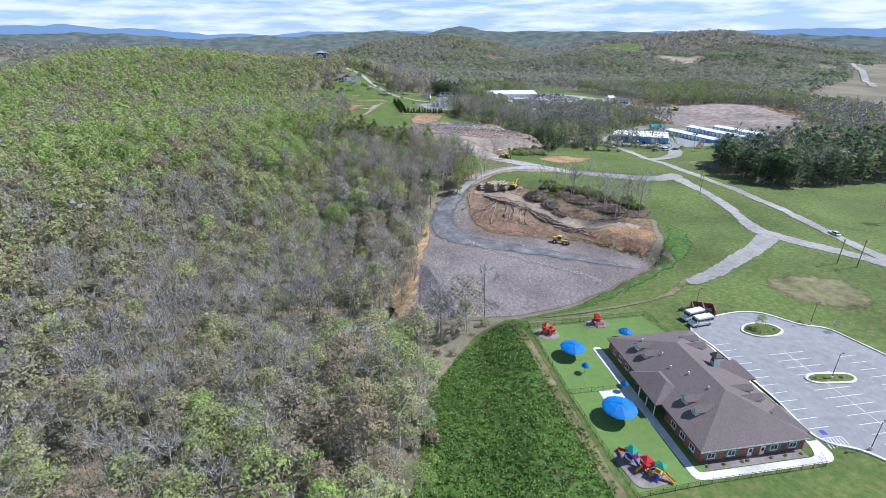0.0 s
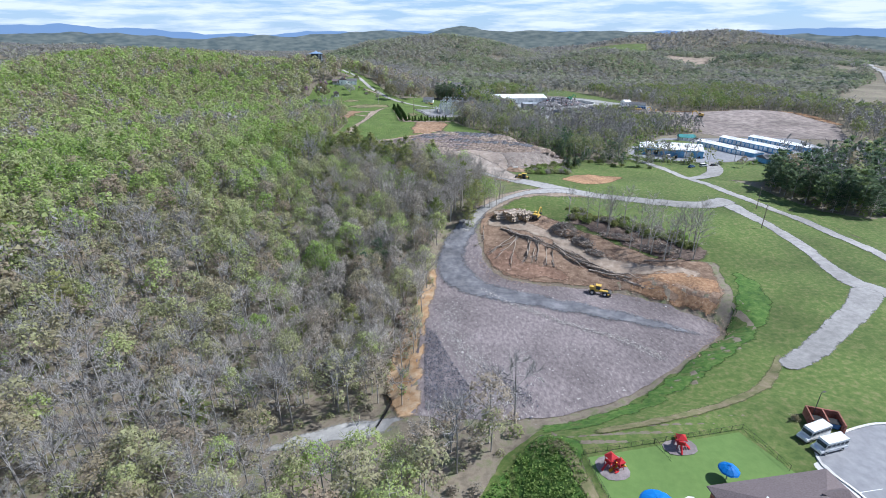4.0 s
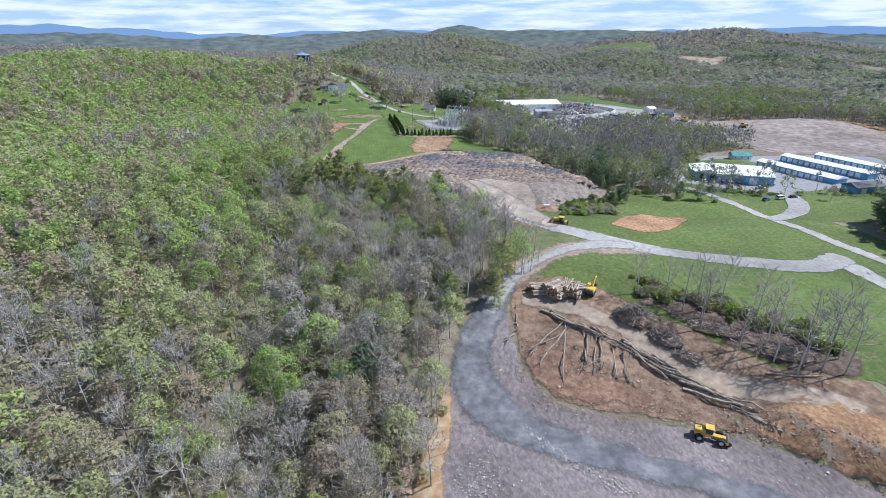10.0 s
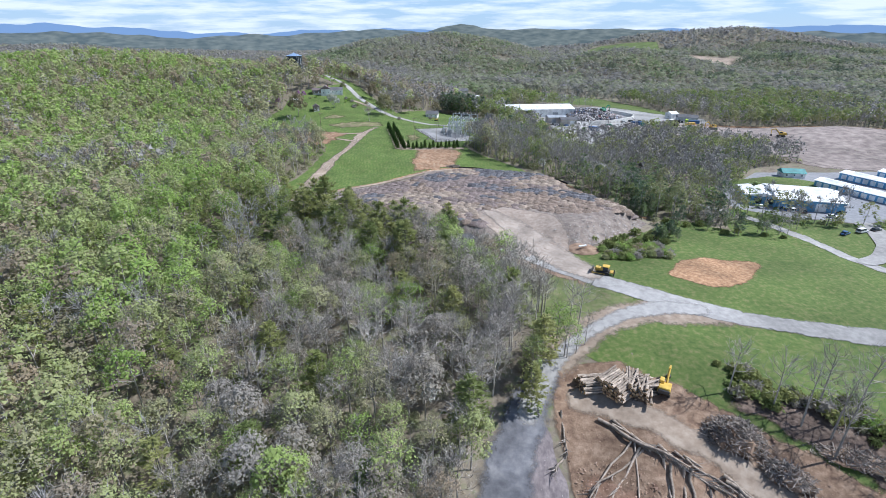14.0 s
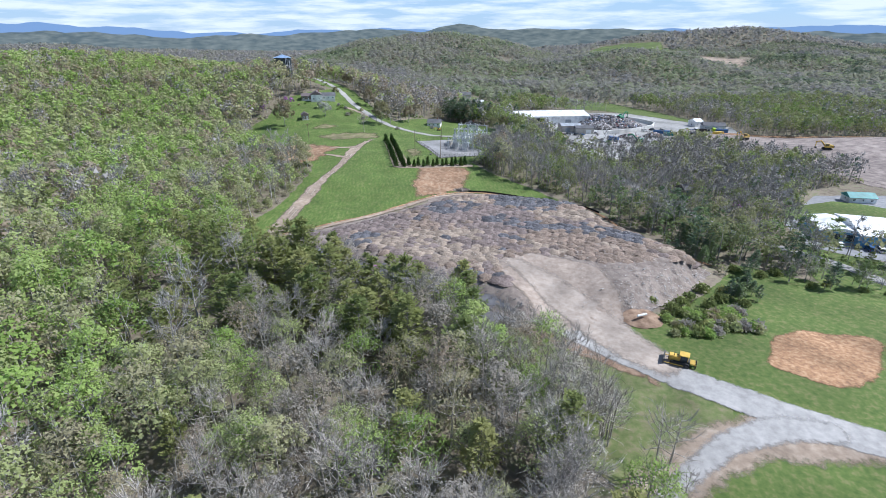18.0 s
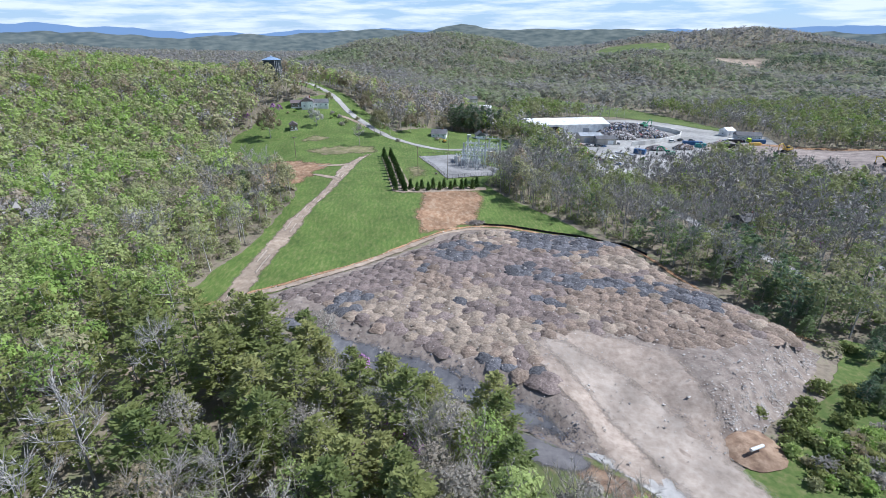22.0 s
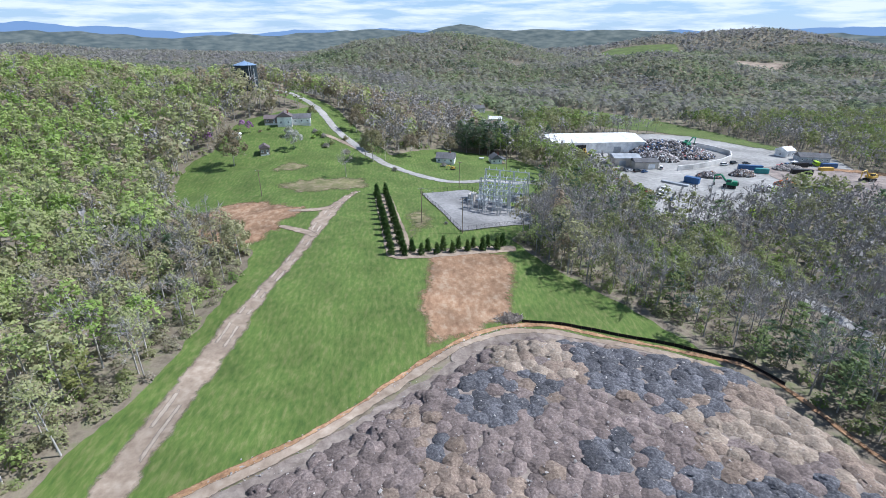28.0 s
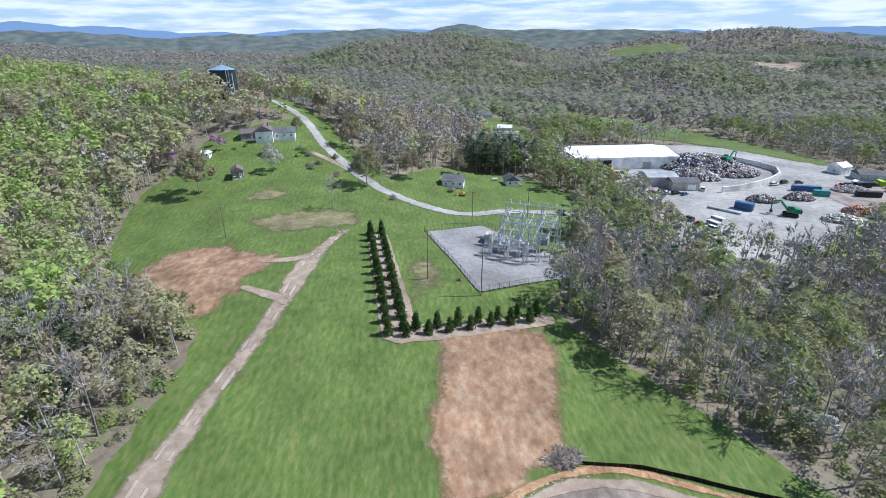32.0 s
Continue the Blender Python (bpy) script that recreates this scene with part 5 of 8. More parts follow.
def prism(outline, z0, z1, bm=None, top=None):
    """An upright block over an outline; top: the outline above, where it differs."""
    bm = bm or bmesh.new()
    a = [bm.verts.new((x, y, z0)) for x, y in outline]
    b = [bm.verts.new((x, y, z1)) for x, y in (top or outline)]
    n = len(a)
    bm.faces.new(a[::-1])
    bm.faces.new(b)
    for i in range(n):
        bm.faces.new((a[i], a[(i + 1) % n], b[(i + 1) % n], b[i]))
    return bm


def hip_roof(x0, y0, x1, y1, z, rise, ends=1.0, thick=0.25, bm=None):
    """A hip roof over a rectangle; ends 0 gives gables."""
    bm = bm or bmesh.new()
    lx, ly = x1 - x0, y1 - y0
    if lx >= ly:
        k = ly / 2 * ends
        r = [(x0 + k, (y0 + y1) / 2), (x1 - k, (y0 + y1) / 2)]
    else:
        k = lx / 2 * ends
        r = [((x0 + x1) / 2, y0 + k), ((x0 + x1) / 2, y1 - k)]
    lo = [bm.verts.new((x, y, z - thick)) for x, y in ((x0, y0), (x1, y0), (x1, y1), (x0, y1))]
    c = [bm.verts.new((x, y, z)) for x, y in ((x0, y0), (x1, y0), (x1, y1), (x0, y1))]
    t = [bm.verts.new((x, y, z + rise)) for x, y in r]
    bm.faces.new(lo[::-1])
    for i in range(4):
        bm.faces.new((lo[i], lo[(i + 1) % 4], c[(i + 1) % 4], c[i]))
    if lx >= ly:
        for f in ((c[0], c[1], t[1], t[0]), (c[1], c[2], t[1]), (c[2], c[3], t[0], t[1]), (c[3], c[0], t[0])):
            bm.faces.new(f)
    else:
        for f in ((c[0], c[1], t[0]), (c[1], c[2], t[1], t[0]), (c[2], c[3], t[1]), (c[3], c[0], t[0], t[1])):
            bm.faces.new(f)
    return bm


def window(parent, cx, cy, cz, w, h, facing, panes=2):
    """A window on a wall that faces along the unit vector facing: frame, panes and sill."""
    fx, fy = facing
    m = Matrix.Translation((cx, cy, cz)) @ Matrix(((-fy, fx, 0, 0), (fx, fy, 0, 0), (0, 0, 1, 0), (0, 0, 0, 1)))
    bm = bmesh.new()
    for a in ((-w / 2, 0, -h / 2, -w / 2 + 0.12, 0.1, h / 2), (w / 2 - 0.12, 0, -h / 2, w / 2, 0.1, h / 2), (-w / 2, 0, h / 2 - 0.12, w / 2, 0.1, h / 2), (-w / 2, 0, -h / 2, w / 2, 0.1, -h / 2 + 0.12)):
        box(*a, bm)
    for k in range(1, panes):
        x = -w / 2 + w * k / panes
        box(x - 0.04, 0, -h / 2, x + 0.04, 0.09, h / 2, bm)
    bmesh.ops.transform(bm, matrix=m, verts=bm.verts)
    f = part("window", bm, WHITE, parent)
    part("pane", box(-w / 2 + 0.05, -0.02, -h / 2 + 0.05, w / 2 - 0.05, 0.05, h / 2 - 0.05, m=m), GLASS, f)
    part("sill", box(-w / 2 - 0.08, 0, -h / 2 - 0.1, w / 2 + 0.08, 0.16, -h / 2, m=m), WHITE, f)
    return f


def door(parent, cx, cy, cz, w, h, facing, material=None):
    fx, fy = facing
    m = Matrix.Translation((cx, cy, cz)) @ Matrix(((-fy, fx, 0, 0), (fx, fy, 0, 0), (0, 0, 1, 0), (0, 0, 0, 1)))
    d = part("door", box(-w / 2, -0.02, 0, w / 2, 0.08, h, bevel=0.02, m=m), material or WHITE, parent)
    part("pane", box(-w * 0.28, 0, h * 0.5, w * 0.28, 0.1, h * 0.88, m=m), GLASS, d)
    part("handle", box(w * 0.36, 0.06, h * 0.45, w * 0.42, 0.16, h * 0.5, m=m), DARKSTEEL, d)
    return d


# ---- the school ----
SX, SY, SR = 47.4, 67.2, 9.0
school = thing("school_building", "long one-storey brick school with brown shingled hip roof and dormers", "building", SX, SY, -1.95, SR)
W, L, E = 23.2, 37.6, 3.1
part("wall", prism([(0.6, 0.6), (W - 0.6, 0.6), (W - 0.6, 8.5), (W - 3.5, 8.5), (W - 3.5, 18), (W - 0.6, 18), (W - 0.6, L - 9), (W - 3.5, L - 9), (W - 3.5, L - 0.6), (0.6, L - 0.6), (0.6, 22), (2.2, 22), (2.2, 12), (0.6, 12)], 0, E), BRICK, school, "red brick wall")
roof = part("roof", hip_roof(0, 0, W, L, E + 0.25, 4.4, 0.9), SHINGLE, school, "brown asphalt shingle roof")
part("entry_roof", hip_roof(W - 9, 17.2, W + 2.2, 24.5, E + 0.22, 2.6, 0.8), SHINGLE, school)
part("wing_roof", hip_roof(W - 8, 1.5, W + 0.9, 8.9, E + 0.2, 2.3, 0.9), SHINGLE, school)
part("porch_roof", hip_roof(-1.4, 13, 7.5, 24, E + 0.2, 2.5, 0.9), SHINGLE, school)
part("fascia", prism([(0.02, -0.03), (W - 0.02, -0.03), (W - 0.02, 0.05), (0.02, 0.05)], E - 0.1, E + 0.24), WHITE, school, "white fascia")


def dormer(parent, x, y, z, side):
    """A small gabled dormer on the slope whose front faces along x by side, -1 or 1."""
    f = -side
    pitch = 4.4 / (W / 2)
    w, h, gable, o = 0.85, 1.0, 0.75, 0.22
    back, eave = (h + gable) / pitch, h / pitch
    bm = bmesh.new()
    v = [bm.verts.new(p) for p in ((x, y - w, z - 0.1), (x, y + w, z - 0.1), (x, y + w, z + h), (x, y, z + h + gable), (x, y - w, z + h), (x + f * eave, y - w, z + h), (x + f * eave, y + w, z + h))]
    bm.faces.new((v[0], v[1], v[2], v[3], v[4]))
    bm.faces.new((v[0], v[4], v[5]))
    bm.faces.new((v[1], v[6], v[2]))
    dm = part("dormer", bm, OFFWHITE, parent, "white dormer front")
    for s in (-1, 1):
        bm = bmesh.new()
        lo = z + h - o * gable / w
        e = (lo - z) / pitch
        t = [(x - f * o, y, z + h + gable + 0.06), (x - f * o, y + s * (w + o), lo + 0.06), (x + f * e, y + s * (w + o), lo + 0.06), (x + f * back, y, z + h + gable + 0.06)]
        hi = [bm.verts.new(p) for p in t]
        low = [bm.verts.new((p[0], p[1], p[2] - 0.1)) for p in t]
        bm.faces.new(hi)
        bm.faces.new(low[::-1])
        for k in range(4):
            bm.faces.new((hi[k], low[k], low[(k + 1) % 4], hi[(k + 1) % 4]))
        part("dormer_roof", bm, SHINGLE, dm)
    window(dm, x - f * 0.02, y, z + 0.5, 0.8, 0.6, (-f, 0))


for dy in (8.2, 11.4, 27.0, 30.2):
    dormer(school, 3.6, dy, E + 0.25 + 3.6 * 4.4 / (W / 2), -1)
for dy in (9.6, 12.6, 28.0, 31.0):
    dormer(school, W - 3.8, dy, E + 0.25 + 3.8 * 4.4 / (W / 2), 1)
cup = part("cupola", box(W / 2 + 4.4, 19.6, E + 2.7, W / 2 + 5.8, 21.0, E + 5.3), WHITE, school, "white cupola with louvres")
part("cupola_roof", hip_roof(W / 2 + 4.1, 19.3, W / 2 + 6.1, 21.3, E + 5.35, 1.1, 1.0), SHINGLE, cup)
for k in (-1, 1):
    part("louvre", box(W / 2 + 5.1 + k * 0.71 - 0.03, 19.9, E + 3.9, W / 2 + 5.1 + k * 0.71 + 0.03, 20.7, E + 5.0), DARKSTEEL, cup)
for x, y in ((6.5, 21), (7.2, 25.5), (8.4, 17.5), (9.3, 12.2), (6.0, 32)):
    part("roof_vent", rod((x, y, E + 0.2 + x * 0.36), (x, y, E + 0.85 + x * 0.38), 0.16), OFFWHITE, school)
for x in (2.8, 7.0, 16.0, 20.0):
    window(school, x, 0.58, 1.55, 1.6, 1.3, (0, -1))
    for k in (-1, 1):
        part("shutter", box(x + k * 1.12 - 0.2, 0.5, 0.9, x + k * 1.12 + 0.2, 0.6, 2.2), TEAL, school)
for x in (11.0, 13.6):
    door(school, x, 0.58, 0.05, 1.0, 2.1, (0, -1))
for y in (3, 6, 9, 25, 28, 31, 34):
    window(school, 0.58, y, 1.55, 1.5, 1.3, (-1, 0))
for y in (14, 17, 20):
    window(school, 2.18, y, 1.55, 1.5, 1.3, (-1, 0))
for y in (3, 6, 20, 22.5):
    window(school, W - 0.58, y, 1.55, 1.5, 1.3, (1, 0))
for y in (13.5, 16.5, 19.5):
    part("porch_post", rod((-1.0, y, 0), (-1.0, y, E), 0.13), WHITE, school)


def S(x, y):
    """School ground: from the building's own frame to the place."""
    c, s = math.cos(radians(SR)), math.sin(radians(SR))
    return (SX + x * c - y * s, SY + x * s + y * c)


drape("playground_turf", [(24, 113.5), (56.5, 120.0), (61.5, 109.5), (44, 104), (50, 66), (47, 63.6), (34.0, 61), (31.4, 72), (28.3, 87)], TURF, 0.10, label="bright green artificial turf of the playground", rough=0, corner=0, category="ground")
drape("sidewalk", [S(-3.2, L + 1.0), S(-1.0, L + 1.0), S(-0.9, 25), S(-0.9, 12), S(-0.9, -1.6), S(W + 0.4, -1.6), S(W + 1.6, 1.2), S(W + 1.8, L + 4), S(W + 4.2, L + 4), S(W + 4.2, -1.5), S(W + 2.8, -3.2), S(0, -3.3), S(-2.4, -2.9), S(-2.8, 12), S(-3.2, 22)], CONCRETE, 0.16, label="pale concrete walk round the school", rough=0, corner=1, category="pavement", edge_step=1.0)
drape("patio", [S(-9, 17.5), S(-3.1, 17.5), S(-3.1, 22.5), S(-9, 22.5)], CONCRETE, 0.18, label="pale concrete play patio", rough=0, corner=0, category="pavement")
for pts in ([(24.6, 113), (30.5, 114.5), (31.5, 108.5), (26, 107.5)], [(38.8, 117.3), (46.2, 118.6), (46.5, 114.2), (39.8, 113.6)], [(31.8, 70.6), (38.0, 70.4), (42.5, 63.6), (34.3, 61.6)]):
    drape("mulch_bed", pts, MULCH, 0.20, label="brown mulch safety bed", rough=0.2, corner=2, category="ground")
LOT = [(66.5, 111.5), (69, 116.5), (73, 118.2), (79, 120.5), (86, 122.5), (92, 122), (95.5, 118.5), (99, 115), (105, 114.2), (112, 99), (119, 80), (122, 62), (96, 56), (88, 62), (83.5, 68.5), (80, 71.6), (75.5, 72), (73.6, 74), (73.4, 84), (71, 97), (69.2, 107)]
drape("parking_lot", LOT, ASPHALT, 0.13, label="grey asphalt parking lot", rough=0, corner=1, category="pavement", edge_step=1.0)


def kerb(name, line, closed=False, width=0.35, h=0.28):
    """A raised concrete edge along a line."""
    p = rounded(line, 1.0, 0, 0, 2) if closed else np.array(line, float)
    n = len(p)
    bm = bmesh.new()
    d = np.roll(p, -1, 0) - np.roll(p, 1, 0) if closed else np.gradient(p, axis=0)
    d = d / np.linalg.norm(d, axis=1)[:, None]
    nn = np.column_stack([-d[:, 1], d[:, 0]]) * width / 2
    rows = []
    for q, o in zip(p, nn):
        z = gz(q[0], q[1]) + 0.1
        rows.append([bm.verts.new((q[0] + o[0], q[1] + o[1], z)), bm.verts.new((q[0] + o[0], q[1] + o[1], z + h)), bm.verts.new((q[0] - o[0], q[1] - o[1], z + h)), bm.verts.new((q[0] - o[0], q[1] - o[1], z))])
    for i in range(n if closed else n - 1):
        a, b = rows[i], rows[(i + 1) % n]
        for k in range(3):
            bm.faces.new((a[k], b[k], b[k + 1], a[k + 1]))
    ob = part(name, bm, CONCRETE, None)
    return tagged(ob, "pale concrete kerb", "kerb", kind="structure")


kerb("kerb", [tuple(v) for v in rounded(LOT, 1.5, 0, 0, 1)], True, 0.5)
ISLE1 = [(80.5, 112), (83, 115.2), (87, 116.4), (91, 115.5), (92.5, 112.5), (89, 110), (84, 109.4)]
ISLE2 = [(84, 92), (86.5, 94), (96, 94.2), (97.2, 92.8), (95, 90.9), (86, 90.6)]
for isle in (ISLE1, ISLE2):
    drape("planting_island", isle, GRASS, 0.30, label="kerbed planting island with grass and mulch", rough=0, corner=2, category="ground", edge_step=1)
    kerb("kerb", isle, True, 0.6)
drape("island_grass", [(81.5, 112), (84, 114.6), (87, 115.4), (86, 111)], GRASS, 0.36, label="grass in the planting island", rough=0.1, category="ground")
for pts in ([S(W + 2.0, 2), S(W + 4.0, 2), S(W + 4.0, 7), S(W + 2.0, 7)], [S(W + 2.0, 9), S(W + 4.0, 9), S(W + 4.0, 16), S(W + 2.0, 16)], [S(W + 2.0, 26), S(W + 4.0, 26), S(W + 4.0, 31), S(W + 2.0, 31)]):
    drape("grass_strip", pts, GRASS, 0.24, label="grass strip beside the walk", rough=0, corner=0, category="ground", step=1.2)


# painted stall lines, each its own strip
def strip(p, q, w=0.13):
    p, q = np.array(p), np.array(q)
    d = (q - p) / np.linalg.norm(q - p)
    n = np.array([-d[1], d[0]]) * w / 2
    z = -2.0 + 0.145
    v = [(*(p + n), z), (*(q + n), z), (*(q - n), z), (*(p - n), z)]
    ob = new("stall_line", mesh_from("stall_line", v, [[0, 3, 2], [0, 2, 1]], PAINT))
    ob.parent = lines


lines = tagged(new("lot_markings"), "white painted parking stall lines", "marking", kind="structure")
ax, ay = math.cos(radians(SR)), math.sin(radians(SR))
for i in range(14):
    y = -0.5 + i * 2.7
    if i > 0:
        strip(S(W + 4.9, y), S(W + 9.6, y))
    strip(S(W + 16.2, y - 6), S(W + 25.6, y - 6))
    if i < 12:
        strip(S(W + 33.0, y - 4), S(W + 37.6, y - 4))
strip(S(W + 20.9, -7), S(W + 20.9, 29.5))
for k in range(7):
    strip(S(W + 5.0 + k * 0.7, -0.4), S(W + 5.5 + k * 0.7, 2.1), 0.16)
part("parking_symbol", box(-0.6, -0.6, 0.15, 0.6, 0.6, 0.156, m=Matrix.Translation((*S(W + 7, 3.6), -2)) @ pose(0, 0, 0, 0, 0, SR)), BLUE_PLASTIC, lines, "blue accessible stall square")


# fence round the playground
def fence(points, label, h=1.3, step=2.4):
    f = tagged(new("fence"), label, "fence")
    f.location = (points[0][0], points[0][1], gz(*points[0]))
    o = Vector(f.location)
    web = bmesh.new()
    for (ax_, ay_), (bx, by) in zip(points, points[1:]):
        n = max(1, int(math.hypot(bx - ax_, by - ay_) / step))
        for k in range(n):
            p = Vector((ax_ + (bx - ax_) * k / n, ay_ + (by - ay_) * k / n, 0))
            q = Vector((ax_ + (bx - ax_) * (k + 1) / n, ay_ + (by - ay_) * (k + 1) / n, 0))
            p.z, q.z = gz(p.x, p.y) + 0.1, gz(q.x, q.y) + 0.1
            p, q = p - o, q - o
            part("post", rod(p - Vector((0, 0, 0.3)), p + Vector((0, 0, h + 0.08)), 0.045, seg=5), BLACK, f)
            for z in (0.12, h):
                part("rail", rod(p + Vector((0, 0, z)), q + Vector((0, 0, z)), 0.028, seg=4), BLACK, f)
            for j in range(1, 12):
                s = p + (q - p) * j / 12
                rod(s + Vector((0, 0, 0.1)), s + Vector((0, 0, h)), 0.013, seg=3, bm=web)
    tagged(part("pickets", web, BLACK, f), kind="stuff")
    return f


fence([(60.5, 110.5), (57.5, 120.8), (23.5, 114.2), (28.0, 87.0), (31.0, 72.0), (33.6, 60.2), (48, 63.2), (71, 67.0), (71.5, 69.5)], "black metal picket fence round the playground")
fence([(28.0, 87.0), (38.6, 88.4)], "black metal picket fence across the turf")
fence([(38.2, 117.0), (39.6, 112.5)], "short black metal fence inside the playground")


def shade(x, y, r, h, label):
    """A round canvas shade on one post: post, hub, canopy with eight panels and a small cap."""
    t = thing("shade_umbrella", label, "umbrella", x, y, -1.85, group="playground shades")
    part("post", rod((0, 0, 0), (0, 0, h + 0.4), 0.09), GALV, t)
    bm = bmesh.new()
    n = 16
    rings = [(0.02, h + 0.95), (r * 0.5, h + 0.62), (r * 0.9, h + 0.12), (r, h - 0.12)]
    prev = None
    for q, z in rings:
        cur = [bm.verts.new((q * (1 + (0.012 if k % 2 else -0.012)) * math.cos(6.2832 * k / n), q * (1 + (0.012 if k % 2 else -0.012)) * math.sin(6.2832 * k / n), z - (0.08 if k % 2 else 0))) for k in range(n)]
        if prev:
            for k in range(n):
                bm.faces.new((prev[k], prev[(k + 1) % n], cur[(k + 1) % n], cur[k]))
        else:
            bm.faces.new(cur)
        prev = cur
    c = part("canopy", bm, BLUE_CANVAS, t, "bright blue canvas canopy")
    for k in range(8):
        a = 6.2832 * k / 8
        part("rib", rod((0, 0, h + 0.85), (r * math.cos(a), r * math.sin(a), h - 0.12), 0.03, seg=4), GALV, c)
    return t


shade(32.2, 101.2, 3.1, 2.7, "large round blue canvas shade over turf")
shade(36.6, 79.6, 3.6, 2.9, "large round blue canvas shade beside the patio")
shade(47.8, 108.6, 1.8, 2.4, "blue canvas shade near the school's end")
shade(33.6, 94.6, 0.9, 2.0, "small blue parasol on the turf")
shade(40.6, 88.0, 0.8, 2.0, "small blue parasol on the patio")


def playset(x, y, rz, colours, label, s=1.0):
    """Play tower: deck, four posts, roof, slide, steps and a panel."""
    t = thing("play_structure", label, "play structure", x, y, -1.8, rz, "play structures", s)
    a, b, c, d = colours
    part("deck", box(-0.8, -0.8, 1.2, 0.8, 0.8, 1.32, bevel=0.03), c, t)
    for px in (-0.75, 0.75):
        for py in (-0.75, 0.75):
            part("post", rod((px, py, 0), (px, py, 2.7), 0.06), c, t)
    part("roof", hip_roof(-1.0, -1.0, 1.0, 1.0, 2.75, 0.9, 1.0, 0.08), d, t)
    bm = bmesh.new()
    rows = []
    for k in range(8):
        q = k / 7
        px, pz = 0.8 + 2.3 * q, 1.3 * (1 - q) ** 1.3 + 0.15
        rows.append([bm.verts.new((px, yy2, pz + zz)) for yy2, zz in ((-0.38, 0.28), (-0.3, 0), (0.3, 0), (0.38, 0.28))])
    for p, q in zip(rows, rows[1:]):
        for k in range(3):
            bm.faces.new((p[k], q[k], q[k + 1], p[k + 1]))
    bmesh.ops.solidify(bm, geom=bm.faces[:], thickness=0.05)
    part("slide", bm, a, t)
    for k in range(4):
        part("step", box(-0.5, -1.2 - 0.3 * k, 1.0 - 0.28 * k, 0.5, -0.9 - 0.3 * k, 1.08 - 0.28 * k), b, t)
    part("panel", box(-0.85, -0.6, 1.4, -0.78, 0.6, 2.1), a, t)
    part("climber", rod((-0.8, 0, 1.3), (-2.2, 0, 0.05), 0.22), b, t)
    return t


playset(27.6, 111.4, 30, (RED, RED, RED, RED), "red and yellow plastic play structure on mulch", 0.9)
playset(29.2, 110.8, 200, (YELLOW_PLASTIC, YELLOW_PLASTIC, RED, RED), "yellow slide tower on mulch", 0.7)
playset(42.6, 116.0, 80, (RED, RED, RED, RED), "red plastic play structure on mulch", 0.9)
playset(35.2, 68.4, 120, (RED, BLUE_PLASTIC, BLUE_PLASTIC, GREEN_PLASTIC), "red, blue and yellow play tower with green roof")
playset(37.2, 66.4, 20, (RED, YELLOW_PLASTIC, RED, RED), "red play bridge with yellow slide", 0.9)
playset(39.2, 64.9, -40, (YELLOW_PLASTIC, BLUE_PLASTIC, YELLOW_PLASTIC, GREEN_PLASTIC), "yellow and blue play tower with green roof", 0.9)


def lamp_post(x, y, h=7.0):
    t = thing("lamp_post", "dark slender parking-lot lamp post on a concrete foot", "lamp post", x, y, -1.9, 20, "parking lamps")
    part("base", rod((0, 0, -0.2), (0, 0, 0.7), 0.28), CONCRETE, t)
    part("pole", rod((0, 0, 0.6), (0, 0, h), 0.09, 0.06), DARKSTEEL, t)
    part("arm", rod((0, 0, h - 0.1), (0.8, 0, h), 0.04), DARKSTEEL, t)
    part("lamp_head", box(0.5, -0.2, h - 0.08, 1.2, 0.2, h + 0.06, bevel=0.03), DARKSTEEL, t)


for x, y in ((90.5, 92.3), (82.6, 71.0), (101.6, 115.6), (73.5, 123.6)):
    lamp_post(x, y)


def wheel(parent, x, y, r, w=0.22):
    wh = part("wheel", rod((x, y - w / 2, r), (x, y + w / 2, r), r, seg=14), RUBBER, parent)
    part("rim", rod((x, y - w / 2 - 0.01, r), (x, y + w / 2 + 0.01, r), r * 0.55, seg=10), GALV, wh)


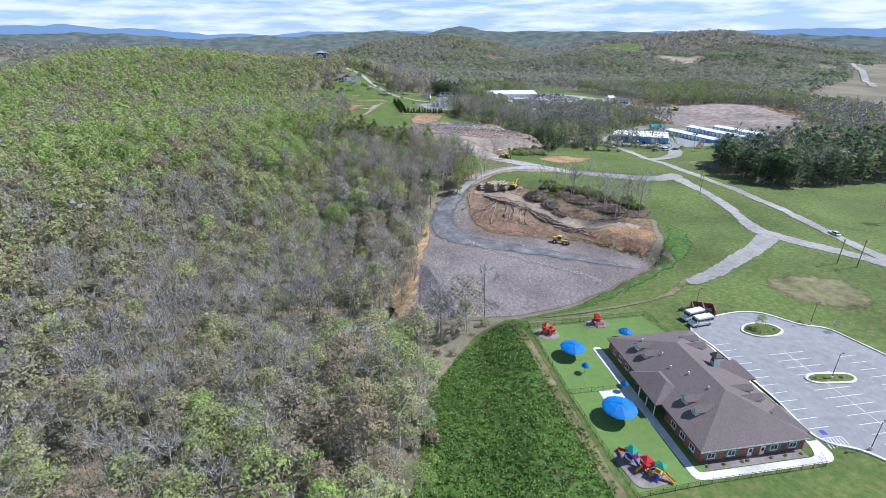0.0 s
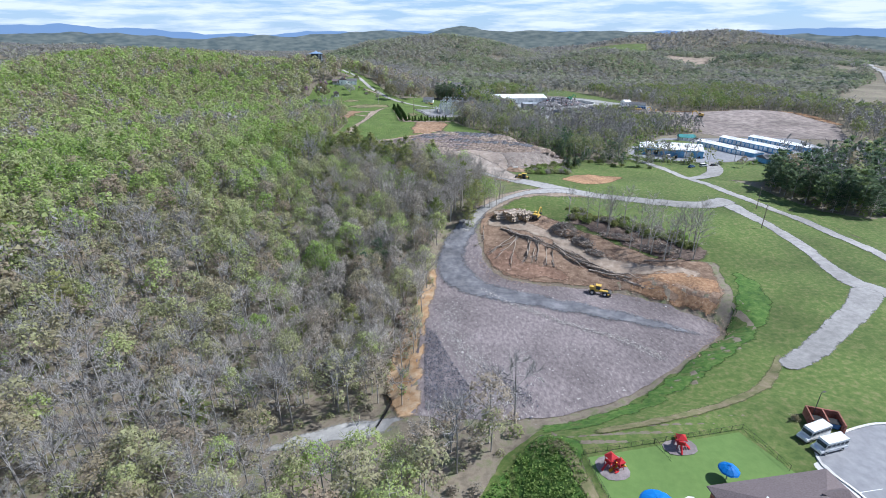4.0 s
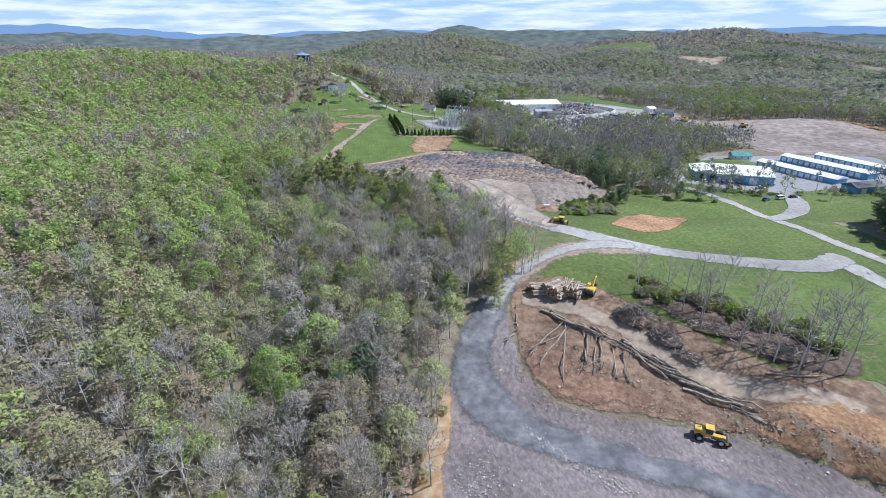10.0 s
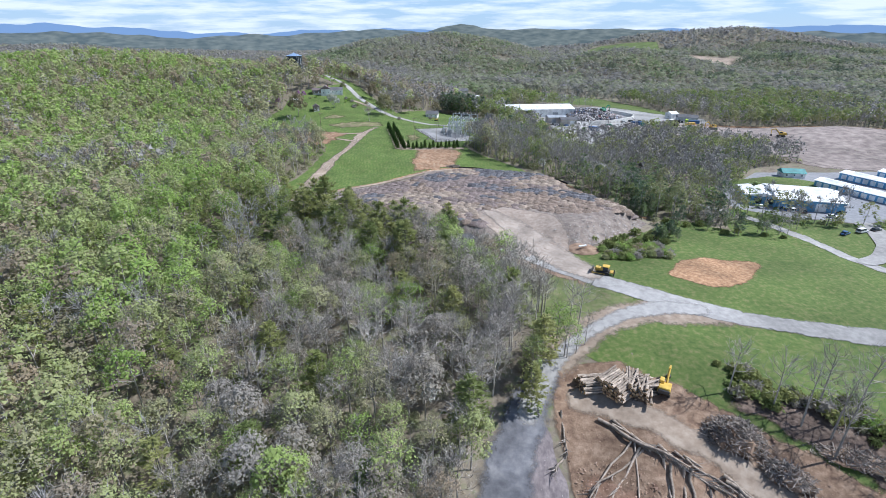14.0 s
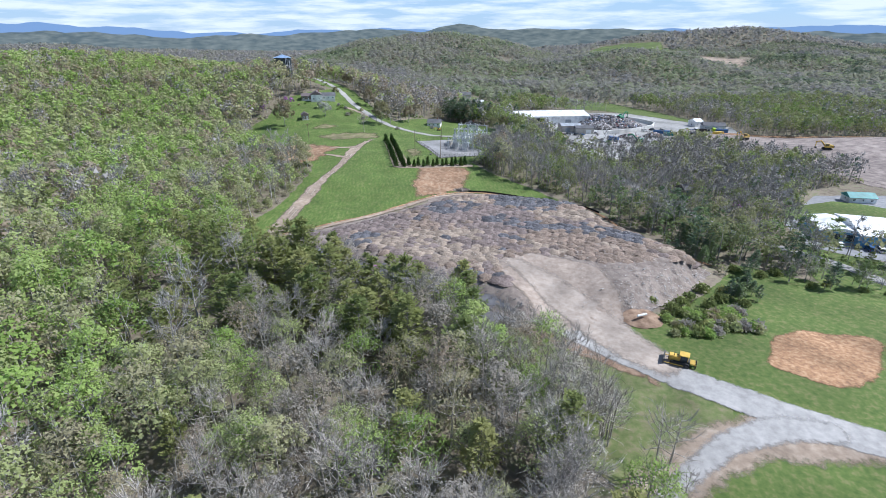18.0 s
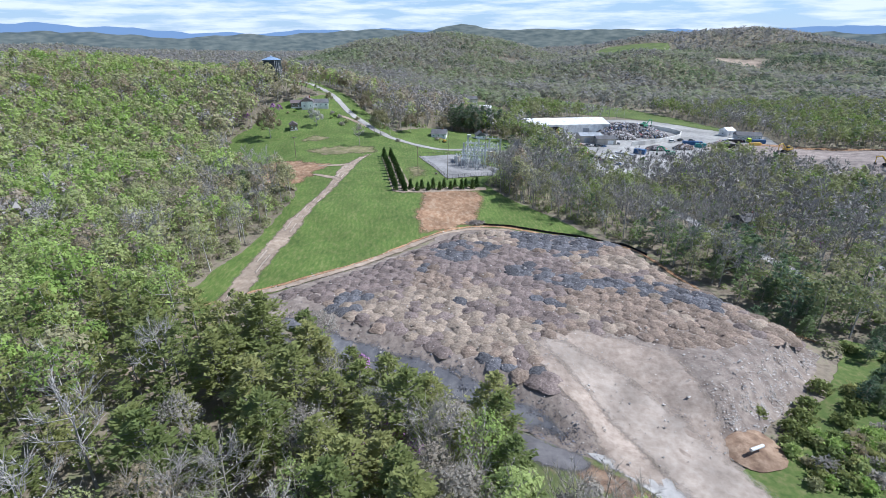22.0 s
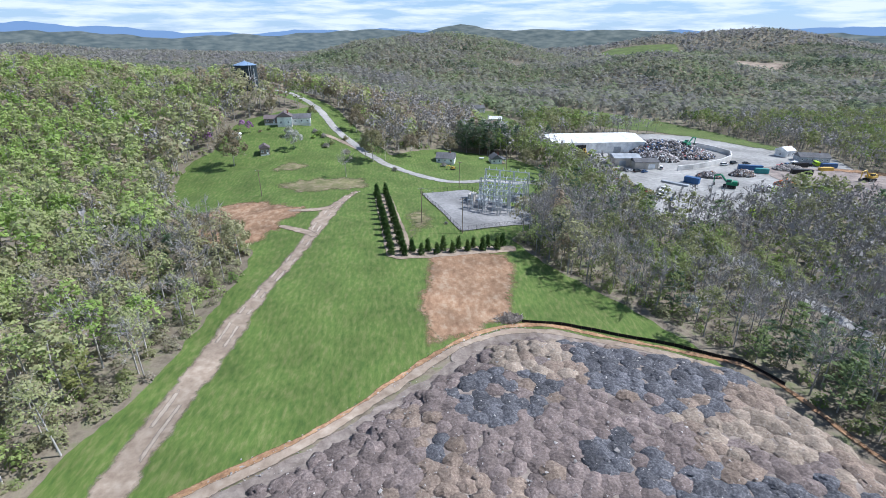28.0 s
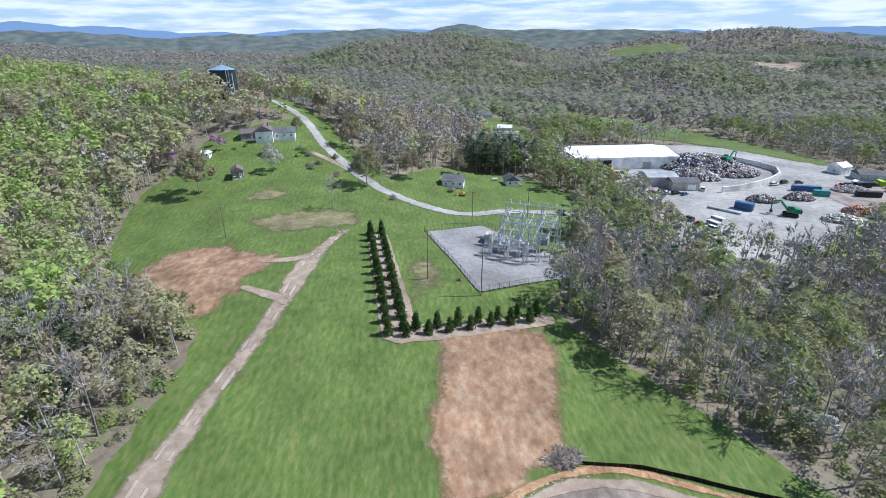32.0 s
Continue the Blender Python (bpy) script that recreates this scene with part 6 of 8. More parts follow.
def car(x, y, rz, paint, label, z=None, kind="car", group="parked cars"):
    """A car, van, pick-up or minibus: body, cabin, glass, wheels, lights and bumpers."""
    t = thing({"car": "car", "van": "van", "truck": "pickup_truck", "bus": "minibus"}[kind], label, {"truck": "pickup"}.get(kind, kind), x, y, z, rz, group)
    ln, wd, ht, low = {"car": (4.5, 1.8, 1.45, 0.85), "van": (5.0, 1.95, 1.9, 1.0), "truck": (5.5, 1.95, 1.8, 1.0), "bus": (6.6, 2.2, 2.7, 1.1)}[kind]
    side = {"car": [(-0.5, 0.3), (0.5, 0.3), (0.5, 0.62), (0.25, 0.66), (-0.5, 0.66)], "van": [(-0.5, 0.3), (0.5, 0.3), (0.5, 0.6), (0.3, 0.66), (-0.5, 0.66)], "truck": [(-0.5, 0.35), (0.5, 0.35), (0.5, 0.62), (0.2, 0.66), (-0.5, 0.66)], "bus": [(-0.5, 0.2), (0.5, 0.2), (0.5, 0.42), (0.34, 0.5), (-0.5, 0.5)]}[kind]
    bm = bmesh.new()
    a = [bm.verts.new((px * ln, -wd / 2, pz * ht * 0.9)) for px, pz in side]
    b = [bm.verts.new((px * ln, wd / 2, pz * ht * 0.9)) for px, pz in side]
    bm.faces.new(a)
    bm.faces.new(b[::-1])
    for i in range(len(a)):
        bm.faces.new((a[i], b[i], b[(i + 1) % len(a)], a[(i + 1) % len(a)]))
    bmesh.ops.bevel(bm, geom=bm.edges[:], offset=0.06, segments=1, affect="EDGES")
    body = part("body", bm, paint, t)
    z0 = side[-1][1] * ht * 0.9 - 0.02
    x0, x1 = {"car": (-0.36, 0.2), "van": (-0.49, 0.26), "truck": (-0.06, 0.2), "bus": (-0.49, 0.36)}[kind]
    low_o = [(x0 * ln, -wd * 0.47), (x1 * ln, -wd * 0.47), (x1 * ln, wd * 0.47), (x0 * ln, wd * 0.47)]
    top_o = [((x0 + 0.06) * ln, -wd * 0.4), ((x1 - 0.1) * ln, -wd * 0.4), ((x1 - 0.1) * ln, wd * 0.4), ((x0 + 0.06) * ln, wd * 0.4)]
    if kind == "bus":
        top_o = [(x0 * ln, -wd * 0.46), ((x1 - 0.06) * ln, -wd * 0.46), ((x1 - 0.06) * ln, wd * 0.46), (x0 * ln, wd * 0.46)]
    cab = part("cabin", prism(low_o, z0, ht, top=top_o), paint if kind == "bus" else GLASS, t)
    part("roof", prism([(px, py) for px, py in top_o], ht - 0.03, ht + 0.05), paint, t)
    if kind == "bus":
        for s in (-1, 1):
            for k in range(5):
                part("side_window", box((-0.46 + k * 0.16) * ln, s * wd * 0.468 - 0.02, ht * 0.62, (-0.33 + k * 0.16) * ln, s * wd * 0.468 + 0.02, ht * 0.86), GLASS, cab)
        part("windscreen", box((x1 - 0.045) * ln, -wd * 0.4, ht * 0.6, (x1 + 0.0) * ln, wd * 0.4, ht * 0.85), GLASS, cab)
    r = 0.36 if kind != "bus" else 0.42
    for px in (-0.31, 0.31):
        for s in (-1, 1):
            wheel(t, px * ln, s * (wd / 2 - 0.1), r)
    for s in (-1, 1):
        part("headlight", box(ln * 0.495, s * wd * 0.36 - 0.15, ht * 0.42, ln * 0.507, s * wd * 0.36 + 0.15, ht * 0.5), OFFWHITE, body)
        part("tail_light", box(-ln * 0.507, s * wd * 0.4 - 0.1, ht * 0.42, -ln * 0.495, s * wd * 0.4 + 0.1, ht * 0.54), RED, body)
    part("bumper", box(ln * 0.48, -wd * 0.47, 0.25, ln * 0.52, wd * 0.47, 0.48, bevel=0.03), DARKSTEEL, t)
    return t


car(71.2, 115.6, 195, WHITE, "white minibus parked at the lot's end", -1.85, "bus", "minibuses")
car(70.4, 118.8, 200, WHITE, "white minibus parked beside another", -1.85, "bus", "minibuses")
car(92.0, 73.0, 100, NAVY, "dark blue car parked in a stall", -1.85)

bins = thing("bin_enclosure", "brick rubbish enclosure open at the front", "enclosure", 75.0, 122.2, -1.95, -18)
for a in ((-3, 2.2, 3, 2.5), (-3, -2, -2.7, 2.2), (2.7, -2, 3, 2.2), (-0.15, -1.6, 0.15, 2.2)):
    part("wall", box(a[0], a[1], 0, a[2], a[3], 2.2), BRICK, bins, "red brick wall")
for k in (-1.4, 1.4):
    d = thing("dumpster", "dark steel rubbish dumpster with sloping lid", "dumpster", 75.0 + k * 0.95, 122.0 - k * 0.31, -1.9, -18, "dumpsters")
    part("body", prism([(-0.9, -0.8), (0.9, -0.8), (0.9, 0.8), (-0.9, 0.8)], 0.1, 1.3, top=[(-1, -0.9), (1, -0.9), (1, 0.9), (-1, 0.9)]), NAVY, d)
    part("lid", box(-1, -0.9, 1.3, 1, 0.9, 1.4, bevel=0.03), RUBBER, d)


drape("mulch_bed", [S(1.0, -1.4), S(W - 1.0, -1.4), S(W - 1.0, 0.5), S(1.0, 0.5)], MULCH, 0.14, label="mulch bed along the school's front", rough=0, corner=0, category="ground", step=1.0)


# ---- machines ----
def crawler(parent, x0, x1, y, h=0.95, w=0.55):
    """A track: rounded belt with rollers as its own part."""
    r = h / 2
    bm = bmesh.new()
    pts = [(x0 + r + r * math.cos(a), r + r * math.sin(a)) for a in [math.pi / 2 + math.pi * k / 6 for k in range(7)]]
    pts += [(x1 - r + r * math.cos(a), r + r * math.sin(a)) for a in [-math.pi / 2 + math.pi * k / 6 for k in range(7)]]
    a = [bm.verts.new((px, y - w / 2, pz)) for px, pz in pts]
    b = [bm.verts.new((px, y + w / 2, pz)) for px, pz in pts]
    bm.faces.new(a)
    bm.faces.new(b[::-1])
    for i in range(len(a)):
        bm.faces.new((a[i], b[i], b[(i + 1) % len(a)], a[(i + 1) % len(a)]))
    t = part("crawler_track", bm, RUBBER, parent, "dark steel crawler track")
    for k in range(5):
        q = x0 + r + (x1 - x0 - 2 * r) * k / 4
        part("roller", rod((q, y - w / 2 - 0.04, r * 0.8), (q, y + w / 2 + 0.04, r * 0.8), r * 0.55, seg=10), DARKSTEEL, t)


def excavator(x, y, rz, paint, label, s=1.0, z=None):
    """Tracks, turntable, house, cab, engine deck, boom, stick and bucket."""
    t = thing("excavator", label, "excavator", x, y, z, rz, "excavators", s)
    for k in (-1.05, 1.05):
        crawler(t, -2.0, 2.0, k)
    part("turntable", rod((0, 0, 0.8), (0, 0, 1.15), 0.75, seg=14), DARKSTEEL, t)
    house = part("house", box(-2.2, -1.3, 1.15, 1.2, 1.3, 2.0, bevel=0.1), paint, t)
    part("engine_cover", box(-2.1, -1.2, 2.0, -0.6, 1.2, 2.5, bevel=0.12), paint, house)
    part("counterweight", box(-2.6, -1.2, 1.15, -2.15, 1.2, 2.2, bevel=0.15), DARKSTEEL, house)
    cab = part("cab", box(-0.3, 0.35, 2.0, 1.2, 1.28, 3.1, bevel=0.08), paint, t)
    part("cab_window", box(-0.1, 0.32, 2.25, 1.23, 1.31, 2.9), GLASS, cab)
    bm = rod((1.0, -0.2, 1.9), (3.2, -0.2, 4.2), 0.3, 0.28, 6)
    rod((3.2, -0.2, 4.2), (5.2, -0.2, 3.7), 0.28, 0.2, 6, bm)
    part("boom", bm, paint, t)
    part("boom_cylinder", rod((1.2, -0.2, 1.6), (3.0, -0.2, 3.5), 0.09), GALV, t)
    part("stick", rod((5.2, -0.2, 3.9), (5.0, -0.2, 1.3), 0.2, 0.15, 6), paint, t)
    part("bucket", prism([(4.4, -0.7), (5.3, -0.7), (5.3, 0.3), (4.4, 0.3)], 0.4, 1.3, top=[(4.7, -0.7), (5.3, -0.7), (5.3, 0.3), (4.7, 0.3)]), DARKSTEEL, t)
    return t


excavator(35.6, 236.6, 60, YELLOW, "yellow excavator parked by the log stacks", 0.95)

# bulldozer beside the drive
dz = thing("bulldozer", "yellow bulldozer with ripper parked on the verge", "bulldozer", 36.6, 284.4, None, 152)
for k in (-1.15, 1.15):
    crawler(dz, -2.0, 1.9, k, 1.15, 0.6)
hood = part("hood", box(0.0, -0.75, 0.8, 2.2, 0.75, 2.0, bevel=0.1), YELLOW, dz)
part("grille", box(2.2, -0.6, 0.9, 2.26, 0.6, 1.85), DARKSTEEL, hood)
part("chassis", box(-2.0, -0.8, 0.6, 0.1, 0.8, 1.45, bevel=0.08), DARKSTEEL, dz)
cab = part("cab", box(-1.5, -0.8, 1.45, 0.0, 0.8, 2.55, bevel=0.06), GLASS, dz)
part("cab_roof", box(-1.75, -1.0, 2.55, 0.25, 1.0, 2.72, bevel=0.05), YELLOW, cab)
for px in (-1.5, 0.0):
    for py in (-0.8, 0.8):
        part("cab_post", rod((px, py, 1.4), (px, py, 2.6), 0.07, seg=5), YELLOW, cab)
part("exhaust", rod((1.2, 0.3, 2.0), (1.2, 0.3, 2.9), 0.07), DARKSTEEL, dz)
blade = part("blade", prism([(2.9, -1.9), (3.15, -1.9), (3.15, 1.9), (2.9, 1.9)], 0.1, 1.4, top=[(3.0, -1.9), (3.25, -1.9), (3.25, 1.9), (3.0, 1.9)]), DARKSTEEL, dz)
for k in (-1.55, 1.55):
    part("push_arm", rod((-0.8, k, 0.6), (2.95, k, 0.55), 0.12, seg=6), YELLOW, blade)
rip = part("ripper", box(-3.2, -0.9, 0.9, -2.0, 0.9, 1.25, bevel=0.05), YELLOW, dz)
for k in (-0.6, 0, 0.6):
    part("shank", box(-3.3, k - 0.08, 0.05, -3.05, k + 0.08, 1.5), DARKSTEEL, rip)

# wheeled grader on the pit floor
gr = thing("wheel_loader", "yellow four-wheeled earthmoving tractor on the shale", "tractor", 49.5, 190.6, None, -22)
part("rear_frame", box(-3.0, -0.9, 1.0, -0.2, 0.9, 1.9, bevel=0.1), YELLOW, gr)
hd = part("hood", box(-3.2, -0.75, 1.9, -1.0, 0.75, 2.6, bevel=0.12), YELLOW, gr)
part("exhaust", rod((-2.0, 0.3, 2.6), (-2.0, 0.3, 3.4), 0.07), DARKSTEEL, hd)
part("front_frame", box(-0.2, -0.5, 1.0, 3.0, 0.5, 1.6, bevel=0.1), YELLOW, gr)
cab = part("cab", box(-1.0, -0.75, 1.9, 0.4, 0.75, 3.2, bevel=0.06), GLASS, gr)
part("cab_roof", box(-1.2, -0.9, 3.2, 0.6, 0.9, 3.35, bevel=0.05), YELLOW, cab)
for px in (-2.1, 2.1):
    for s in (-1, 1):
        wheel(gr, px, s * 1.25, 0.85, 0.6)
part("roller_drum", rod((3.4, -1.2, 0.75), (3.4, 1.2, 0.75), 0.75, seg=16), DARKSTEEL, gr)
part("front_yoke", box(2.6, -1.4, 0.7, 3.5, -1.22, 1.2), YELLOW, gr)
part("front_yoke", box(2.6, 1.22, 0.7, 3.5, 1.4, 1.2), YELLOW, gr)


# ---- felled timber ----
def log_mesh(seed, ln, r, bend=0.03):
    q = np.random.RandomState(seed)
    n, seg = 5, 7
    v, f = [], []
    off = q.normal(0, bend, (n + 1, 2)) * ln * 0.3
    off[0] = off[-1] = 0
    for i in range(n + 1):
        rad = r * (1 - 0.35 * i / n) * q.uniform(0.92, 1.08)
        for j in range(seg):
            a = 6.2832 * j / seg
            v.append((ln * (i / n - 0.5), off[i, 0] + rad * math.cos(a), off[i, 1] + rad * math.sin(a)))
    for i in range(n):
        for j in range(seg):
            a, b = i * seg + j, i * seg + (j + 1) % seg
            f += [(a, b, b + seg), (a, b + seg, a + seg)]
    body = len(f)
    for base in (0, n * seg):
        f += [(base, base + j, base + j + 1) for j in range(1, seg - 1)]
    me = mesh_from("log", v, f, LOG_BARK, False)
    me.materials.append(CUT_WOOD)
    idx2 = np.zeros(len(f), np.int32)
    idx2[body:] = 1
    me.polygons.foreach_set("material_index", idx2)
    return me


short_logs = [log_mesh(s, 5.0 + 0.3 * s, 0.24 + 0.02 * s) for s in range(6)]
long_logs = [log_mesh(s + 10, 13 + s, 0.26, 0.06) for s in range(6)]
lr = random.Random(9)


def log_stack(x, y, rz, cols, rows, label, jumble=0.0):
    """Stacked logs, each its own piece."""
    t = thing("log_stack", label, "logs", x, y, None, rz, "log stacks")
    for i in range(rows):
        for j in range(cols - i):
            ob = new("log", short_logs[lr.randrange(6)])
            ob.parent = t
            ob.matrix_basis = pose(lr.uniform(-0.3, 0.3) * (1 + 3 * jumble), (j - (cols - i) / 2) * 0.52 + lr.uniform(-0.05, 0.05), 0.25 + i * 0.44, 0 + lr.uniform(0, 360), lr.uniform(-9, 9) * jumble, lr.uniform(-2, 2) + lr.uniform(-70, 70) * jumble) 


log_stack(21.4, 239.6, 8, 10, 5, "low stack of brown sawn logs")
log_stack(25.6, 238.6, 38, 16, 7, "neat stack of long brown logs")
log_stack(30.2, 238.2, 40, 15, 6, "tumbled heap of cut logs with pale ends", 0.55)


def lying_tree(x, y, x2, y2, label, scale=1.0):
    """A felled trunk lying along the ground with stripped branches."""
    t = tagged(new("felled_tree"), label, "log", "felled trees")
    a, b = Vector((x, y, gz(x, y) + 0.55)), Vector((x2, y2, gz(x2, y2) + 0.5))
    t.matrix_basis = Matrix.Translation((a + b) / 2) @ (b - a).to_track_quat("X", "Z").to_matrix().to_4x4()
    k = lr.randrange(6)
    ob = new("trunk", long_logs[k])
    ob.parent = t
    ob.scale = ((b - a).length / (13 + k), scale, scale)
    bm = bmesh.new()
    ln = (b - a).length
    for _ in range(9):
        px = ln * lr.uniform(0.05, 0.5)
        d = Vector((lr.uniform(0.4, 1.6), lr.uniform(-1.2, 1.2), lr.uniform(-0.1, 0.8)))
        rod((px, 0, 0), Vector((px, 0, 0)) + d * lr.uniform(0.8, 1.8), 0.09, 0.03, 4, bm)
    tagged(part("branches", bm, STICKS, t), kind="stuff")


for k in range(26):
    q = k / 25
    x, y = 26 + 36 * q + lr.uniform(-1.2, 1.2), 227 - 33 * q + 5.0 * q * (1 - q) + lr.uniform(-1.0, 1.0)
    a = math.atan2(-33, 36) + lr.uniform(-0.16, 0.16)
    ln = lr.uniform(5, 9)
    lying_tree(x - math.cos(a) * ln, y - math.sin(a) * ln, x + math.cos(a) * ln, y + math.sin(a) * ln, "long felled grey trunk in a row on the bank", lr.uniform(0.8, 1.5))
for x, y, x2, y2 in ((26.2, 227, 21.8, 208), (25.5, 226, 13.8, 215), (26.5, 224.5, 16.5, 213), (27, 224, 15, 217), (31, 221, 26.8, 210), (33, 220, 29.5, 209), (34, 219.5, 31.5, 210), (30, 222, 28.5, 212), (36, 216, 35, 207.5), (38, 214, 37.5, 206), (13.4, 233.5, 12.7, 224), (12.7, 224.5, 9.2, 221)):
    lying_tree(x, y, x2, y2, "felled grey trunk lying down the dirt bank", lr.uniform(0.8, 1.3))
for x, y, x2, y2 in ((-13, 210, -17.5, 200), (-15, 203, -19, 192), (-16, 197, -20, 184), (-17, 190, -22, 176), (-18, 184, -19, 172), (-15, 206, -21, 197), (-19, 178, -23, 166), (66, 216, 76, 212), (70, 206, 80, 203)):
    lying_tree(x, y, x2, y2, "pale felled trunk at the wood's edge", lr.uniform(0.7, 1.2))


def brush_heap(x, y, rx, ry, h, n, label, rz=0):
    """A heap of broken branches and root wood over a core of earth."""
    t = thing("brush_heap", label, "brush", x, y, None, rz, "brush heaps")
    q = np.random.RandomState(n)
    bm = bmesh.new()
    bmesh.ops.create_icosphere(bm, subdivisions=3, radius=1.0)
    for v in bm.verts:
        k = 0.9 + 0.35 * noise.noise(v.co * 2.3)
        v.co = Vector((v.co.x * rx * k, v.co.y * ry * k, max(-0.4, v.co.z * h * k * 0.8)))
    part("earth_core", bm, DIRT, t)
    pieces = []
    for _ in range(n):
        a, s = q.uniform(0, 6.28), math.sqrt(q.uniform(0, 1))
        c = np.array([math.cos(a) * s * rx, math.sin(a) * s * ry, h * (1 - s * s) * q.uniform(0.7, 1.08) + 0.1])
        d = q.normal(0, 1, 3) * np.array([1, 1, 0.45])
        d /= np.linalg.norm(d)
        ln = q.uniform(0.8, 2.6)
        r = q.uniform(0.03, 0.13)
        pieces.append(stick(c - d * ln / 2, c + d * ln / 2, r, r * 0.5))
    v, f = gather(pieces)
    ob = new("branches", mesh_from("branches", v, f, STICKS))
    ob.parent = t
    tagged(ob, kind="stuff")


brush_heap(44.5, 225.0, 5.6, 4.4, 3.8, 900, "tall heap of grey-brown broken branches and roots", -30)
brush_heap(50.0, 218.0, 5.0, 3.0, 1.8, 480, "lower heap of branches and split wood", -40)
brush_heap(53.5, 212.0, 4.0, 2.0, 1.2, 260, "scattered brush and split wood", -40)
brush_heap(78.0, 211.0, 7.0, 3.5, 1.0, 420, "dark tangle of slash under the bare trees", -15)
brush_heap(64.0, 220.0, 8.0, 3.0, 0.9, 420, "dark tangle of slash and saplings", -25)
brush_heap(-5.2, 412.3, 3.8, 2.2, 0.25, 420, "low dark reddish spread of brush at the field's edge", 10)
brush_heap(-17.5, 188.0, 3.0, 12.0, 1.0, 420, "slash pushed against the wood's edge", 12)


# ---- loose rock ----
def rocks(name, places, sizes, material, label, parent=None, lift=0.0, height=None):
    """Many small broken stones as one mesh."""
    q = np.random.RandomState(len(places))
    base = np.array([(1, 0, 0), (-1, 0, 0), (0, 1, 0), (0, -1, 0), (0, 0, 1), (0, 0, -1)], float)
    tri = np.array([(0, 2, 4), (2, 1, 4), (1, 3, 4), (3, 0, 4)])
    n = len(places)
    v = base[None] * q.uniform(0.5, 1.2, (n, 6, 1)) + q.normal(0, 0.22, (n, 6, 3))
    v = v * np.asarray(sizes)[:, None, None] * np.array([1, 1, 0.6])
    z = ground_at(places[:, 0], places[:, 1]) + lift
    if height is not None:
        z = z + height(places[:, 0], places[:, 1])
    v = v + np.column_stack([places, z])[:, None]
    f = (tri[None] + (np.arange(n) * 6)[:, None, None]).reshape(-1, 3)
    ob = new(name, mesh_from(name, v.reshape(-1, 3), f, material))
    if parent:
        ob.parent = parent
        return tagged(ob, label, kind="stuff")
    return tagged(ob, label, "rocks", kind="stuff")


def along(line, n, width, q):
    p = np.array(line, float)
    seg = q.randint(0, len(p) - 1, n)
    k = q.uniform(0, 1, n)[:, None]
    return p[seg] + (p[seg + 1] - p[seg]) * k + q.normal(0, width, (n, 2))


def within(poly, n, q):
    p = np.array(poly)
    c = q.uniform(p.min(0), p.max(0), (n * 3, 2))
    return c[sdf(poly, c[:, 0], c[:, 1]) > 0.5][:n]


qr = np.random.RandomState(77)
pl = within([(12, 222), (14, 206), (24, 200), (36, 197), (48, 194), (62, 187), (74, 179), (82, 176), (84, 184), (64, 196), (48, 206), (34, 214), (22, 224)], 4200, qr)
rocks("bank_rubble", pl, qr.gamma(1.5, 0.05, len(pl)) + 0.05, EARTH_ROCK, "reddish stones and clods on the cut bank", lift=0.3)
pl = along([(10, 194), (18, 185), (26, 178), (37, 170), (48, 164), (57, 154)], 2400, 0.8, qr)
rocks("rock_berm", pl, qr.gamma(1.6, 0.045, len(pl)) + 0.06, ROCK, "low berm of broken grey stone across the pit", lift=0.3)
pl = along([(0, 183), (-2, 172), (2, 160), (6, 150), (10, 142), (14, 135)], 3600, 2.6, qr)
rocks("rock_spill", pl, qr.gamma(1.6, 0.045, len(pl)) + 0.06, ROCK, "spill of broken stone and shale", lift=0.35)
pl = within([(-9, 172), (-5, 168), (-1, 155), (4, 143), (4, 134), (-8, 134), (-9, 150)], 5200, qr)
rocks("dark_rock_bed", pl, qr.gamma(1.6, 0.045, len(pl)) + 0.06, DARK_ROCK, "bed of dark blue-grey slate rubble", lift=0.25)
pl = along([(8, 150), (12, 146), (14, 140), (18, 137)], 900, 1.6, qr)
rocks("dark_rock_bed", pl, qr.gamma(1.6, 0.045, len(pl)) + 0.06, DARK_ROCK, "dark slate rubble in the pit", lift=0.3)
pl = along([(11, 214), (14, 204), (22, 199.5), (34, 197), (48, 194), (62, 188), (74, 179), (81, 170), (78, 164), (60, 152)], 2600, 1.4, qr)
rocks("bank_stones", pl, qr.gamma(1.6, 0.035, len(pl)) + 0.05, EARTH_ROCK, "stones and clods along the cut bank", lift=0.3)
pl = within(UPLAND, 2600, qr)
rocks("clods", pl, qr.gamma(1.6, 0.03, len(pl)) + 0.04, EARTH_ROCK, "pale stones and clods scattered over bare dirt", lift=0.2)
pl = within(PIT, 3200, qr)
rocks("gravel_scatter", pl, qr.gamma(1.5, 0.05, len(pl)) + 0.04, ROCK, "loose stones on the shale floor", lift=0.15)
pl = along([(70, 334), (62, 327), (52, 319), (42, 311), (33, 304)], 6000, 3.4, qr)
pl = pl[sdf(PILE, pl[:, 0], pl[:, 1]) > 0.2]
rocks("rock_face", pl, qr.gamma(1.6, 0.045, len(pl)) + 0.06, ROCK, "rocky grey face of the fill", lift=0.25, height=fill_height)
pl = along([(6, 303), (-4, 311), (-14, 319), (-24, 323), (-34, 328), (-46, 336), (-58, 344)], 5200, 2.2, qr)
pl = pl[sdf(PILE, pl[:, 0], pl[:, 1]) > 0.2]
rocks("slate_face", pl, qr.gamma(1.6, 0.045, len(pl)) + 0.06, DARK_ROCK, "dark slate rubble on the fill's edge", lift=0.25, height=fill_height)
pl = within([(9, 301), (27, 300), (36, 308), (60, 325), (50, 330), (30, 332), (6, 336), (-3, 328)], 700, qr)
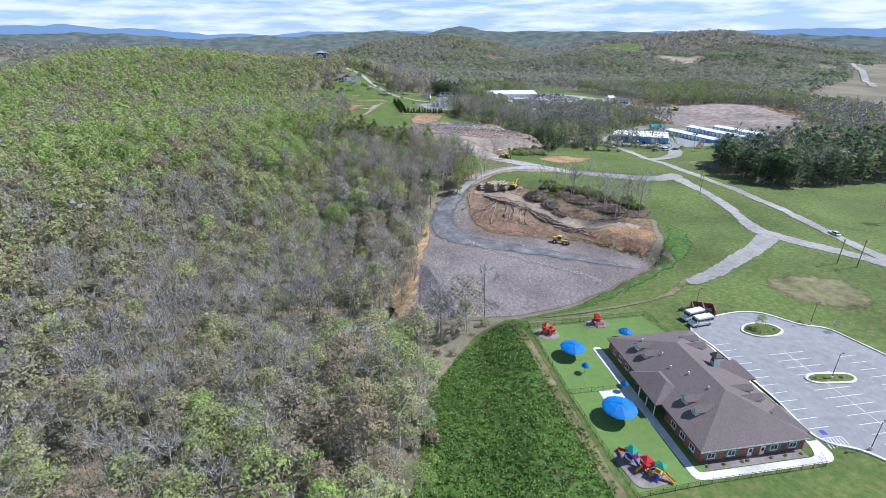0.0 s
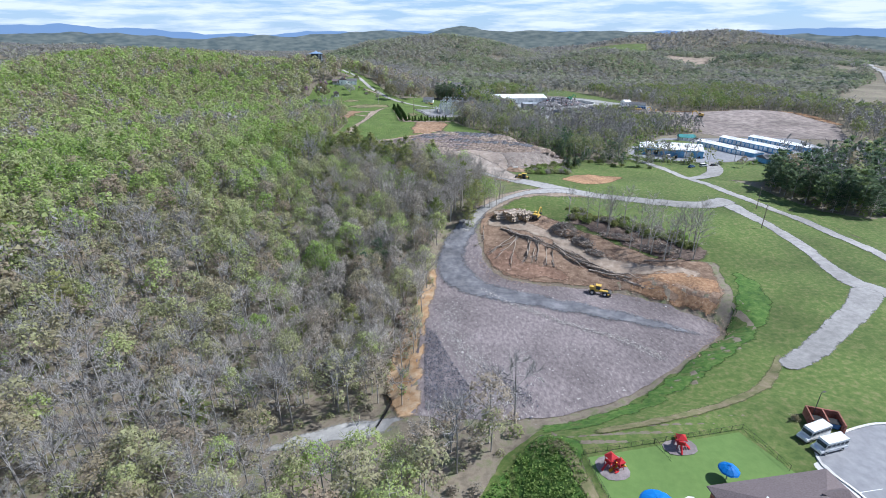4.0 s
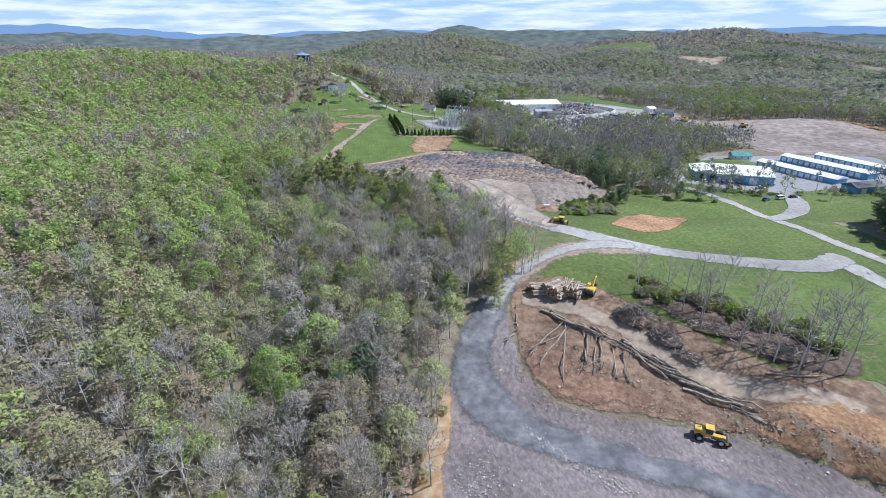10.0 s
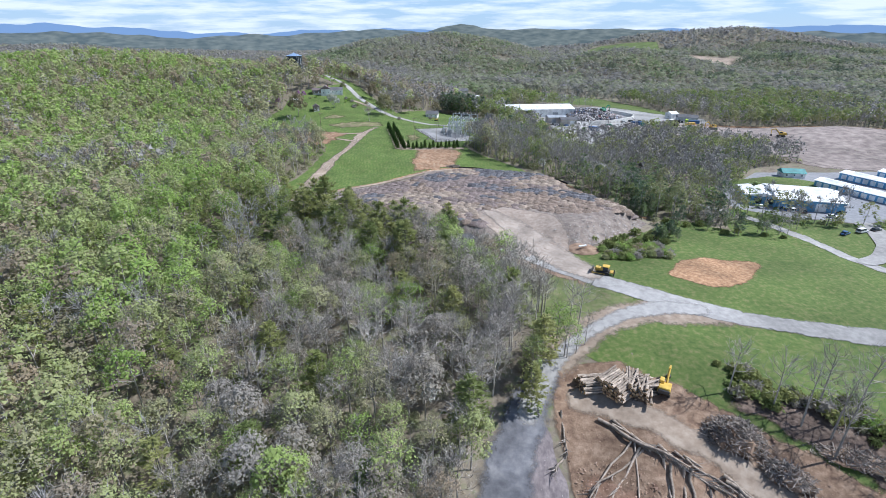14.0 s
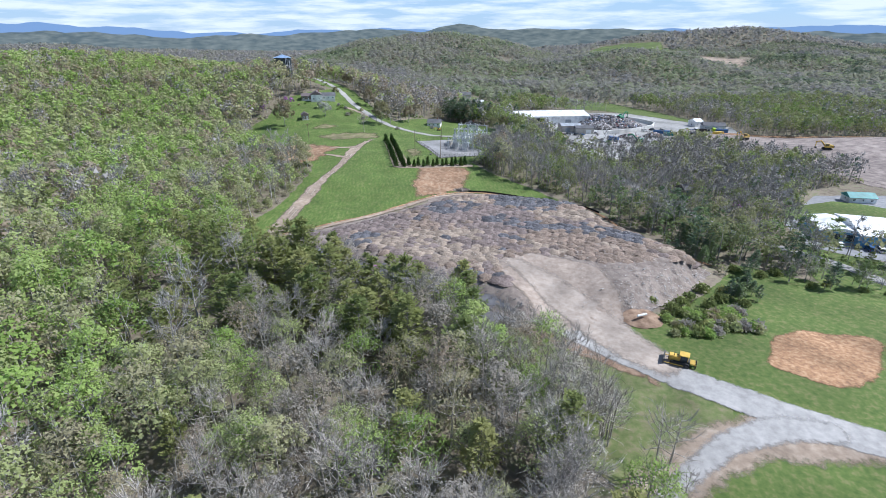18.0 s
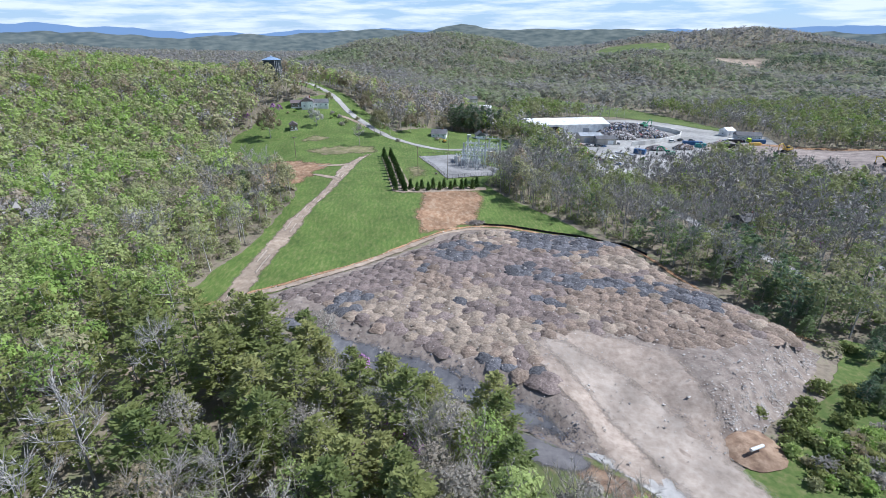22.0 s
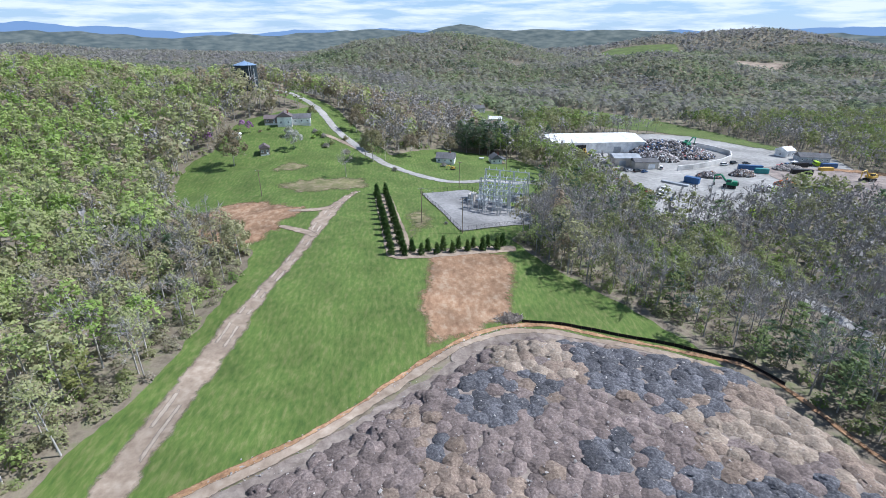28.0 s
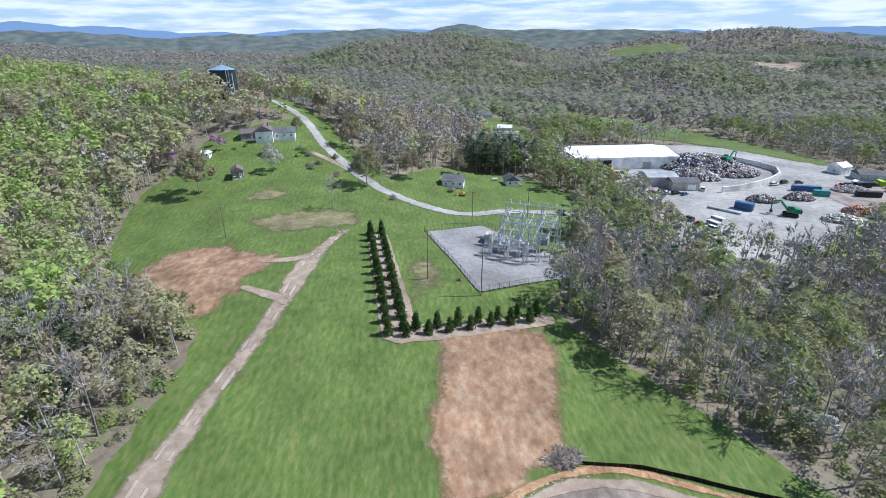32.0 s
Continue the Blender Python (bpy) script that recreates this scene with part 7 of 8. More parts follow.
rocks("fill_stones", pl, qr.gamma(1.6, 0.07, len(pl)) + 0.05, ROCK, "pale stones all over the dumped fill", lift=0.3, height=fill_height)
pl = within(PILE, 2600, qr)
rocks("mound_stones", pl, qr.gamma(1.5, 0.05, len(pl)) + 0.06, ROCK, "pale stones strewn over the tipped mounds", lift=0.75, height=fill_height)
pl = along([(-72, 352), (-60, 358.6), (-45, 370.5), (-24, 394.5), (-13, 404), (-1, 409.5)], 1400, 0.9, qr)
rocks("rim_stones", pl, qr.gamma(1.6, 0.06, len(pl)) + 0.05, ROCK, "pale stone rim along the fill", lift=0.15)

# earth rims, the haul ramp and other patches round the fill
drape("clay_rim", ribbon([(-80, 347), (-61, 360), (-44, 373), (-23.5, 396.5), (-12.8, 405.6), (-1, 410.4), (6, 410), (15, 407.7), (33.5, 402.6), (47, 398), (52, 389), (55, 377), (59, 364), (66, 352), (74, 338)], 1.8), CLAY, 0.2, label="orange clay rim round the fill", category="ground", rough=0.4, fade=0.8, step=0.7)
drape("fill_edge", ribbon([(-20, 393.5), (-11, 401.2), (-1, 405), (14, 402.6), (32, 397.4), (43, 391.5)], 5.5), FILL, 0.26, label="dark grey fill tipped along the stone edge", category="ground", rough=0.8, fade=0.8, step=0.7)
drape("stone_rim", ribbon([(-72, 351), (-60, 358.6), (-45, 370.2), (-24.3, 393.4), (-13, 403.2), (-1, 407.9), (14, 405.4), (33, 400.2), (44.5, 394.6)], 2.4), TRACK, 0.3, label="pale stone edge of the fill", category="ground", rough=0.4, fade=0.8, step=0.7)
drape("south_track", ribbon([(7, 299, 4), (3, 301, 6), (-2, 303, 7), (-12, 309, 7), (-23, 315, 6), (-34, 320, 6), (-46, 329, 5), (-60, 339, 4)], 6), SLATE_MARK, 0.3, label="dark shale track along the fill", category="road", rough=0.4, fade=2.0)
drape("clay_verge", ribbon([(4, 300, 5), (14, 292, 6), (24, 284, 5), (32, 276, 3)], 4), DIRT, 0.2, label="bare brown verge of the drive", category="ground", rough=0.7, fade=2.0)
drape("dirt_mound", [(31, 313), (36, 311), (42, 306), (40, 300), (34, 298), (30, 303)], DIRT, 0.2, label="low brown mound of dug earth", category="ground", rough=0.6, height=lambda x, y: 1.6 * smooth(6.5, 0, np.hypot(x - 35.5, y - 305)))
pipe = thing("drain_pipe", "short white plastic pipe lying on the dirt", "pipe", 35.3, 302.5, gz(35.3, 302.5) + 2.1, 20)
part("pipe", rod((-1.4, 0, 0), (1.4, 0, 0), 0.3, seg=12), WHITE, pipe)


def silt_fence(points, label):
    """Black cloth on stakes."""
    f = tagged(new("silt_fence"), label, "fence")
    f.location = (*points[0], gz(*points[0]))
    o = Vector(f.location)
    bm = bmesh.new()
    rows = []
    for (ax_, ay_), (bx, by) in zip(points, points[1:]):
        n = max(1, int(math.hypot(bx - ax_, by - ay_) / 2.0))
        for k in range(n):
            p = Vector((ax_ + (bx - ax_) * k / n, ay_ + (by - ay_) * k / n, 0))
            p.z = gz(p.x, p.y) + 0.1
            p -= o
            part("stake", rod(p - Vector((0, 0, 0.3)), p + Vector((0, 0, 0.95)), 0.03, seg=4), POLE_WOOD, f)
            rows.append((bm.verts.new(p - Vector((0, 0, 0.1))), bm.verts.new(p + Vector((0.1 * math.sin(k * 2.1), 0.1, 0.8)))))
    for a, b in zip(rows, rows[1:]):
        bm.faces.new((a[0], b[0], b[1], a[1]))
    bmesh.ops.solidify(bm, geom=bm.faces[:], thickness=0.02)
    part("cloth", bm, BLACK, f, "black silt cloth")


silt_fence([(-2, 411.2), (8, 410.8), (15, 409.2), (33.5, 404.2), (47, 399.2), (53, 389)], "black silt fence along the fill's edge")
silt_fence([(-19, 132), (-16, 140), (-19, 148)], "black silt fence by the gravel pad")


# ---- country houses and yards ----
def house(x, y, rz, w, l, h, wall, roofing, label, rise=2.2, wins=((0, 3), (1, 2)), z=None, chimney=True, name="house", porch=False):
    """A house of one gabled block: walls, roof, windows, door, chimney."""
    t = thing(name, label, "house", x, y, z, rz, "houses")
    part("foundation", box(-w / 2 + 0.05, -l / 2 + 0.05, -1.5, w / 2 - 0.05, l / 2 - 0.05, 0.2), CONCRETE, t)
    bm = prism([(-w / 2, -l / 2), (w / 2, -l / 2), (w / 2, l / 2), (-w / 2, l / 2)], 0.2, h)
    if w >= l:
        for s in (-1, 1):
            v = [bm.verts.new(p) for p in ((s * w / 2, -l / 2, h), (s * w / 2, l / 2, h), (s * w / 2, 0, h + rise))]
            bm.faces.new(v)
    else:
        for s in (-1, 1):
            v = [bm.verts.new(p) for p in ((-w / 2, s * l / 2, h), (w / 2, s * l / 2, h), (0, s * l / 2, h + rise))]
            bm.faces.new(v)
    part("wall", bm, wall, t)
    o = 0.4
    part("roof", hip_roof(-w / 2 - o, -l / 2 - o, w / 2 + o, l / 2 + o, h + 0.05, rise + 0.15, 0.02, 0.15), roofing, t)
    n = max(2, int(w / 2.8))
    for k in range(n):
        px = -w / 2 + w * (k + 0.5) / n
        if k == n // 2:
            door(t, px, -l / 2, 0.25, 0.95, 2.05, (0, -1))
        else:
            window(t, px, -l / 2, 1.6, 1.1, 1.2, (0, -1))
        window(t, px, l / 2, 1.6, 1.1, 1.2, (0, 1))
    for s in (-1, 1):
        window(t, s * w / 2, 0, 1.6, 1.1, 1.2, (s, 0))
    if chimney:
        part("chimney", box(w * 0.2, -0.3, h, w * 0.2 + 0.6, 0.3, h + rise + 0.9), BRICK, t)
    if porch:
        p = part("porch", box(w / 2, -l / 2, 0.1, w / 2 + 2.2, l / 2, 0.3), WEATHERED, t)
        part("porch_roof", box(w / 2, -l / 2 - 0.2, 2.5, w / 2 + 2.5, l / 2 + 0.2, 2.65), roofing, p)
        for s in (-1, 1):
            part("porch_post", rod((w / 2 + 2.1, s * l * 0.46, 0.2), (w / 2 + 2.1, s * l * 0.46, 2.5), 0.07), WHITE, p)
    return t


house(-110.5, 594.0, 12, 8, 9, 4.6, WHITE, SHINGLE, "white two-storey farmhouse with brown roof", 2.4)
house(-102.0, 598.0, 12, 10, 7.5, 3.0, WHITE, GREY_SHINGLE, "white side wing of the farmhouse with grey roof", 2.0, chimney=False)
house(-118.5, 594.5, 12, 7, 7, 2.7, WEATHERED, SHINGLE, "low weathered annex with porch", 1.6, chimney=False)
house(-110.2, 553.5, 20, 4.6, 5.4, 3.2, WEATHERED, SHINGLE, "small weathered grey wooden barn", 1.6, chimney=False, name="barn")
house(-18.6, 566.5, -8, 9.5, 8.5, 2.7, WHITE, GREY_SHINGLE, "small white cottage with grey roof", 2.2)
house(9.5, 580.5, 8, 6.0, 7.0, 2.8, WHITE, GREY_SHINGLE, "small white house with dark roof and porch", 2.2, porch=True)
house(104.5, 424.0, 15, 8.5, 6.0, 2.6, TAN_WALL, GREY_SHINGLE, "small grey cottage in the trees by the road", 1.9)
house(-22.0, 860.0, 0, 9, 7, 3.0, WHITE, OFFWHITE, "white house among far trees", 2.0)
house(16.0, 800.0, 20, 12, 8, 4.0, TAN_WALL, GREY_SHINGLE, "tan house with dark roof on the far slope", 2.6)
house(27.0, 742.0, -10, 11, 7, 3.0, WHITE, OFFWHITE, "white far house with bright metal roof", 1.8)
house(29.0, 716.0, -10, 10, 6, 3.0, WHITE, GREY_WALL, "pale far house with grey roof", 1.8)
house(206.0, 626.0, 20, 8, 8, 4.2, WHITE, OFFWHITE, "white two-storey house beyond the scrapyard", 2.0)
house(214.0, 612.0, -12, 17, 9, 3.2, GREY_WALL, GREY_SHINGLE, "long grey bungalow beyond the scrapyard", 2.0)
shed = house(-130.5, 572.0, 0, 3.4, 3.4, 2.2, WHITE, OFFWHITE, "small white garden shed", 0.9, chimney=False, name="shed")


def gas_tank(x, y, rz):
    t = thing("gas_tank", "white horizontal gas tank on feet", "tank", x, y, None, rz)
    part("tank", rod((-1.4, 0, 0.9), (1.4, 0, 0.9), 0.5, seg=14), WHITE, t)
    for k in (-0.9, 0.9):
        part("foot", box(k - 0.12, -0.4, 0, k + 0.12, 0.4, 0.5), CONCRETE, t)


gas_tank(2.0, 584.0, 10)

# water tank on the hill
tw = thing("water_tank", "tall dark water tank with pale blue conical roof", "water tank", -152.0, 657.0, gz(-152, 657))
part("shell", rod((0, 0, -1), (0, 0, 15.5), 7.2, seg=40), TANK, tw, "dark painted steel shell")
part("roof", rod((0, 0, 15.5), (0, 0, 17.9), 7.6, 0.5, seg=40), TANK_ROOF, tw, "pale blue conical roof")
part("vent", rod((0, 0, 17.8), (0, 0, 18.8), 0.5, seg=10), GALV, tw)
for k in range(5):
    part("stiffener_ring", rod((0, 0, 2.4 + 2.6 * k), (0, 0, 2.65 + 2.6 * k), 7.3, seg=40), DARKSTEEL, tw)
lad = part("ladder", rod((4.3, -6.1, 0), (4.3, -6.1, 17.0), 0.18), GALV, tw, "grey caged ladder")
part("ladder_rail", rod((5.4, -5.4, 0), (5.4, -5.4, 15.4), 0.14), GALV, lad)
part("riser_pipe", rod((7.0, -4.6, -1), (7.0, -4.6, 13.5), 0.28), GALV, tw)


# ---- substation ----
sub = thing("substation", "galvanised lattice substation with busbars and insulators", "substation", 0, 492, 8.0, -22)


def lattice(parent, x, y, h, w=0.5):
    """A four-legged lattice column."""
    col = tagged(new("lattice_column"), "", "")
    bm = bmesh.new()
    for sx in (-1, 1):
        for sy in (-1, 1):
            rod((x + sx * w, y + sy * w, -1.5), (x + sx * w * 0.5, y + sy * w * 0.5, h), 0.12, seg=4, bm=bm)
    n = int(h / 1.4)
    for k in range(n):
        z0, z1 = h * k / n, h * (k + 1) / n
        a, b = w * (1 - 0.5 * k / n), w * (1 - 0.5 * (k + 1) / n)
        for s in (-1, 1):
            rod((x - a, y + s * a, z0), (x + b, y + s * b, z1), 0.06, seg=3, bm=bm)
            rod((x + s * a, y - a, z0), (x + s * b, y + b, z1), 0.06, seg=3, bm=bm)
    bpy.data.objects.remove(col)
    return part("lattice_column", bm, GALV, parent)


cols = [(-8, 12), (-2, 12), (4, 12), (10, 12), (-8, 5), (-2, 5), (4, 5), (10, 5), (-6, -2), (0, -2), (6, -2), (-8, -6), (-3, -6), (3, -6), (7, 9), (1, 9), (-5, 9)]
for i, (x, y) in enumerate(cols):
    lattice(sub, x, y, 12.0 if i < 4 else 10.0 if i < 8 else 8.0 if i < 11 else 6.5)
for y, h in ((12, 11.8), (12, 9.0), (12, 6.5), (9, 6.2), (5, 9.8), (5, 7.4), (5, 5.0), (-2, 7.8), (-2, 5.6), (-6, 6.3), (-6, 4.2)):
    x0, x1 = (-8, 10) if y > 0 else (-6, 6)
    bm = bmesh.new()
    for s in (-0.25, 0.25):
        rod((x0, y + s, h), (x1, y + s, h), 0.11, seg=4, bm=bm)
    for k in range(14):
        q = x0 + (x1 - x0) * k / 14
        rod((q, y - 0.25, h), (q + (x1 - x0) / 14, y + 0.25, h), 0.06, seg=3, bm=bm)
    beam = part("beam", bm, GALV, sub)
    for k in range(6):
        q = x0 + (x1 - x0) * (k + 0.5) / 6
        part("insulator", rod((q, y, h), (q, y, h + 1.1), 0.2, 0.14, 6), WHITE, beam)
for k in range(5):
    x = -7 + k * 3.8
    part("busbar", rod((x, -2, 6.2), (x, 12, 6.9), 0.11, seg=5), GALV, sub)
    part("busbar", rod((x + 1, 5, 8.6), (x + 1, 12, 9.9), 0.1, seg=5), GALV, sub)
for x, y in ((-5, 0), (1, 1), (6, 8)):
    tf = part("transformer", box(x - 1.5, y - 1.1, 0.3, x + 1.5, y + 1.1, 3.0, bevel=0.08), GREY_WALL, sub, "grey power transformer")
    for k in range(6):
        part("cooling_fin", box(x - 1.3 + k * 0.5, y - 1.6, 0.6, x - 1.15 + k * 0.5, y - 1.1, 2.6), GREY_WALL, tf)
    for k in (-0.9, 0, 0.9):
        part("bushing", rod((x + k, y, 3.0), (x + k, y, 4.4), 0.14, 0.06, 6), WHITE, tf)
for x, y in ((-9, -6), (-4, -7), (3, -6), (9, -3), (12, 2), (-10, 2)):
    sw = part("switch_frame", rod((x - 0.8, y, -1), (x - 0.8, y, 3.6), 0.08, seg=5), GALV, sub)
    part("switch_leg", rod((x + 0.8, y, -1), (x + 0.8, y, 3.6), 0.08, seg=5), GALV, sw)
    part("switch_top", box(x - 1.0, y - 0.2, 3.5, x + 1.0, y + 0.2, 3.75), GALV, sw)
    for k in (-0.7, 0, 0.7):
        part("insulator", rod((x + k, y, 3.7), (x + k, y, 4.7), 0.1, 0.06, 6), WHITE, sw)
part("control_house", box(-13, 4, -0.5, -10.5, 8, 2.6, bevel=0.05), TAN_WALL, sub)
fence([(-30.5, 507), (-15, 465.5), (13.5, 477.5), (14.5, 492.5), (-10, 515.5), (-30.5, 507)], "grey chain fence round the substation", 2.0, 3.0)


def utility_pole(x, y, h=11.0, arms=1, rz=0, label="tall brown wooden utility pole"):
    t = thing("utility_pole", label, "utility pole", x, y, None, rz, "utility poles")
    part("pole", rod((0, 0, -0.6), (0, 0, h), 0.17, 0.11), POLE_WOOD, t)
    for k in range(arms):
        a = part("crossarm", box(-1.2, -0.06, h - 0.6 - k, 1.2, 0.06, h - 0.45 - k), POLE_WOOD, t)
        for s in (-1.0, -0.4, 0.4, 1.0):
            part("insulator", rod((s, 0, h - 0.45 - k), (s, 0, h - 0.25 - k), 0.06, seg=6), GREY_WALL, a)
    return (x, y, gz(x, y) + h)


tops = [utility_pole(x, y, h, 1, rz) for x, y, h, rz in ((140, 149, 10, 70), (135.5, 152, 9, 70), (124, 227, 10, 80), (136, 251, 10, 80), (-94.6, 498.7, 11, 0), (-28.7, 471.5, 13, 20), (-14.5, 464.5, 13, 20), (-13.5, 517, 12, 20), (8.8, 529.7, 13, 40), (36, 524, 12, 40), (68, 520, 11, 30), (96, 395, 10, 70))]


def cable(a, b, sag=1.2, r=0.02):
    bm = bmesh.new()
    prev = None
    for k in range(13):
        q = k / 12
        p = Vector(a).lerp(Vector(b), q) - Vector((0, 0, sag * 4 * q * (1 - q)))
        if prev:
            rod(prev, p, r, seg=3, bm=bm)
        prev = p
    tagged(part("power_cable", bm, GALV, None), "thin pale power cable between poles", "cable")


for k in (-0.8, 0, 0.8):
    cable((6 + k, 497, 15.5), (37 + k, 524 - k, gz(36, 524) + 11.6), 0.8)
    cable((10, 488 + k, 13.5), (42, 492 + k * 2, 11), 0.8)
cable(tops[5], tops[6], 0.5)


# ---- scrapyard ----
def shed_building(x, y, rz, w, l, h, rise, wall, roofing, label, z=None, doors=(), name="warehouse", base_dark=False):
    """A large metal building: walls with ribs, low gable roof, roller doors or a black panel for bay shade."""
    t = thing(name, label, "building", x, y, z, rz)
    bm = prism([(-w / 2, -l / 2), (w / 2, -l / 2), (w / 2, l / 2), (-w / 2, l / 2)], -0.6, h)
    for s in (-1, 1):
        if w >= l:
            bm.faces.new([bm.verts.new(p) for p in ((s * w / 2, -l / 2, h), (s * w / 2, l / 2, h), (s * w / 2, 0, h + rise))])
        else:
            bm.faces.new([bm.verts.new(p) for p in ((-w / 2, s * l / 2, h), (w / 2, s * l / 2, h), (0, s * l / 2, h + rise))])
    wl2 = part("wall", bm, wall, t)
    part("roof", hip_roof(-w / 2 - 0.4, -l / 2 - 0.4, w / 2 + 0.4, l / 2 + 0.4, h + 0.05, rise + 0.1, 0.01, 0.2), roofing, t)
    for k in range(int(w / 2.5)):
        px = -w / 2 + 2.5 * (k + 0.5)
        part("wall_rib", box(px - 0.06, -l / 2 - 0.07, 0, px + 0.06, -l / 2 - 0.005, h - 0.1), wall, wl2)
    for px, dw, dh, material in doors:
        part("roller_door", box(px - dw / 2, -l / 2 - 0.1, 0.05, px + dw / 2, -l / 2 - 0.004, dh), material, t)
    return t


YZ = -2.35
# The wide black panel stands for the shade inside the open bay.
shed_building(83, 652, 5, 66, 34, 7.0, 2.6, OFFWHITE, OFFWHITE, "large white metal warehouse, the shade of its open bay drawn as a black panel", YZ, ((-18, 20, 5.5, BLACK), (14, 5, 4, GREY_WALL)))
shed_building(92, 605, 0, 16, 13, 5.0, 1.2, TAN_WALL, GREY_WALL, "grey-roofed metal shed in the scrapyard", YZ, ((-3, 4, 3.5, GREY_WALL),), "shed")
shed_building(101, 596, 0, 14, 9, 4.2, 1.4, TAN_WALL, GREY_SHINGLE, "tan shed with dark roof", YZ, ((3, 4, 3, WHITE),), "shed")


def container(x, y, rz, paint, label, l=12.0, w=2.5, h=2.7, wheels=False, z=YZ):
    """A box container or trailer with ribbed sides and doors."""
    t = thing("trailer" if wheels else "container", label, "trailer" if wheels else "container", x, y, z, rz, "containers")
    b = 1.1 if wheels else 0.1
    part("body", box(-l / 2, -w / 2, b, l / 2, w / 2, b + h, bevel=0.04), paint, t)
    for s in (-1, 1):
        for k in range(int(l / 1.5)):
            px = -l / 2 + 1.5 * (k + 0.5)
            part("rib", box(px - 0.07, s * (w / 2 + 0.03) - 0.03, b + 0.1, px + 0.07, s * (w / 2 + 0.03) + 0.03, b + h - 0.1), paint, t)
    part("door", box(l / 2 - 0.01, -w / 2 + 0.1, b + 0.1, l / 2 + 0.05, w / 2 - 0.1, b + h - 0.1), paint, t)
    if wheels:
        for px in (-l * 0.38, -l * 0.28, l * 0.3):
            for s in (-1, 1):
                wheel(t, px, s * (w / 2 - 0.25), 0.5, 0.4)


container(62, 615, -38, WHITE, "long white trailer by the open bay", 15, wheels=True)
container(50, 636, 70, WHITE, "white box trailer beside the warehouse", 10, wheels=True)
container(114, 562, -45, NAVY, "dark blue container in the yard", 7.5, 3.0, 3.2)
container(104, 560, -45, GREY_WALL, "long low grey weighbridge trailer", 14, 2.4, 0.8)
container(162, 590, -12, NAVY, "long dark blue steel container", 13)
container(164, 582, -12, TEAL, "teal container standing beside rubble", 7)
container(186, 580, -10, BLACK, "long black steel container", 11)
container(196, 596, 5, BLACK, "dark container by the bungalow", 9)
container(212, 594, 0, NAVY, "blue container at the yard's end", 9)
container(206, 588, 5, YELLOW, "yellow open box at the yard's end", 8, 2.5, 1.8)
container(166, 549, 5, NAVY, "blue open scrap box", 8, 2.5, 1.8)
container(146, 530, -20, GREY_WALL, "pale grey box in the yard", 6.5, 2.5, 2.6)


for x, y, rz in ((117, 507, 15), (121, 511, 60), (126, 507, -10), (131, 513, 25)):
    container(x, y, rz, LIME, "lime green open scrap bin at the yard's edge", 5.5, 2.4, 1.7)
container(138, 520, -30, TEAL, "teal steel container at the yard's edge", 6.5, 2.5, 2.7)
container(150, 534, 12, WHITE, "white box body at the yard's edge", 6.0, 2.4, 2.5)


def junk(name, x, y, rx, ry, h, n, material, label, rz=0, size=0.7, z=YZ, chips=()):
    """A heap of scrap: a lumpy core and many bent plates and blocks."""
    t = thing(name, label, "scrap heap", x, y, z, rz, "scrap heaps")
    q = np.random.RandomState(n)
    bm = bmesh.new()
    bmesh.ops.create_icosphere(bm, subdivisions=3, radius=1.0)
    for v in bm.verts:
        k = 0.85 + 0.4 * noise.noise(v.co * 3.1 + Vector((n, 0, 0)))
        v.co = Vector((v.co.x * rx * k, v.co.y * ry * k, max(-0.5, v.co.z * h * k * 0.85)))
    part("core", bm, material, t)
    groups = [(material, n)] + list(chips)
    for m_, cnt in groups:
        v, f = [], []
        a, s = q.uniform(0, 6.28, cnt), np.sqrt(q.uniform(0, 1, cnt))
        c = np.column_stack([np.cos(a) * s * rx, np.sin(a) * s * ry, h * (1 - s ** 2) * q.uniform(0.75, 1.1, cnt) + 0.25])
        for k in range(cnt):
            u = q.normal(0, 1, 3)
            u /= np.linalg.norm(u)
            w = np.cross(u, q.normal(0, 1, 3))
            w /= np.linalg.norm(w)
            d = np.cross(u, w)
            e = size * q.uniform(0.4, 1.5, 3) * np.array([1, 0.7, 0.25])
            b0 = len(v)
            for sx in (-1, 1):
                for sy in (-1, 1):
                    for sz in (-1, 1):
                        v.append(c[k] + u * e[0] * sx + w * e[1] * sy + d * e[2] * sz)
            for fa in ((0, 1, 3, 2), (4, 6, 7, 5), (0, 4, 5, 1), (2, 3, 7, 6), (0, 2, 6, 4), (1, 5, 7, 3)):
                f += [(b0 + fa[0], b0 + fa[1], b0 + fa[2]), (b0 + fa[0], b0 + fa[2], b0 + fa[3])]
        ob = new("scrap_pieces", mesh_from("scrap_pieces", v, f, m_))
        ob.parent = t
        tagged(ob, kind="stuff")


junk("scrap_heap", 132, 638, 30, 20, 6.5, 2600, SCRAP, "great mixed heap of shredded scrap metal", -35, 0.9, chips=((WHITE, 240), (NAVY, 260), (RED, 40), (DARKSTEEL, 900), (BLACK, 400)))
junk("scrap_heap", 118, 618, 13, 9, 4.0, 700, SCRAP, "lower arm of the scrap metal heap", -35, 0.8, chips=((WHITE, 90), (DARKSTEEL, 160)))
junk("scrap_heap", 130, 574, 7, 4, 2.4, 420, SCRAP, "rusty scrap heap by the crane", -10, 0.7, chips=((ORANGE, 40), (DARKSTEEL, 120)))
junk("scrap_heap", 150, 577, 7, 4, 2.6, 420, SCRAP, "brown heap of rusty scrap", 0, 0.7, chips=((DIRT, 120), (DARKSTEEL, 90)))
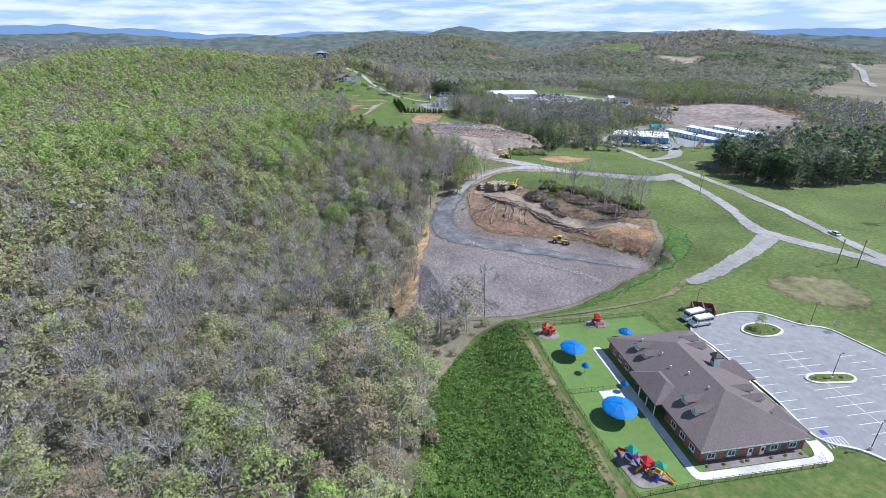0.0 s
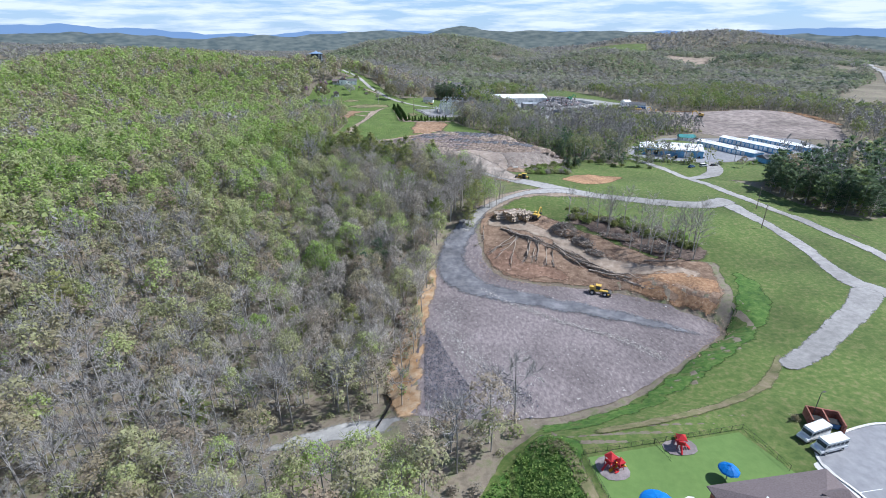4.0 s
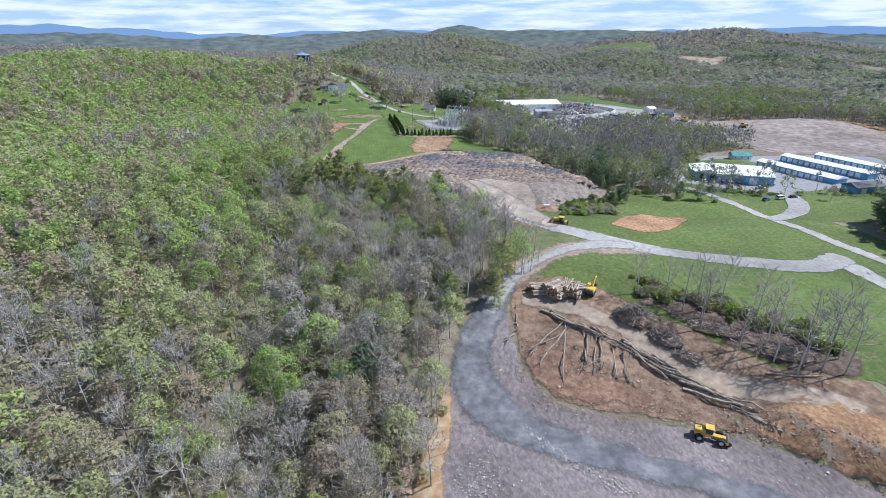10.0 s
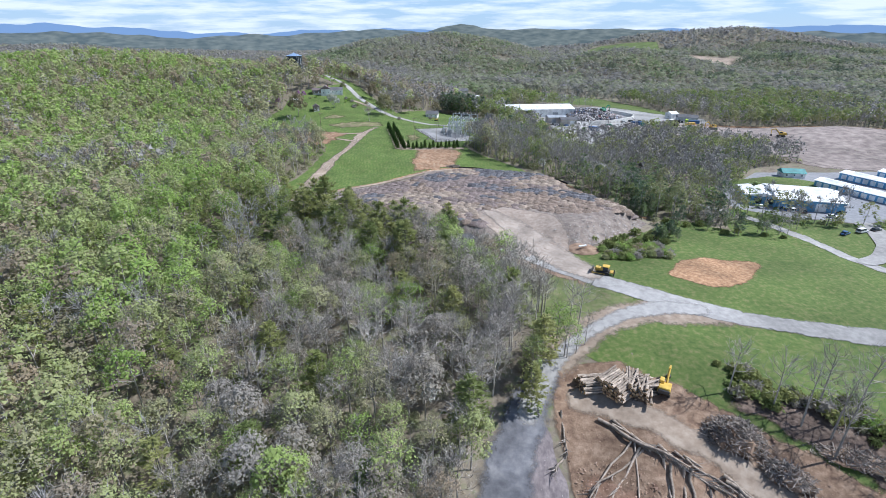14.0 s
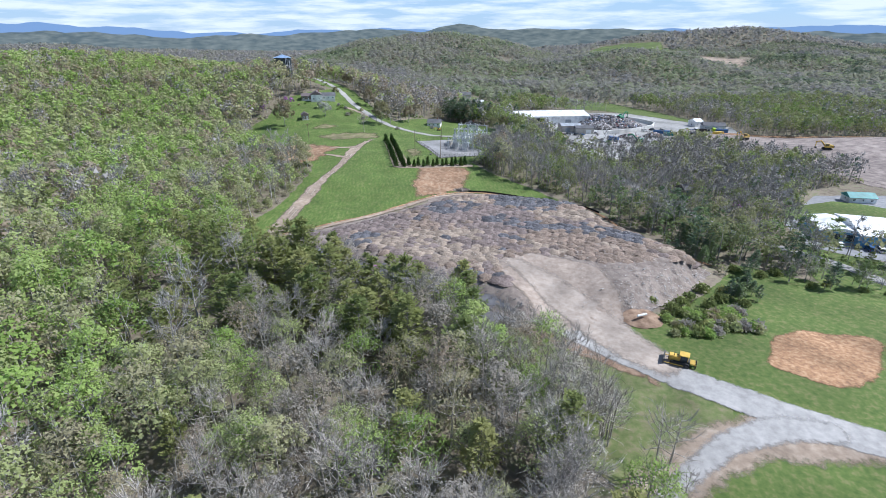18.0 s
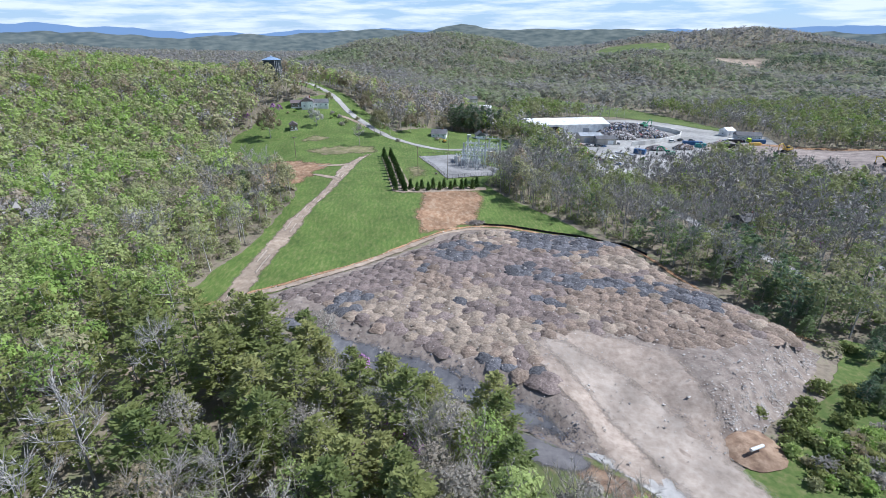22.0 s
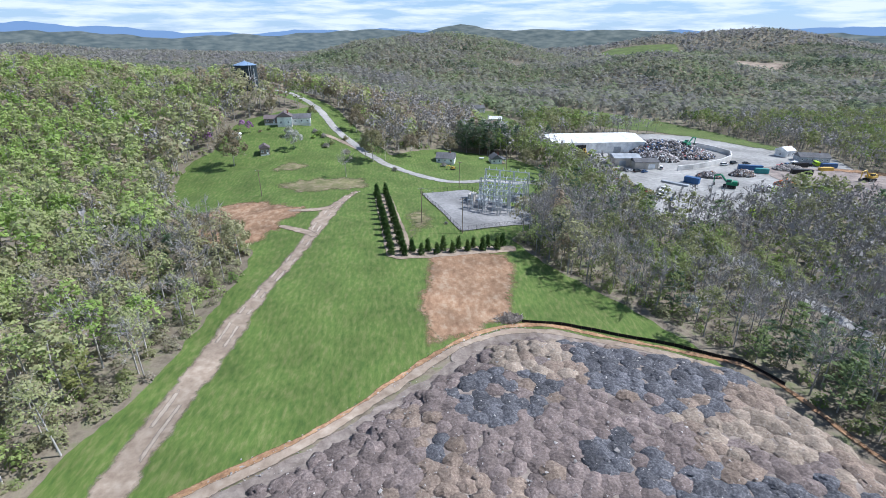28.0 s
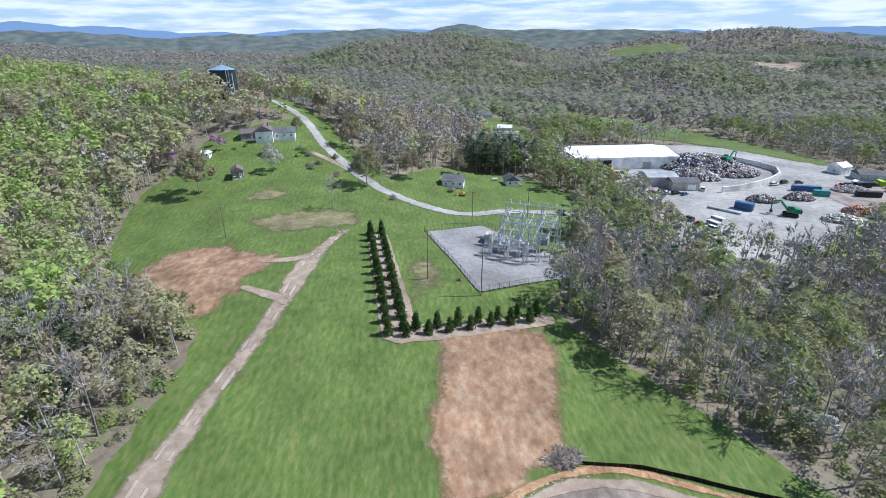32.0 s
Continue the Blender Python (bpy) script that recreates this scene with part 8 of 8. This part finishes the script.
junk("scrap_heap", 147, 546, 7, 4, 2.2, 380, SCRAP, "heap of white goods", -15, 0.8, chips=((WHITE, 200), (LIME, 30)))
junk("scrap_heap", 163, 556, 7, 5, 2.6, 360, SCRAP, "heap of orange and dark scrap", 0, 0.8, chips=((ORANGE, 120), (BLACK, 80)))
junk("scrap_heap", 140, 520, 9, 5, 2.2, 380, DIRT, "brown heap of shredder dirt", 10, 0.6)
junk("scrap_heap", 185, 590, 9, 5, 2.2, 380, ROCK, "grey heap of broken rubble", 0, 0.6)
junk("scrap_heap", 128, 514, 6, 3, 1.4, 160, SCRAP, "stacked lime green bins", 5, 0.8, chips=((LIME, 120),))
# the curved concrete block wall behind the heap
wall_ob = thing("block_wall", "curved concrete block wall round the scrap", "wall", 140, 610, YZ)
arc = [(118 - 140, 588 - 610), (128 - 140, 591 - 610), (140 - 140, 597 - 610), (154 - 140, 606 - 610), (165 - 140, 616 - 610), (171 - 140, 628 - 610), (168 - 140, 642 - 610), (160 - 140, 655 - 610), (148 - 140, 668 - 610)]
for (x0, y0), (x1, y1) in zip(arc, arc[1:]):
    for k in range(4):
        for lv in range(3):
            q0, q1 = k / 4, (k + 0.97) / 4
            p = ((x0 + (x1 - x0) * q0, y0 + (y1 - y0) * q0), (x0 + (x1 - x0) * q1, y0 + (y1 - y0) * q1))
            a = math.degrees(math.atan2(y1 - y0, x1 - x0))
            ln = math.hypot(p[1][0] - p[0][0], p[1][1] - p[0][1])
            part("block", box(0, -0.4, lv * 1.0, ln, 0.4, lv * 1.0 + 0.98, m=pose(p[0][0], p[0][1], 0, 0, 0, a)), CONCRETE, wall_ob)
excavator(129.5, 553, 150, GREEN_PAINT, "green scrap handler with raised boom", 1.5, YZ)
excavator(143, 632, 30, GREEN_PAINT, "green grab crane on the scrap heap", 1.5, 2.2)
excavator(-15.5, 552.0, 200, YELLOW, "small yellow digger by the cottage", 0.6)
excavator(74, 622, 100, YELLOW, "yellow excavator by the warehouse", 1.2, YZ)
paints = [WHITE, NAVY, RED, DARKSTEEL, GREY_WALL, WHITE, BLACK]
vr = random.Random(4)
spots = [(82, 588, 20), (85.5, 587, 25), (89, 586, 22), (93, 585, 15), (97, 584, 30), (77, 566, 110), (79, 560, 112), (80, 554, 115), (82, 548, 118), (84, 543, 120), (75, 572, 108), (86, 537, 118), (90, 532, 40), (110, 592, 60), (152, 600, 10), (160, 604, 20), (168, 604, 0)]
for x, y, rz in spots:
    kd = vr.choice(["car", "car", "van", "truck"])
    p = vr.choice(paints)
    car(x, y, rz + vr.uniform(-8, 8), p, f"{p.name.split('_')[0]} {'pickup' if kd == 'truck' else kd} parked in the scrapyard", YZ, kd, "scrapyard vehicles")
for x, y, rz in ((118, 512, 30), (123, 510, 20), (133, 513, 10), (137, 525, 60)):
    car(x, y, rz, LIME, "lime green refuse truck at the yard's edge", YZ, "bus", "refuse trucks")
car(88, 540, 112, WHITE, "white box lorry by the yard's edge", YZ, "bus", "lorries")
car(92.5, 545, 115, WHITE, "white box lorry in the yard", YZ, "bus", "lorries")


# ---- blue buildings and storage rows ----
b1 = shed_building(152, 366, -18, 26, 24, 4.6, 2.0, BLUE_WALL, OFFWHITE, "sky-blue metal hall with white roof", None, ((4, 4, 3.6, WHITE),), "metal_hall")
b2 = shed_building(136, 372, -18, 14, 17, 3.6, 1.2, BLUE_WALL, OFFWHITE, "lower sky-blue wing with white roof", None, ((-2, 3, 2.6, GLASS), (3, 3, 2.6, GLASS)), "metal_hall")
for x, y, rz, l in ((190, 375, -68, 44), (213, 386, -68, 48), (236, 392, -68, 44)):
    t = shed_building(x, y, rz, l, 9, 3.0, 0.9, BLUE_WALL, OFFWHITE, "long blue storage row with white roof", None, tuple((-l / 2 + 3.4 * (k + 0.7), 2.4, 2.3, WHITE) for k in range(int(l / 3.4) - 1)), "storage_row")
shed_building(200, 343, 12, 17, 8, 3.0, 1.8, BLUE_WALL, GREY_SHINGLE, "blue garage with dark roof", None, ((-4, 3, 2.4, WHITE), (4, 3, 2.4, WHITE)), "garage")
house(178, 412, -10, 11, 7, 2.7, WHITE, TEAL, "white cottage with teal metal roof", 1.6, chimney=False)
drape("lot_grass", [(100, 326), (125, 312), (150, 299), (165, 296), (180, 305), (215, 318), (226, 338), (190, 345), (160, 338), (132, 345), (119, 360), (106, 350)], GRASS, 0.14, label="green lawn between the road and the storage yard", category="field", rough=0.4)
drape("lot_grass", [(128, 388), (165, 392), (176, 376), (186, 398), (168, 412), (140, 404)], GRASS, 0.3, label="green bank behind the blue hall", category="field", rough=0.5)
drape("lot_drive", ribbon([(128, 300, 6), (140, 306, 6), (152, 318, 8), (160, 340, 8)], 7), GRAVEL, 0.4, label="grey drive into the business lot", category="road")
for x, y, rz, p in ((138, 356, 70, NAVY), (141, 355, 72, WHITE), (144.5, 353, 70, BLACK), (152, 346, -10, WHITE), (131, 361, 80, WHITE), (128, 368, 80, WHITE), (150, 328, 20, WHITE), (157, 330, 20, BLACK), (142, 326, 30, NAVY), (160, 352, 10, BLACK)):
    car(x, y, rz, p, f"{p.name.split('_')[0]} car parked by the blue hall", None, vr.choice(["car", "van", "truck"]), "business lot cars")
car(153.5, 178, 95, WHITE, "white car on the country road", None, "car", "road cars")
# machines on the stripped ground
excavator(214, 566, 200, YELLOW, "yellow excavator on the stripped ground", 1.5)
excavator(236, 512, 160, YELLOW, "yellow excavator digging far off", 1.3)
for k in range(7):
    car(186 + k * 4.5, 598 + (k % 3), 10 + k * 13, [RED, NAVY, WHITE, TEAL, BLACK, LIME, GREY_WALL][k], "vehicle parked at the scrapyard's far edge", None, ["truck", "van", "bus"][k % 3], "far edge vehicles")


# ---- single trees ----
def tree_thing(name, label, category, pair, leaf_material, bark=None):
    t = tagged(new(name), label, category)
    for nm, (v, f), m_ in (("trunk", pair[0], bark or BARK), ("crown", pair[1], leaf_material)):
        ob = new(nm, mesh_from(nm, v, f, m_))
        ob.parent = t
    return t


def plant(model, x, y, s=1.0, rz=None, group="", z=None, squash=1.0):
    m = Matrix.LocRotScale((x, y, (gz(x, y) if z is None else z)), Euler((0, 0, tv.uniform(0, 6.28) if rz is None else rz)), None)
    model_scale = (s, s, s * squash)
    ob = copy_thing(model, m)
    ob.scale = model_scale
    if group:
        ob["group"] = group
    return ob


tv = random.Random(21)
BARE_T = [tree_thing("bare_tree", "leafless grey hardwood with many fine twigs", "tree", tree_model(s + 60, 16, 120, 0.12, 2, True, 0.8, 0, 0.034), BARK) for s in range(5)]
SPARSE_T = [tree_thing("bare_tree", "tall thin leafless tree with few branches", "tree", tree_model(s + 160, 14, 0, 0, 2, True, 0.16), BARK) for s in range(5)]
HAZE_T = [tree_thing("budding_tree", "hardwood with thin olive buds and grey limbs", "tree", tree_model(s + 70, 15, 760, 0.18, 2, True, 0.5, 20, 0, 0.028), LEAF) for s in range(4)]
LEAFY_T = [tree_thing("leafing_tree", "hardwood in fresh yellow-green spring leaf", "tree", tree_model(s + 80, 15, 1300, 0.22, 2, False, 1.0, 60, 0, 0.032), LEAF) for s in range(4)]
PINE_T = [tree_thing("pine_tree", "dark green pine with tiered boughs", "tree", pine_model(s + 90, 14, 2), NEEDLE) for s in range(3)]
DARK_PINE_T = [tree_thing("pine_tree", "tall dark green pine with tiered boughs", "tree", pine_model(s + 90, 15, 2), DARK_NEEDLE) for s in range(3)]
BUDS = leaf_mat("budding_leaves", [(0.0, (0.30, 0.25, 0.17)), (0.6, (0.31, 0.28, 0.17)), (1.0, (0.30, 0.30, 0.15))], "object")
BROAD_T = [tree_thing("spreading_tree", "broad spreading hardwood just coming into olive leaf", "tree", tree_model(s + 120, 13, 1900, 0.26, 2, True, 1.8, 50, 0.07, 0.03, 1.55), BUDS) for s in range(4)]
REDBUD = tree_thing("redbud_tree", "small redbud tree in purple-pink blossom", "tree", tree_model(201, 6, 650, 0.19, 2, False, 1.0, 30), plain("redbud_blossom", (0.42, 0.20, 0.42), 0.7))
DOGWOOD = tree_thing("dogwood_tree", "small dogwood in white blossom", "tree", tree_model(202, 6, 650, 0.19, 2, False, 1.0, 30), plain("dogwood_blossom", (0.66, 0.66, 0.60), 0.7))
PALE_T = tree_thing("blossoming_tree", "broad round tree in pale grey-white blossom", "tree", tree_model(203, 8, 1700, 0.22, 2, True, 1.0, 40, 0.03, 0.035, 1.8), leaf_mat("pale_blossom", [(0.0, (0.44, 0.44, 0.38)), (1.0, (0.54, 0.54, 0.48))], "object"))
CEDAR = tree_thing("arborvitae", "clipped dark green cone-shaped evergreen on mulch", "shrub", (gather([stick((0, 0, -0.3), (0, 0, 2.6), 0.09, 0.03, 5)]), leaf_cloud(np.random.RandomState(5), [(0.75 * (1 - q) * math.cos(k * 2.4), 0.75 * (1 - q) * math.sin(k * 2.4), 0.25 + 3.2 * q) for k, q in enumerate(np.linspace(0, 1, 60))], 620, 0.19, 1.0, 0.22)), leaf_mat("cedar_green", [(0.0, (0.065, 0.12, 0.035)), (1.0, (0.11, 0.165, 0.05))], "object"))
SHRUB = tree_thing("shrub", "low rounded green leafy shrub", "shrub", (gather([stick((0, 0, -0.2), (0, 0, 0.8), 0.05, 0.03)]), leaf_cloud(np.random.RandomState(6), [(0.6 * math.cos(k * 2.4) * math.sqrt(k / 30), 0.6 * math.sin(k * 2.4) * math.sqrt(k / 30), 0.35 + 0.5 * (1 - k / 30)) for k in range(30)], 300, 0.14, 0.8, 0.2)), LEAF)
DARK_SHRUB = tree_thing("shrub", "dense dark green leafy bush", "shrub", (gather([stick((0, 0, -0.2), (0, 0, 0.8), 0.05, 0.03)]), leaf_cloud(np.random.RandomState(7), [(0.6 * math.cos(k * 2.4) * math.sqrt(k / 30), 0.6 * math.sin(k * 2.4) * math.sqrt(k / 30), 0.3 + 0.5 * (1 - k / 30)) for k in range(30)], 260, 0.16, 0.8, 0.22)), NEEDLE)
originals = [DARK_SHRUB] + DARK_PINE_T + BROAD_T + SPARSE_T + BARE_T + HAZE_T + LEAFY_T + PINE_T + [REDBUD, DOGWOOD, PALE_T, CEDAR, SHRUB]

# the wood's edge over which the camera passes
nb = [p for p in NEAR_PLACES]
tv.shuffle(nb)
for i, (x, y, k, c) in enumerate(nb):
    edge = 0.85 if float(wooded(np.array([x + 4.0]), np.array([y]))[0]) else 0.72
    s = tv.uniform(0.95, 1.35) * edge
    if c:
        plant(tv.choice(PINE_T), x, y, s * 1.15, group="pines at the wood's edge")
    elif k < 0.36:
        plant(tv.choice(BARE_T), x, y, s, group="bare trees at the wood's edge")
    elif k < 0.62:
        plant(tv.choice(HAZE_T), x, y, s, group="budding trees at the wood's edge")
    else:
        plant(tv.choice(LEAFY_T), x, y, s, group="leafing trees at the wood's edge")
for x, y, m in ((-22, 300, REDBUD), (-26, 304, REDBUD), (-30, 298, REDBUD), (-36, 160, DOGWOOD), (-14, 236, DOGWOOD), (-20, 242, DOGWOOD), (-132, 585, REDBUD), (-126, 580, REDBUD), (112, 395, REDBUD), (-20, 296, DOGWOOD), (44, 418, DOGWOOD), (-34, 320, REDBUD)):
    plant(m, x, y, tv.uniform(0.8, 1.2))
for x, y, s in ((-27, 206, 1.0), (-24, 214, 0.9), (-31, 199, 0.95), (-107, 462, 0.7), (-96, 430, 0.8), (-92, 420, 0.7)):
    plant(DARK_PINE_T[int(s * 10) % 3], x, y, s, group="evergreens in the wood")
# grove of bare trees beside the dirt bank
for x, y in ((48.8, 236), (55, 231), (58.3, 227), (62, 224), (66.8, 213), (70, 211), (73.3, 209), (74, 214), (76.6, 205), (79, 207), (82, 205), (86, 203), (88, 208), (69, 228), (80.4, 220), (87.8, 212), (77, 224), (64, 231), (91, 214), (84, 214), (72, 219), (60, 220)):
    plant(tv.choice(SPARSE_T), x, y, tv.uniform(0.95, 1.3), group="bare grove by the pit")
for k in range(95):
    x, y = tv.uniform(50, 90), 0
    y = 240 - (x - 48) * 0.66 + tv.uniform(-4, 7)
    plant(DARK_SHRUB if k % 3 else SHRUB, x, y, tv.uniform(0.9, 2.6), group="undergrowth in the grove")
# trees along the haul road and the strip south of the drive
for x, y, s in ((5, 250, 1.0), (2, 246, 1.0), (0, 242, 0.95), (-3, 238, 0.9), (3, 255, 1.0), (8, 258, 0.9), (17.5, 247.5, 0.6), (20, 249, 0.55), (22.7, 251.5, 0.55), (-2, 262, 0.9), (4, 266, 0.85), (0, 272, 0.85), (9, 264, 0.6), (11, 271, 0.55), (4, 262, 0.6), (14, 265, 0.6), (-6, 276, 0.8), (-9, 283, 0.8), (-14, 288, 0.8), (12, 276, 0.5), (-5, 232, 0.85), (-8, 224, 0.8)):
    plant(tv.choice(SPARSE_T if s < 0.7 else BARE_T), x, y, s * 1.1, group="bare trees by the haul road")
drape("road_strip", [(14, 253), (30, 262), (42, 270), (30, 285), (18, 298), (4, 308), (-8, 302), (-12, 290), (0, 272), (8, 262)], mat("thin_grass", [(0.105, 0.14, 0.045), (0.15, 0.172, 0.066), (0.215, 0.19, 0.11)], 1.5, 0.95, bump=0.08, big=8), 0.12, label="thin olive grass strip under bare trees", category="field", rough=0.8)
for k in range(16):
    plant(tv.choice(BARE_T + HAZE_T), -9 + tv.uniform(-4, 6), 62 + k * 4.2 + tv.uniform(-2, 2), tv.uniform(0.5, 0.8), group="trees above the weedy bank")
for k in range(22):
    plant(SHRUB, -5 + tv.uniform(-5, 4), 58 + k * 3 + tv.uniform(-2, 2), tv.uniform(0.9, 2.0), group="shrubs above the weedy bank")
for k in range(18):
    q = tv.random()
    plant(tv.choice(SPARSE_T), -2 + 22 * q + tv.uniform(-4, 4), 292 - 34 * q + tv.uniform(-5, 3), tv.uniform(0.75, 1.1), group="bare trees by the haul road")
for k in range(60):
    q = tv.random()
    plant(DARK_SHRUB if k % 4 == 0 else SHRUB, 42 + 22 * q + tv.uniform(-2, 2), 294 + 12 * tv.random() + 5 * q, tv.uniform(1.2, 2.3), group="thicket by the fill")
for k in range(12):
    plant(DARK_PINE_T[k % 3], 63 + 11 * tv.random(), 314 + 10 * tv.random(), tv.uniform(0.28, 0.42), group="junipers by the fill")
for k in range(16):
    x = 78 + 40 * tv.random()
    plant(tv.choice(SPARSE_T + BARE_T) if k % 3 else tv.choice(DARK_PINE_T), x, 334 - 0.25 * (x - 78) + tv.uniform(-5, 5), tv.uniform(0.35, 0.65), group="trees along the lawn's edge")
# evergreen screen round the substation
for k in range(13):
    q = k / 12
    plant(CEDAR, -37.2 - 11.0 * q, 445 + 57 * q, tv.uniform(1.15, 1.45), group="evergreen screen")
    plant(CEDAR, -33.8 - 11.0 * q, 447 + 57 * q, tv.uniform(1.2, 1.5), group="evergreen screen")
for k in range(7):
    plant(CEDAR, -33 + 4.9 * k, 444.6 + 1.45 * k, tv.uniform(1.05, 1.3), group="evergreen screen")
    plant(CEDAR, -31 + 4.9 * k, 447.6 + 1.45 * k, tv.uniform(1.05, 1.35), group="evergreen screen")
drape("mulch_row", [(-38.5, 443), (-34, 441.6), (3, 452.6), (3, 457), (-31, 449.5), (-43, 504), (-49.5, 503)], TRACK, 0.22, label="pale mulch strip under the evergreens", category="ground", rough=0.3, corner=1)
# single trees on the open ground
for x, y, m, s in ((-120.5, 538.6, BROAD_T[0], 1.35), (-64.5, 524, BARE_T[1], 0.8), (-55.5, 550.6, BROAD_T[2], 1.25), (-57, 571, BROAD_T[3], 0.9), (-71, 599, BROAD_T[0], 1.0), (-61, 620, BROAD_T[1], 1.0), (-44, 571, BARE_T[3], 0.9), (-38, 568.5, BROAD_T[2], 0.9), (-48, 590, BROAD_T[0], 1.0), (-36, 596, BROAD_T[3], 1.0), (-28, 604, BARE_T[0], 1.1), (-54, 606, BROAD_T[1], 1.0), (-80, 640, BROAD_T[2], 1.0), (-96, 655, BROAD_T[3], 0.9), (-72, 618, BROAD_T[2], 0.9), (-108.6, 452.7, PINE_T[0], 0.8), (-100, 456, BROAD_T[3], 0.7), (-20, 556, SHRUB, 2.0), (-16, 584, BROAD_T[1], 0.8), (26, 574, BROAD_T[2], 0.8), (34, 582, BROAD_T[0], 0.9), (-151.8, 565, REDBUD, 1.4), (-144, 567, REDBUD, 1.2), (-97, 559.5, PALE_T, 1.25), (-104, 577, PALE_T, 0.7), (-84.5, 445.5, BROAD_T[2], 0.8), (-90, 444, BARE_T[0], 0.6), (-83, 440, HAZE_T[3], 0.6), (-60, 556, HAZE_T[1], 0.8), (-50, 556, BARE_T[2], 0.8), (156, 130, LEAFY_T[0], 0.75), (176, 165, LEAFY_T[1], 0.8), (184, 190, BARE_T[3], 0.8), (180, 140, HAZE_T[0], 0.8), (86.5, 113.5, LEAFY_T[2], 0.32), (106, 112, HAZE_T[0], 0.25), (172, 326, LEAFY_T[3], 0.5), (120, 336, PINE_T[1], 0.55), (145, 334, PINE_T[2], 0.5), (126, 330, BARE_T[2], 0.6), (108, 344, BARE_T[4], 0.7), (-82, 566, SHRUB, 2.2), (-74, 580, SHRUB, 2.0), (-70, 560, SHRUB, 2.0), (-92, 586, SHRUB, 2.0), (-89, 583, SHRUB, 2.2), (-86, 580, SHRUB, 2.0), (-91, 578, SHRUB, 1.6), (-80, 572, SHRUB, 2.0), (-84, 569, SHRUB, 1.6), (-43.5, 537, SHRUB, 1.8), (-117, 585, SHRUB, 1.4), (-121, 581, SHRUB, 1.2), (-98, 606, BROAD_T[1], 0.6), (-122, 607, BROAD_T[3], 0.7), (-133, 602, HAZE_T[0], 0.7)):
    plant(m, x, y, s, group="single trees")
for x, y in ((-9.7, 600), (-4, 604), (14, 624), (21.8, 614), (18, 618), (-6, 597), (8, 600), (17, 606), (0, 606), (5, 611), (10, 614), (14, 621), (-2, 614), (6, 622), (27, 620), (55, 657), (-7, 610), (2, 598), (12, 608), (168, 248), (165, 262), (163, 285), (172, 250), (170, 296), (178, 275), (178, 240), (186, 290), (190, 303), (186, 250), (196, 270), (206, 300), (212, 280), (200, 247), (222, 256), (162, 272)):
    plant(tv.choice(DARK_PINE_T), x, y, tv.uniform(0.95, 1.3) * (0.95 if x > 100 else 1.0), group="tall pines")
for q in (1.6, 5.0, 8.8, 10.0, 15.0, 18.0, 21.4):
    plant(SHRUB, *S(q, -0.5), 0.45, group="shrubs by the school")
for x, y, s in ((-80, 600, 1.0), (-20, 472, 0.9), (85, 111, 0.6), (88, 112, 0.55), (90, 113, 0.6), (87, 92.5, 0.55), (89, 92.3, 0.6), (93, 92.6, 0.6), (99.5, 116.6, 0.9), (70, 123.5, 1.1), (24, 540, 1.8), (48, 302, 2.4), (52, 306, 2.2), (46, 309, 2.3), (57, 311, 2.3), (62, 315, 2.4), (54, 316, 2.2), (66, 320, 2.2), (72, 322, 2.0), (42, 313, 2.0), (60, 321, 2.4), (50, 312, 2.6), (68, 313, 1.8), (96, 326, 1.8), (102, 328, 1.6), (110, 324, 1.5), (116, 322, 1.4), (84, 332, 2.0), (78, 336, 2.2), (90, 334, 2.2)):
    plant(DARK_SHRUB if x > 40 and y > 300 else SHRUB, x, y, s, group="shrubs")
for k in range(4):
    plant(tv.choice(DARK_PINE_T), 60 + k * 5, 345 + (k % 2) * 6 - k * 2, tv.uniform(0.4, 0.55), group="cedars by the fill")
for k in range(14):
    plant(tv.choice(DARK_PINE_T), 64 + tv.uniform(0, 26), 330 + tv.uniform(8, 60), tv.uniform(0.4, 0.65), group="cedars by the fill")
for ob in originals:
    for o in (*ob.children, ob):
        bpy.data.objects.remove(o)

# weeds on the bank beside the playground
wd = np.random.RandomState(8)
pts = within([(-7, 50), (-4, 95), (6, 113), (18, 124), (23, 116), (23, 104), (28, 82), (33, 52)], 5200, wd)
zz = ground_at(pts[:, 0], pts[:, 1])
v, f = leaf_cloud(wd, np.column_stack([pts, zz + 0.35]), 26000, 0.24, 0.8, 0.28)
me = mesh_from("weeds", v, f, WOOD_NEEDLE)
wc = v.reshape(-1, 3, 3).mean(1)
tint_of(me, np.repeat(np.clip(0.52 + 0.35 * waves(wc[:, 0], wc[:, 1], 14, 91) + wd.normal(0, 0.14, 26000), 0, 1), 3))
me.materials[0] = leaf_mat("weed_green", [(0.0, (0.26, 0.23, 0.14)), (0.25, (0.19, 0.26, 0.085)), (0.6, (0.205, 0.31, 0.08)), (1.0, (0.33, 0.41, 0.13))], "tint")
tagged(new("weeds", me), "thick dark green weeds on the bank", "weeds", kind="stuff")
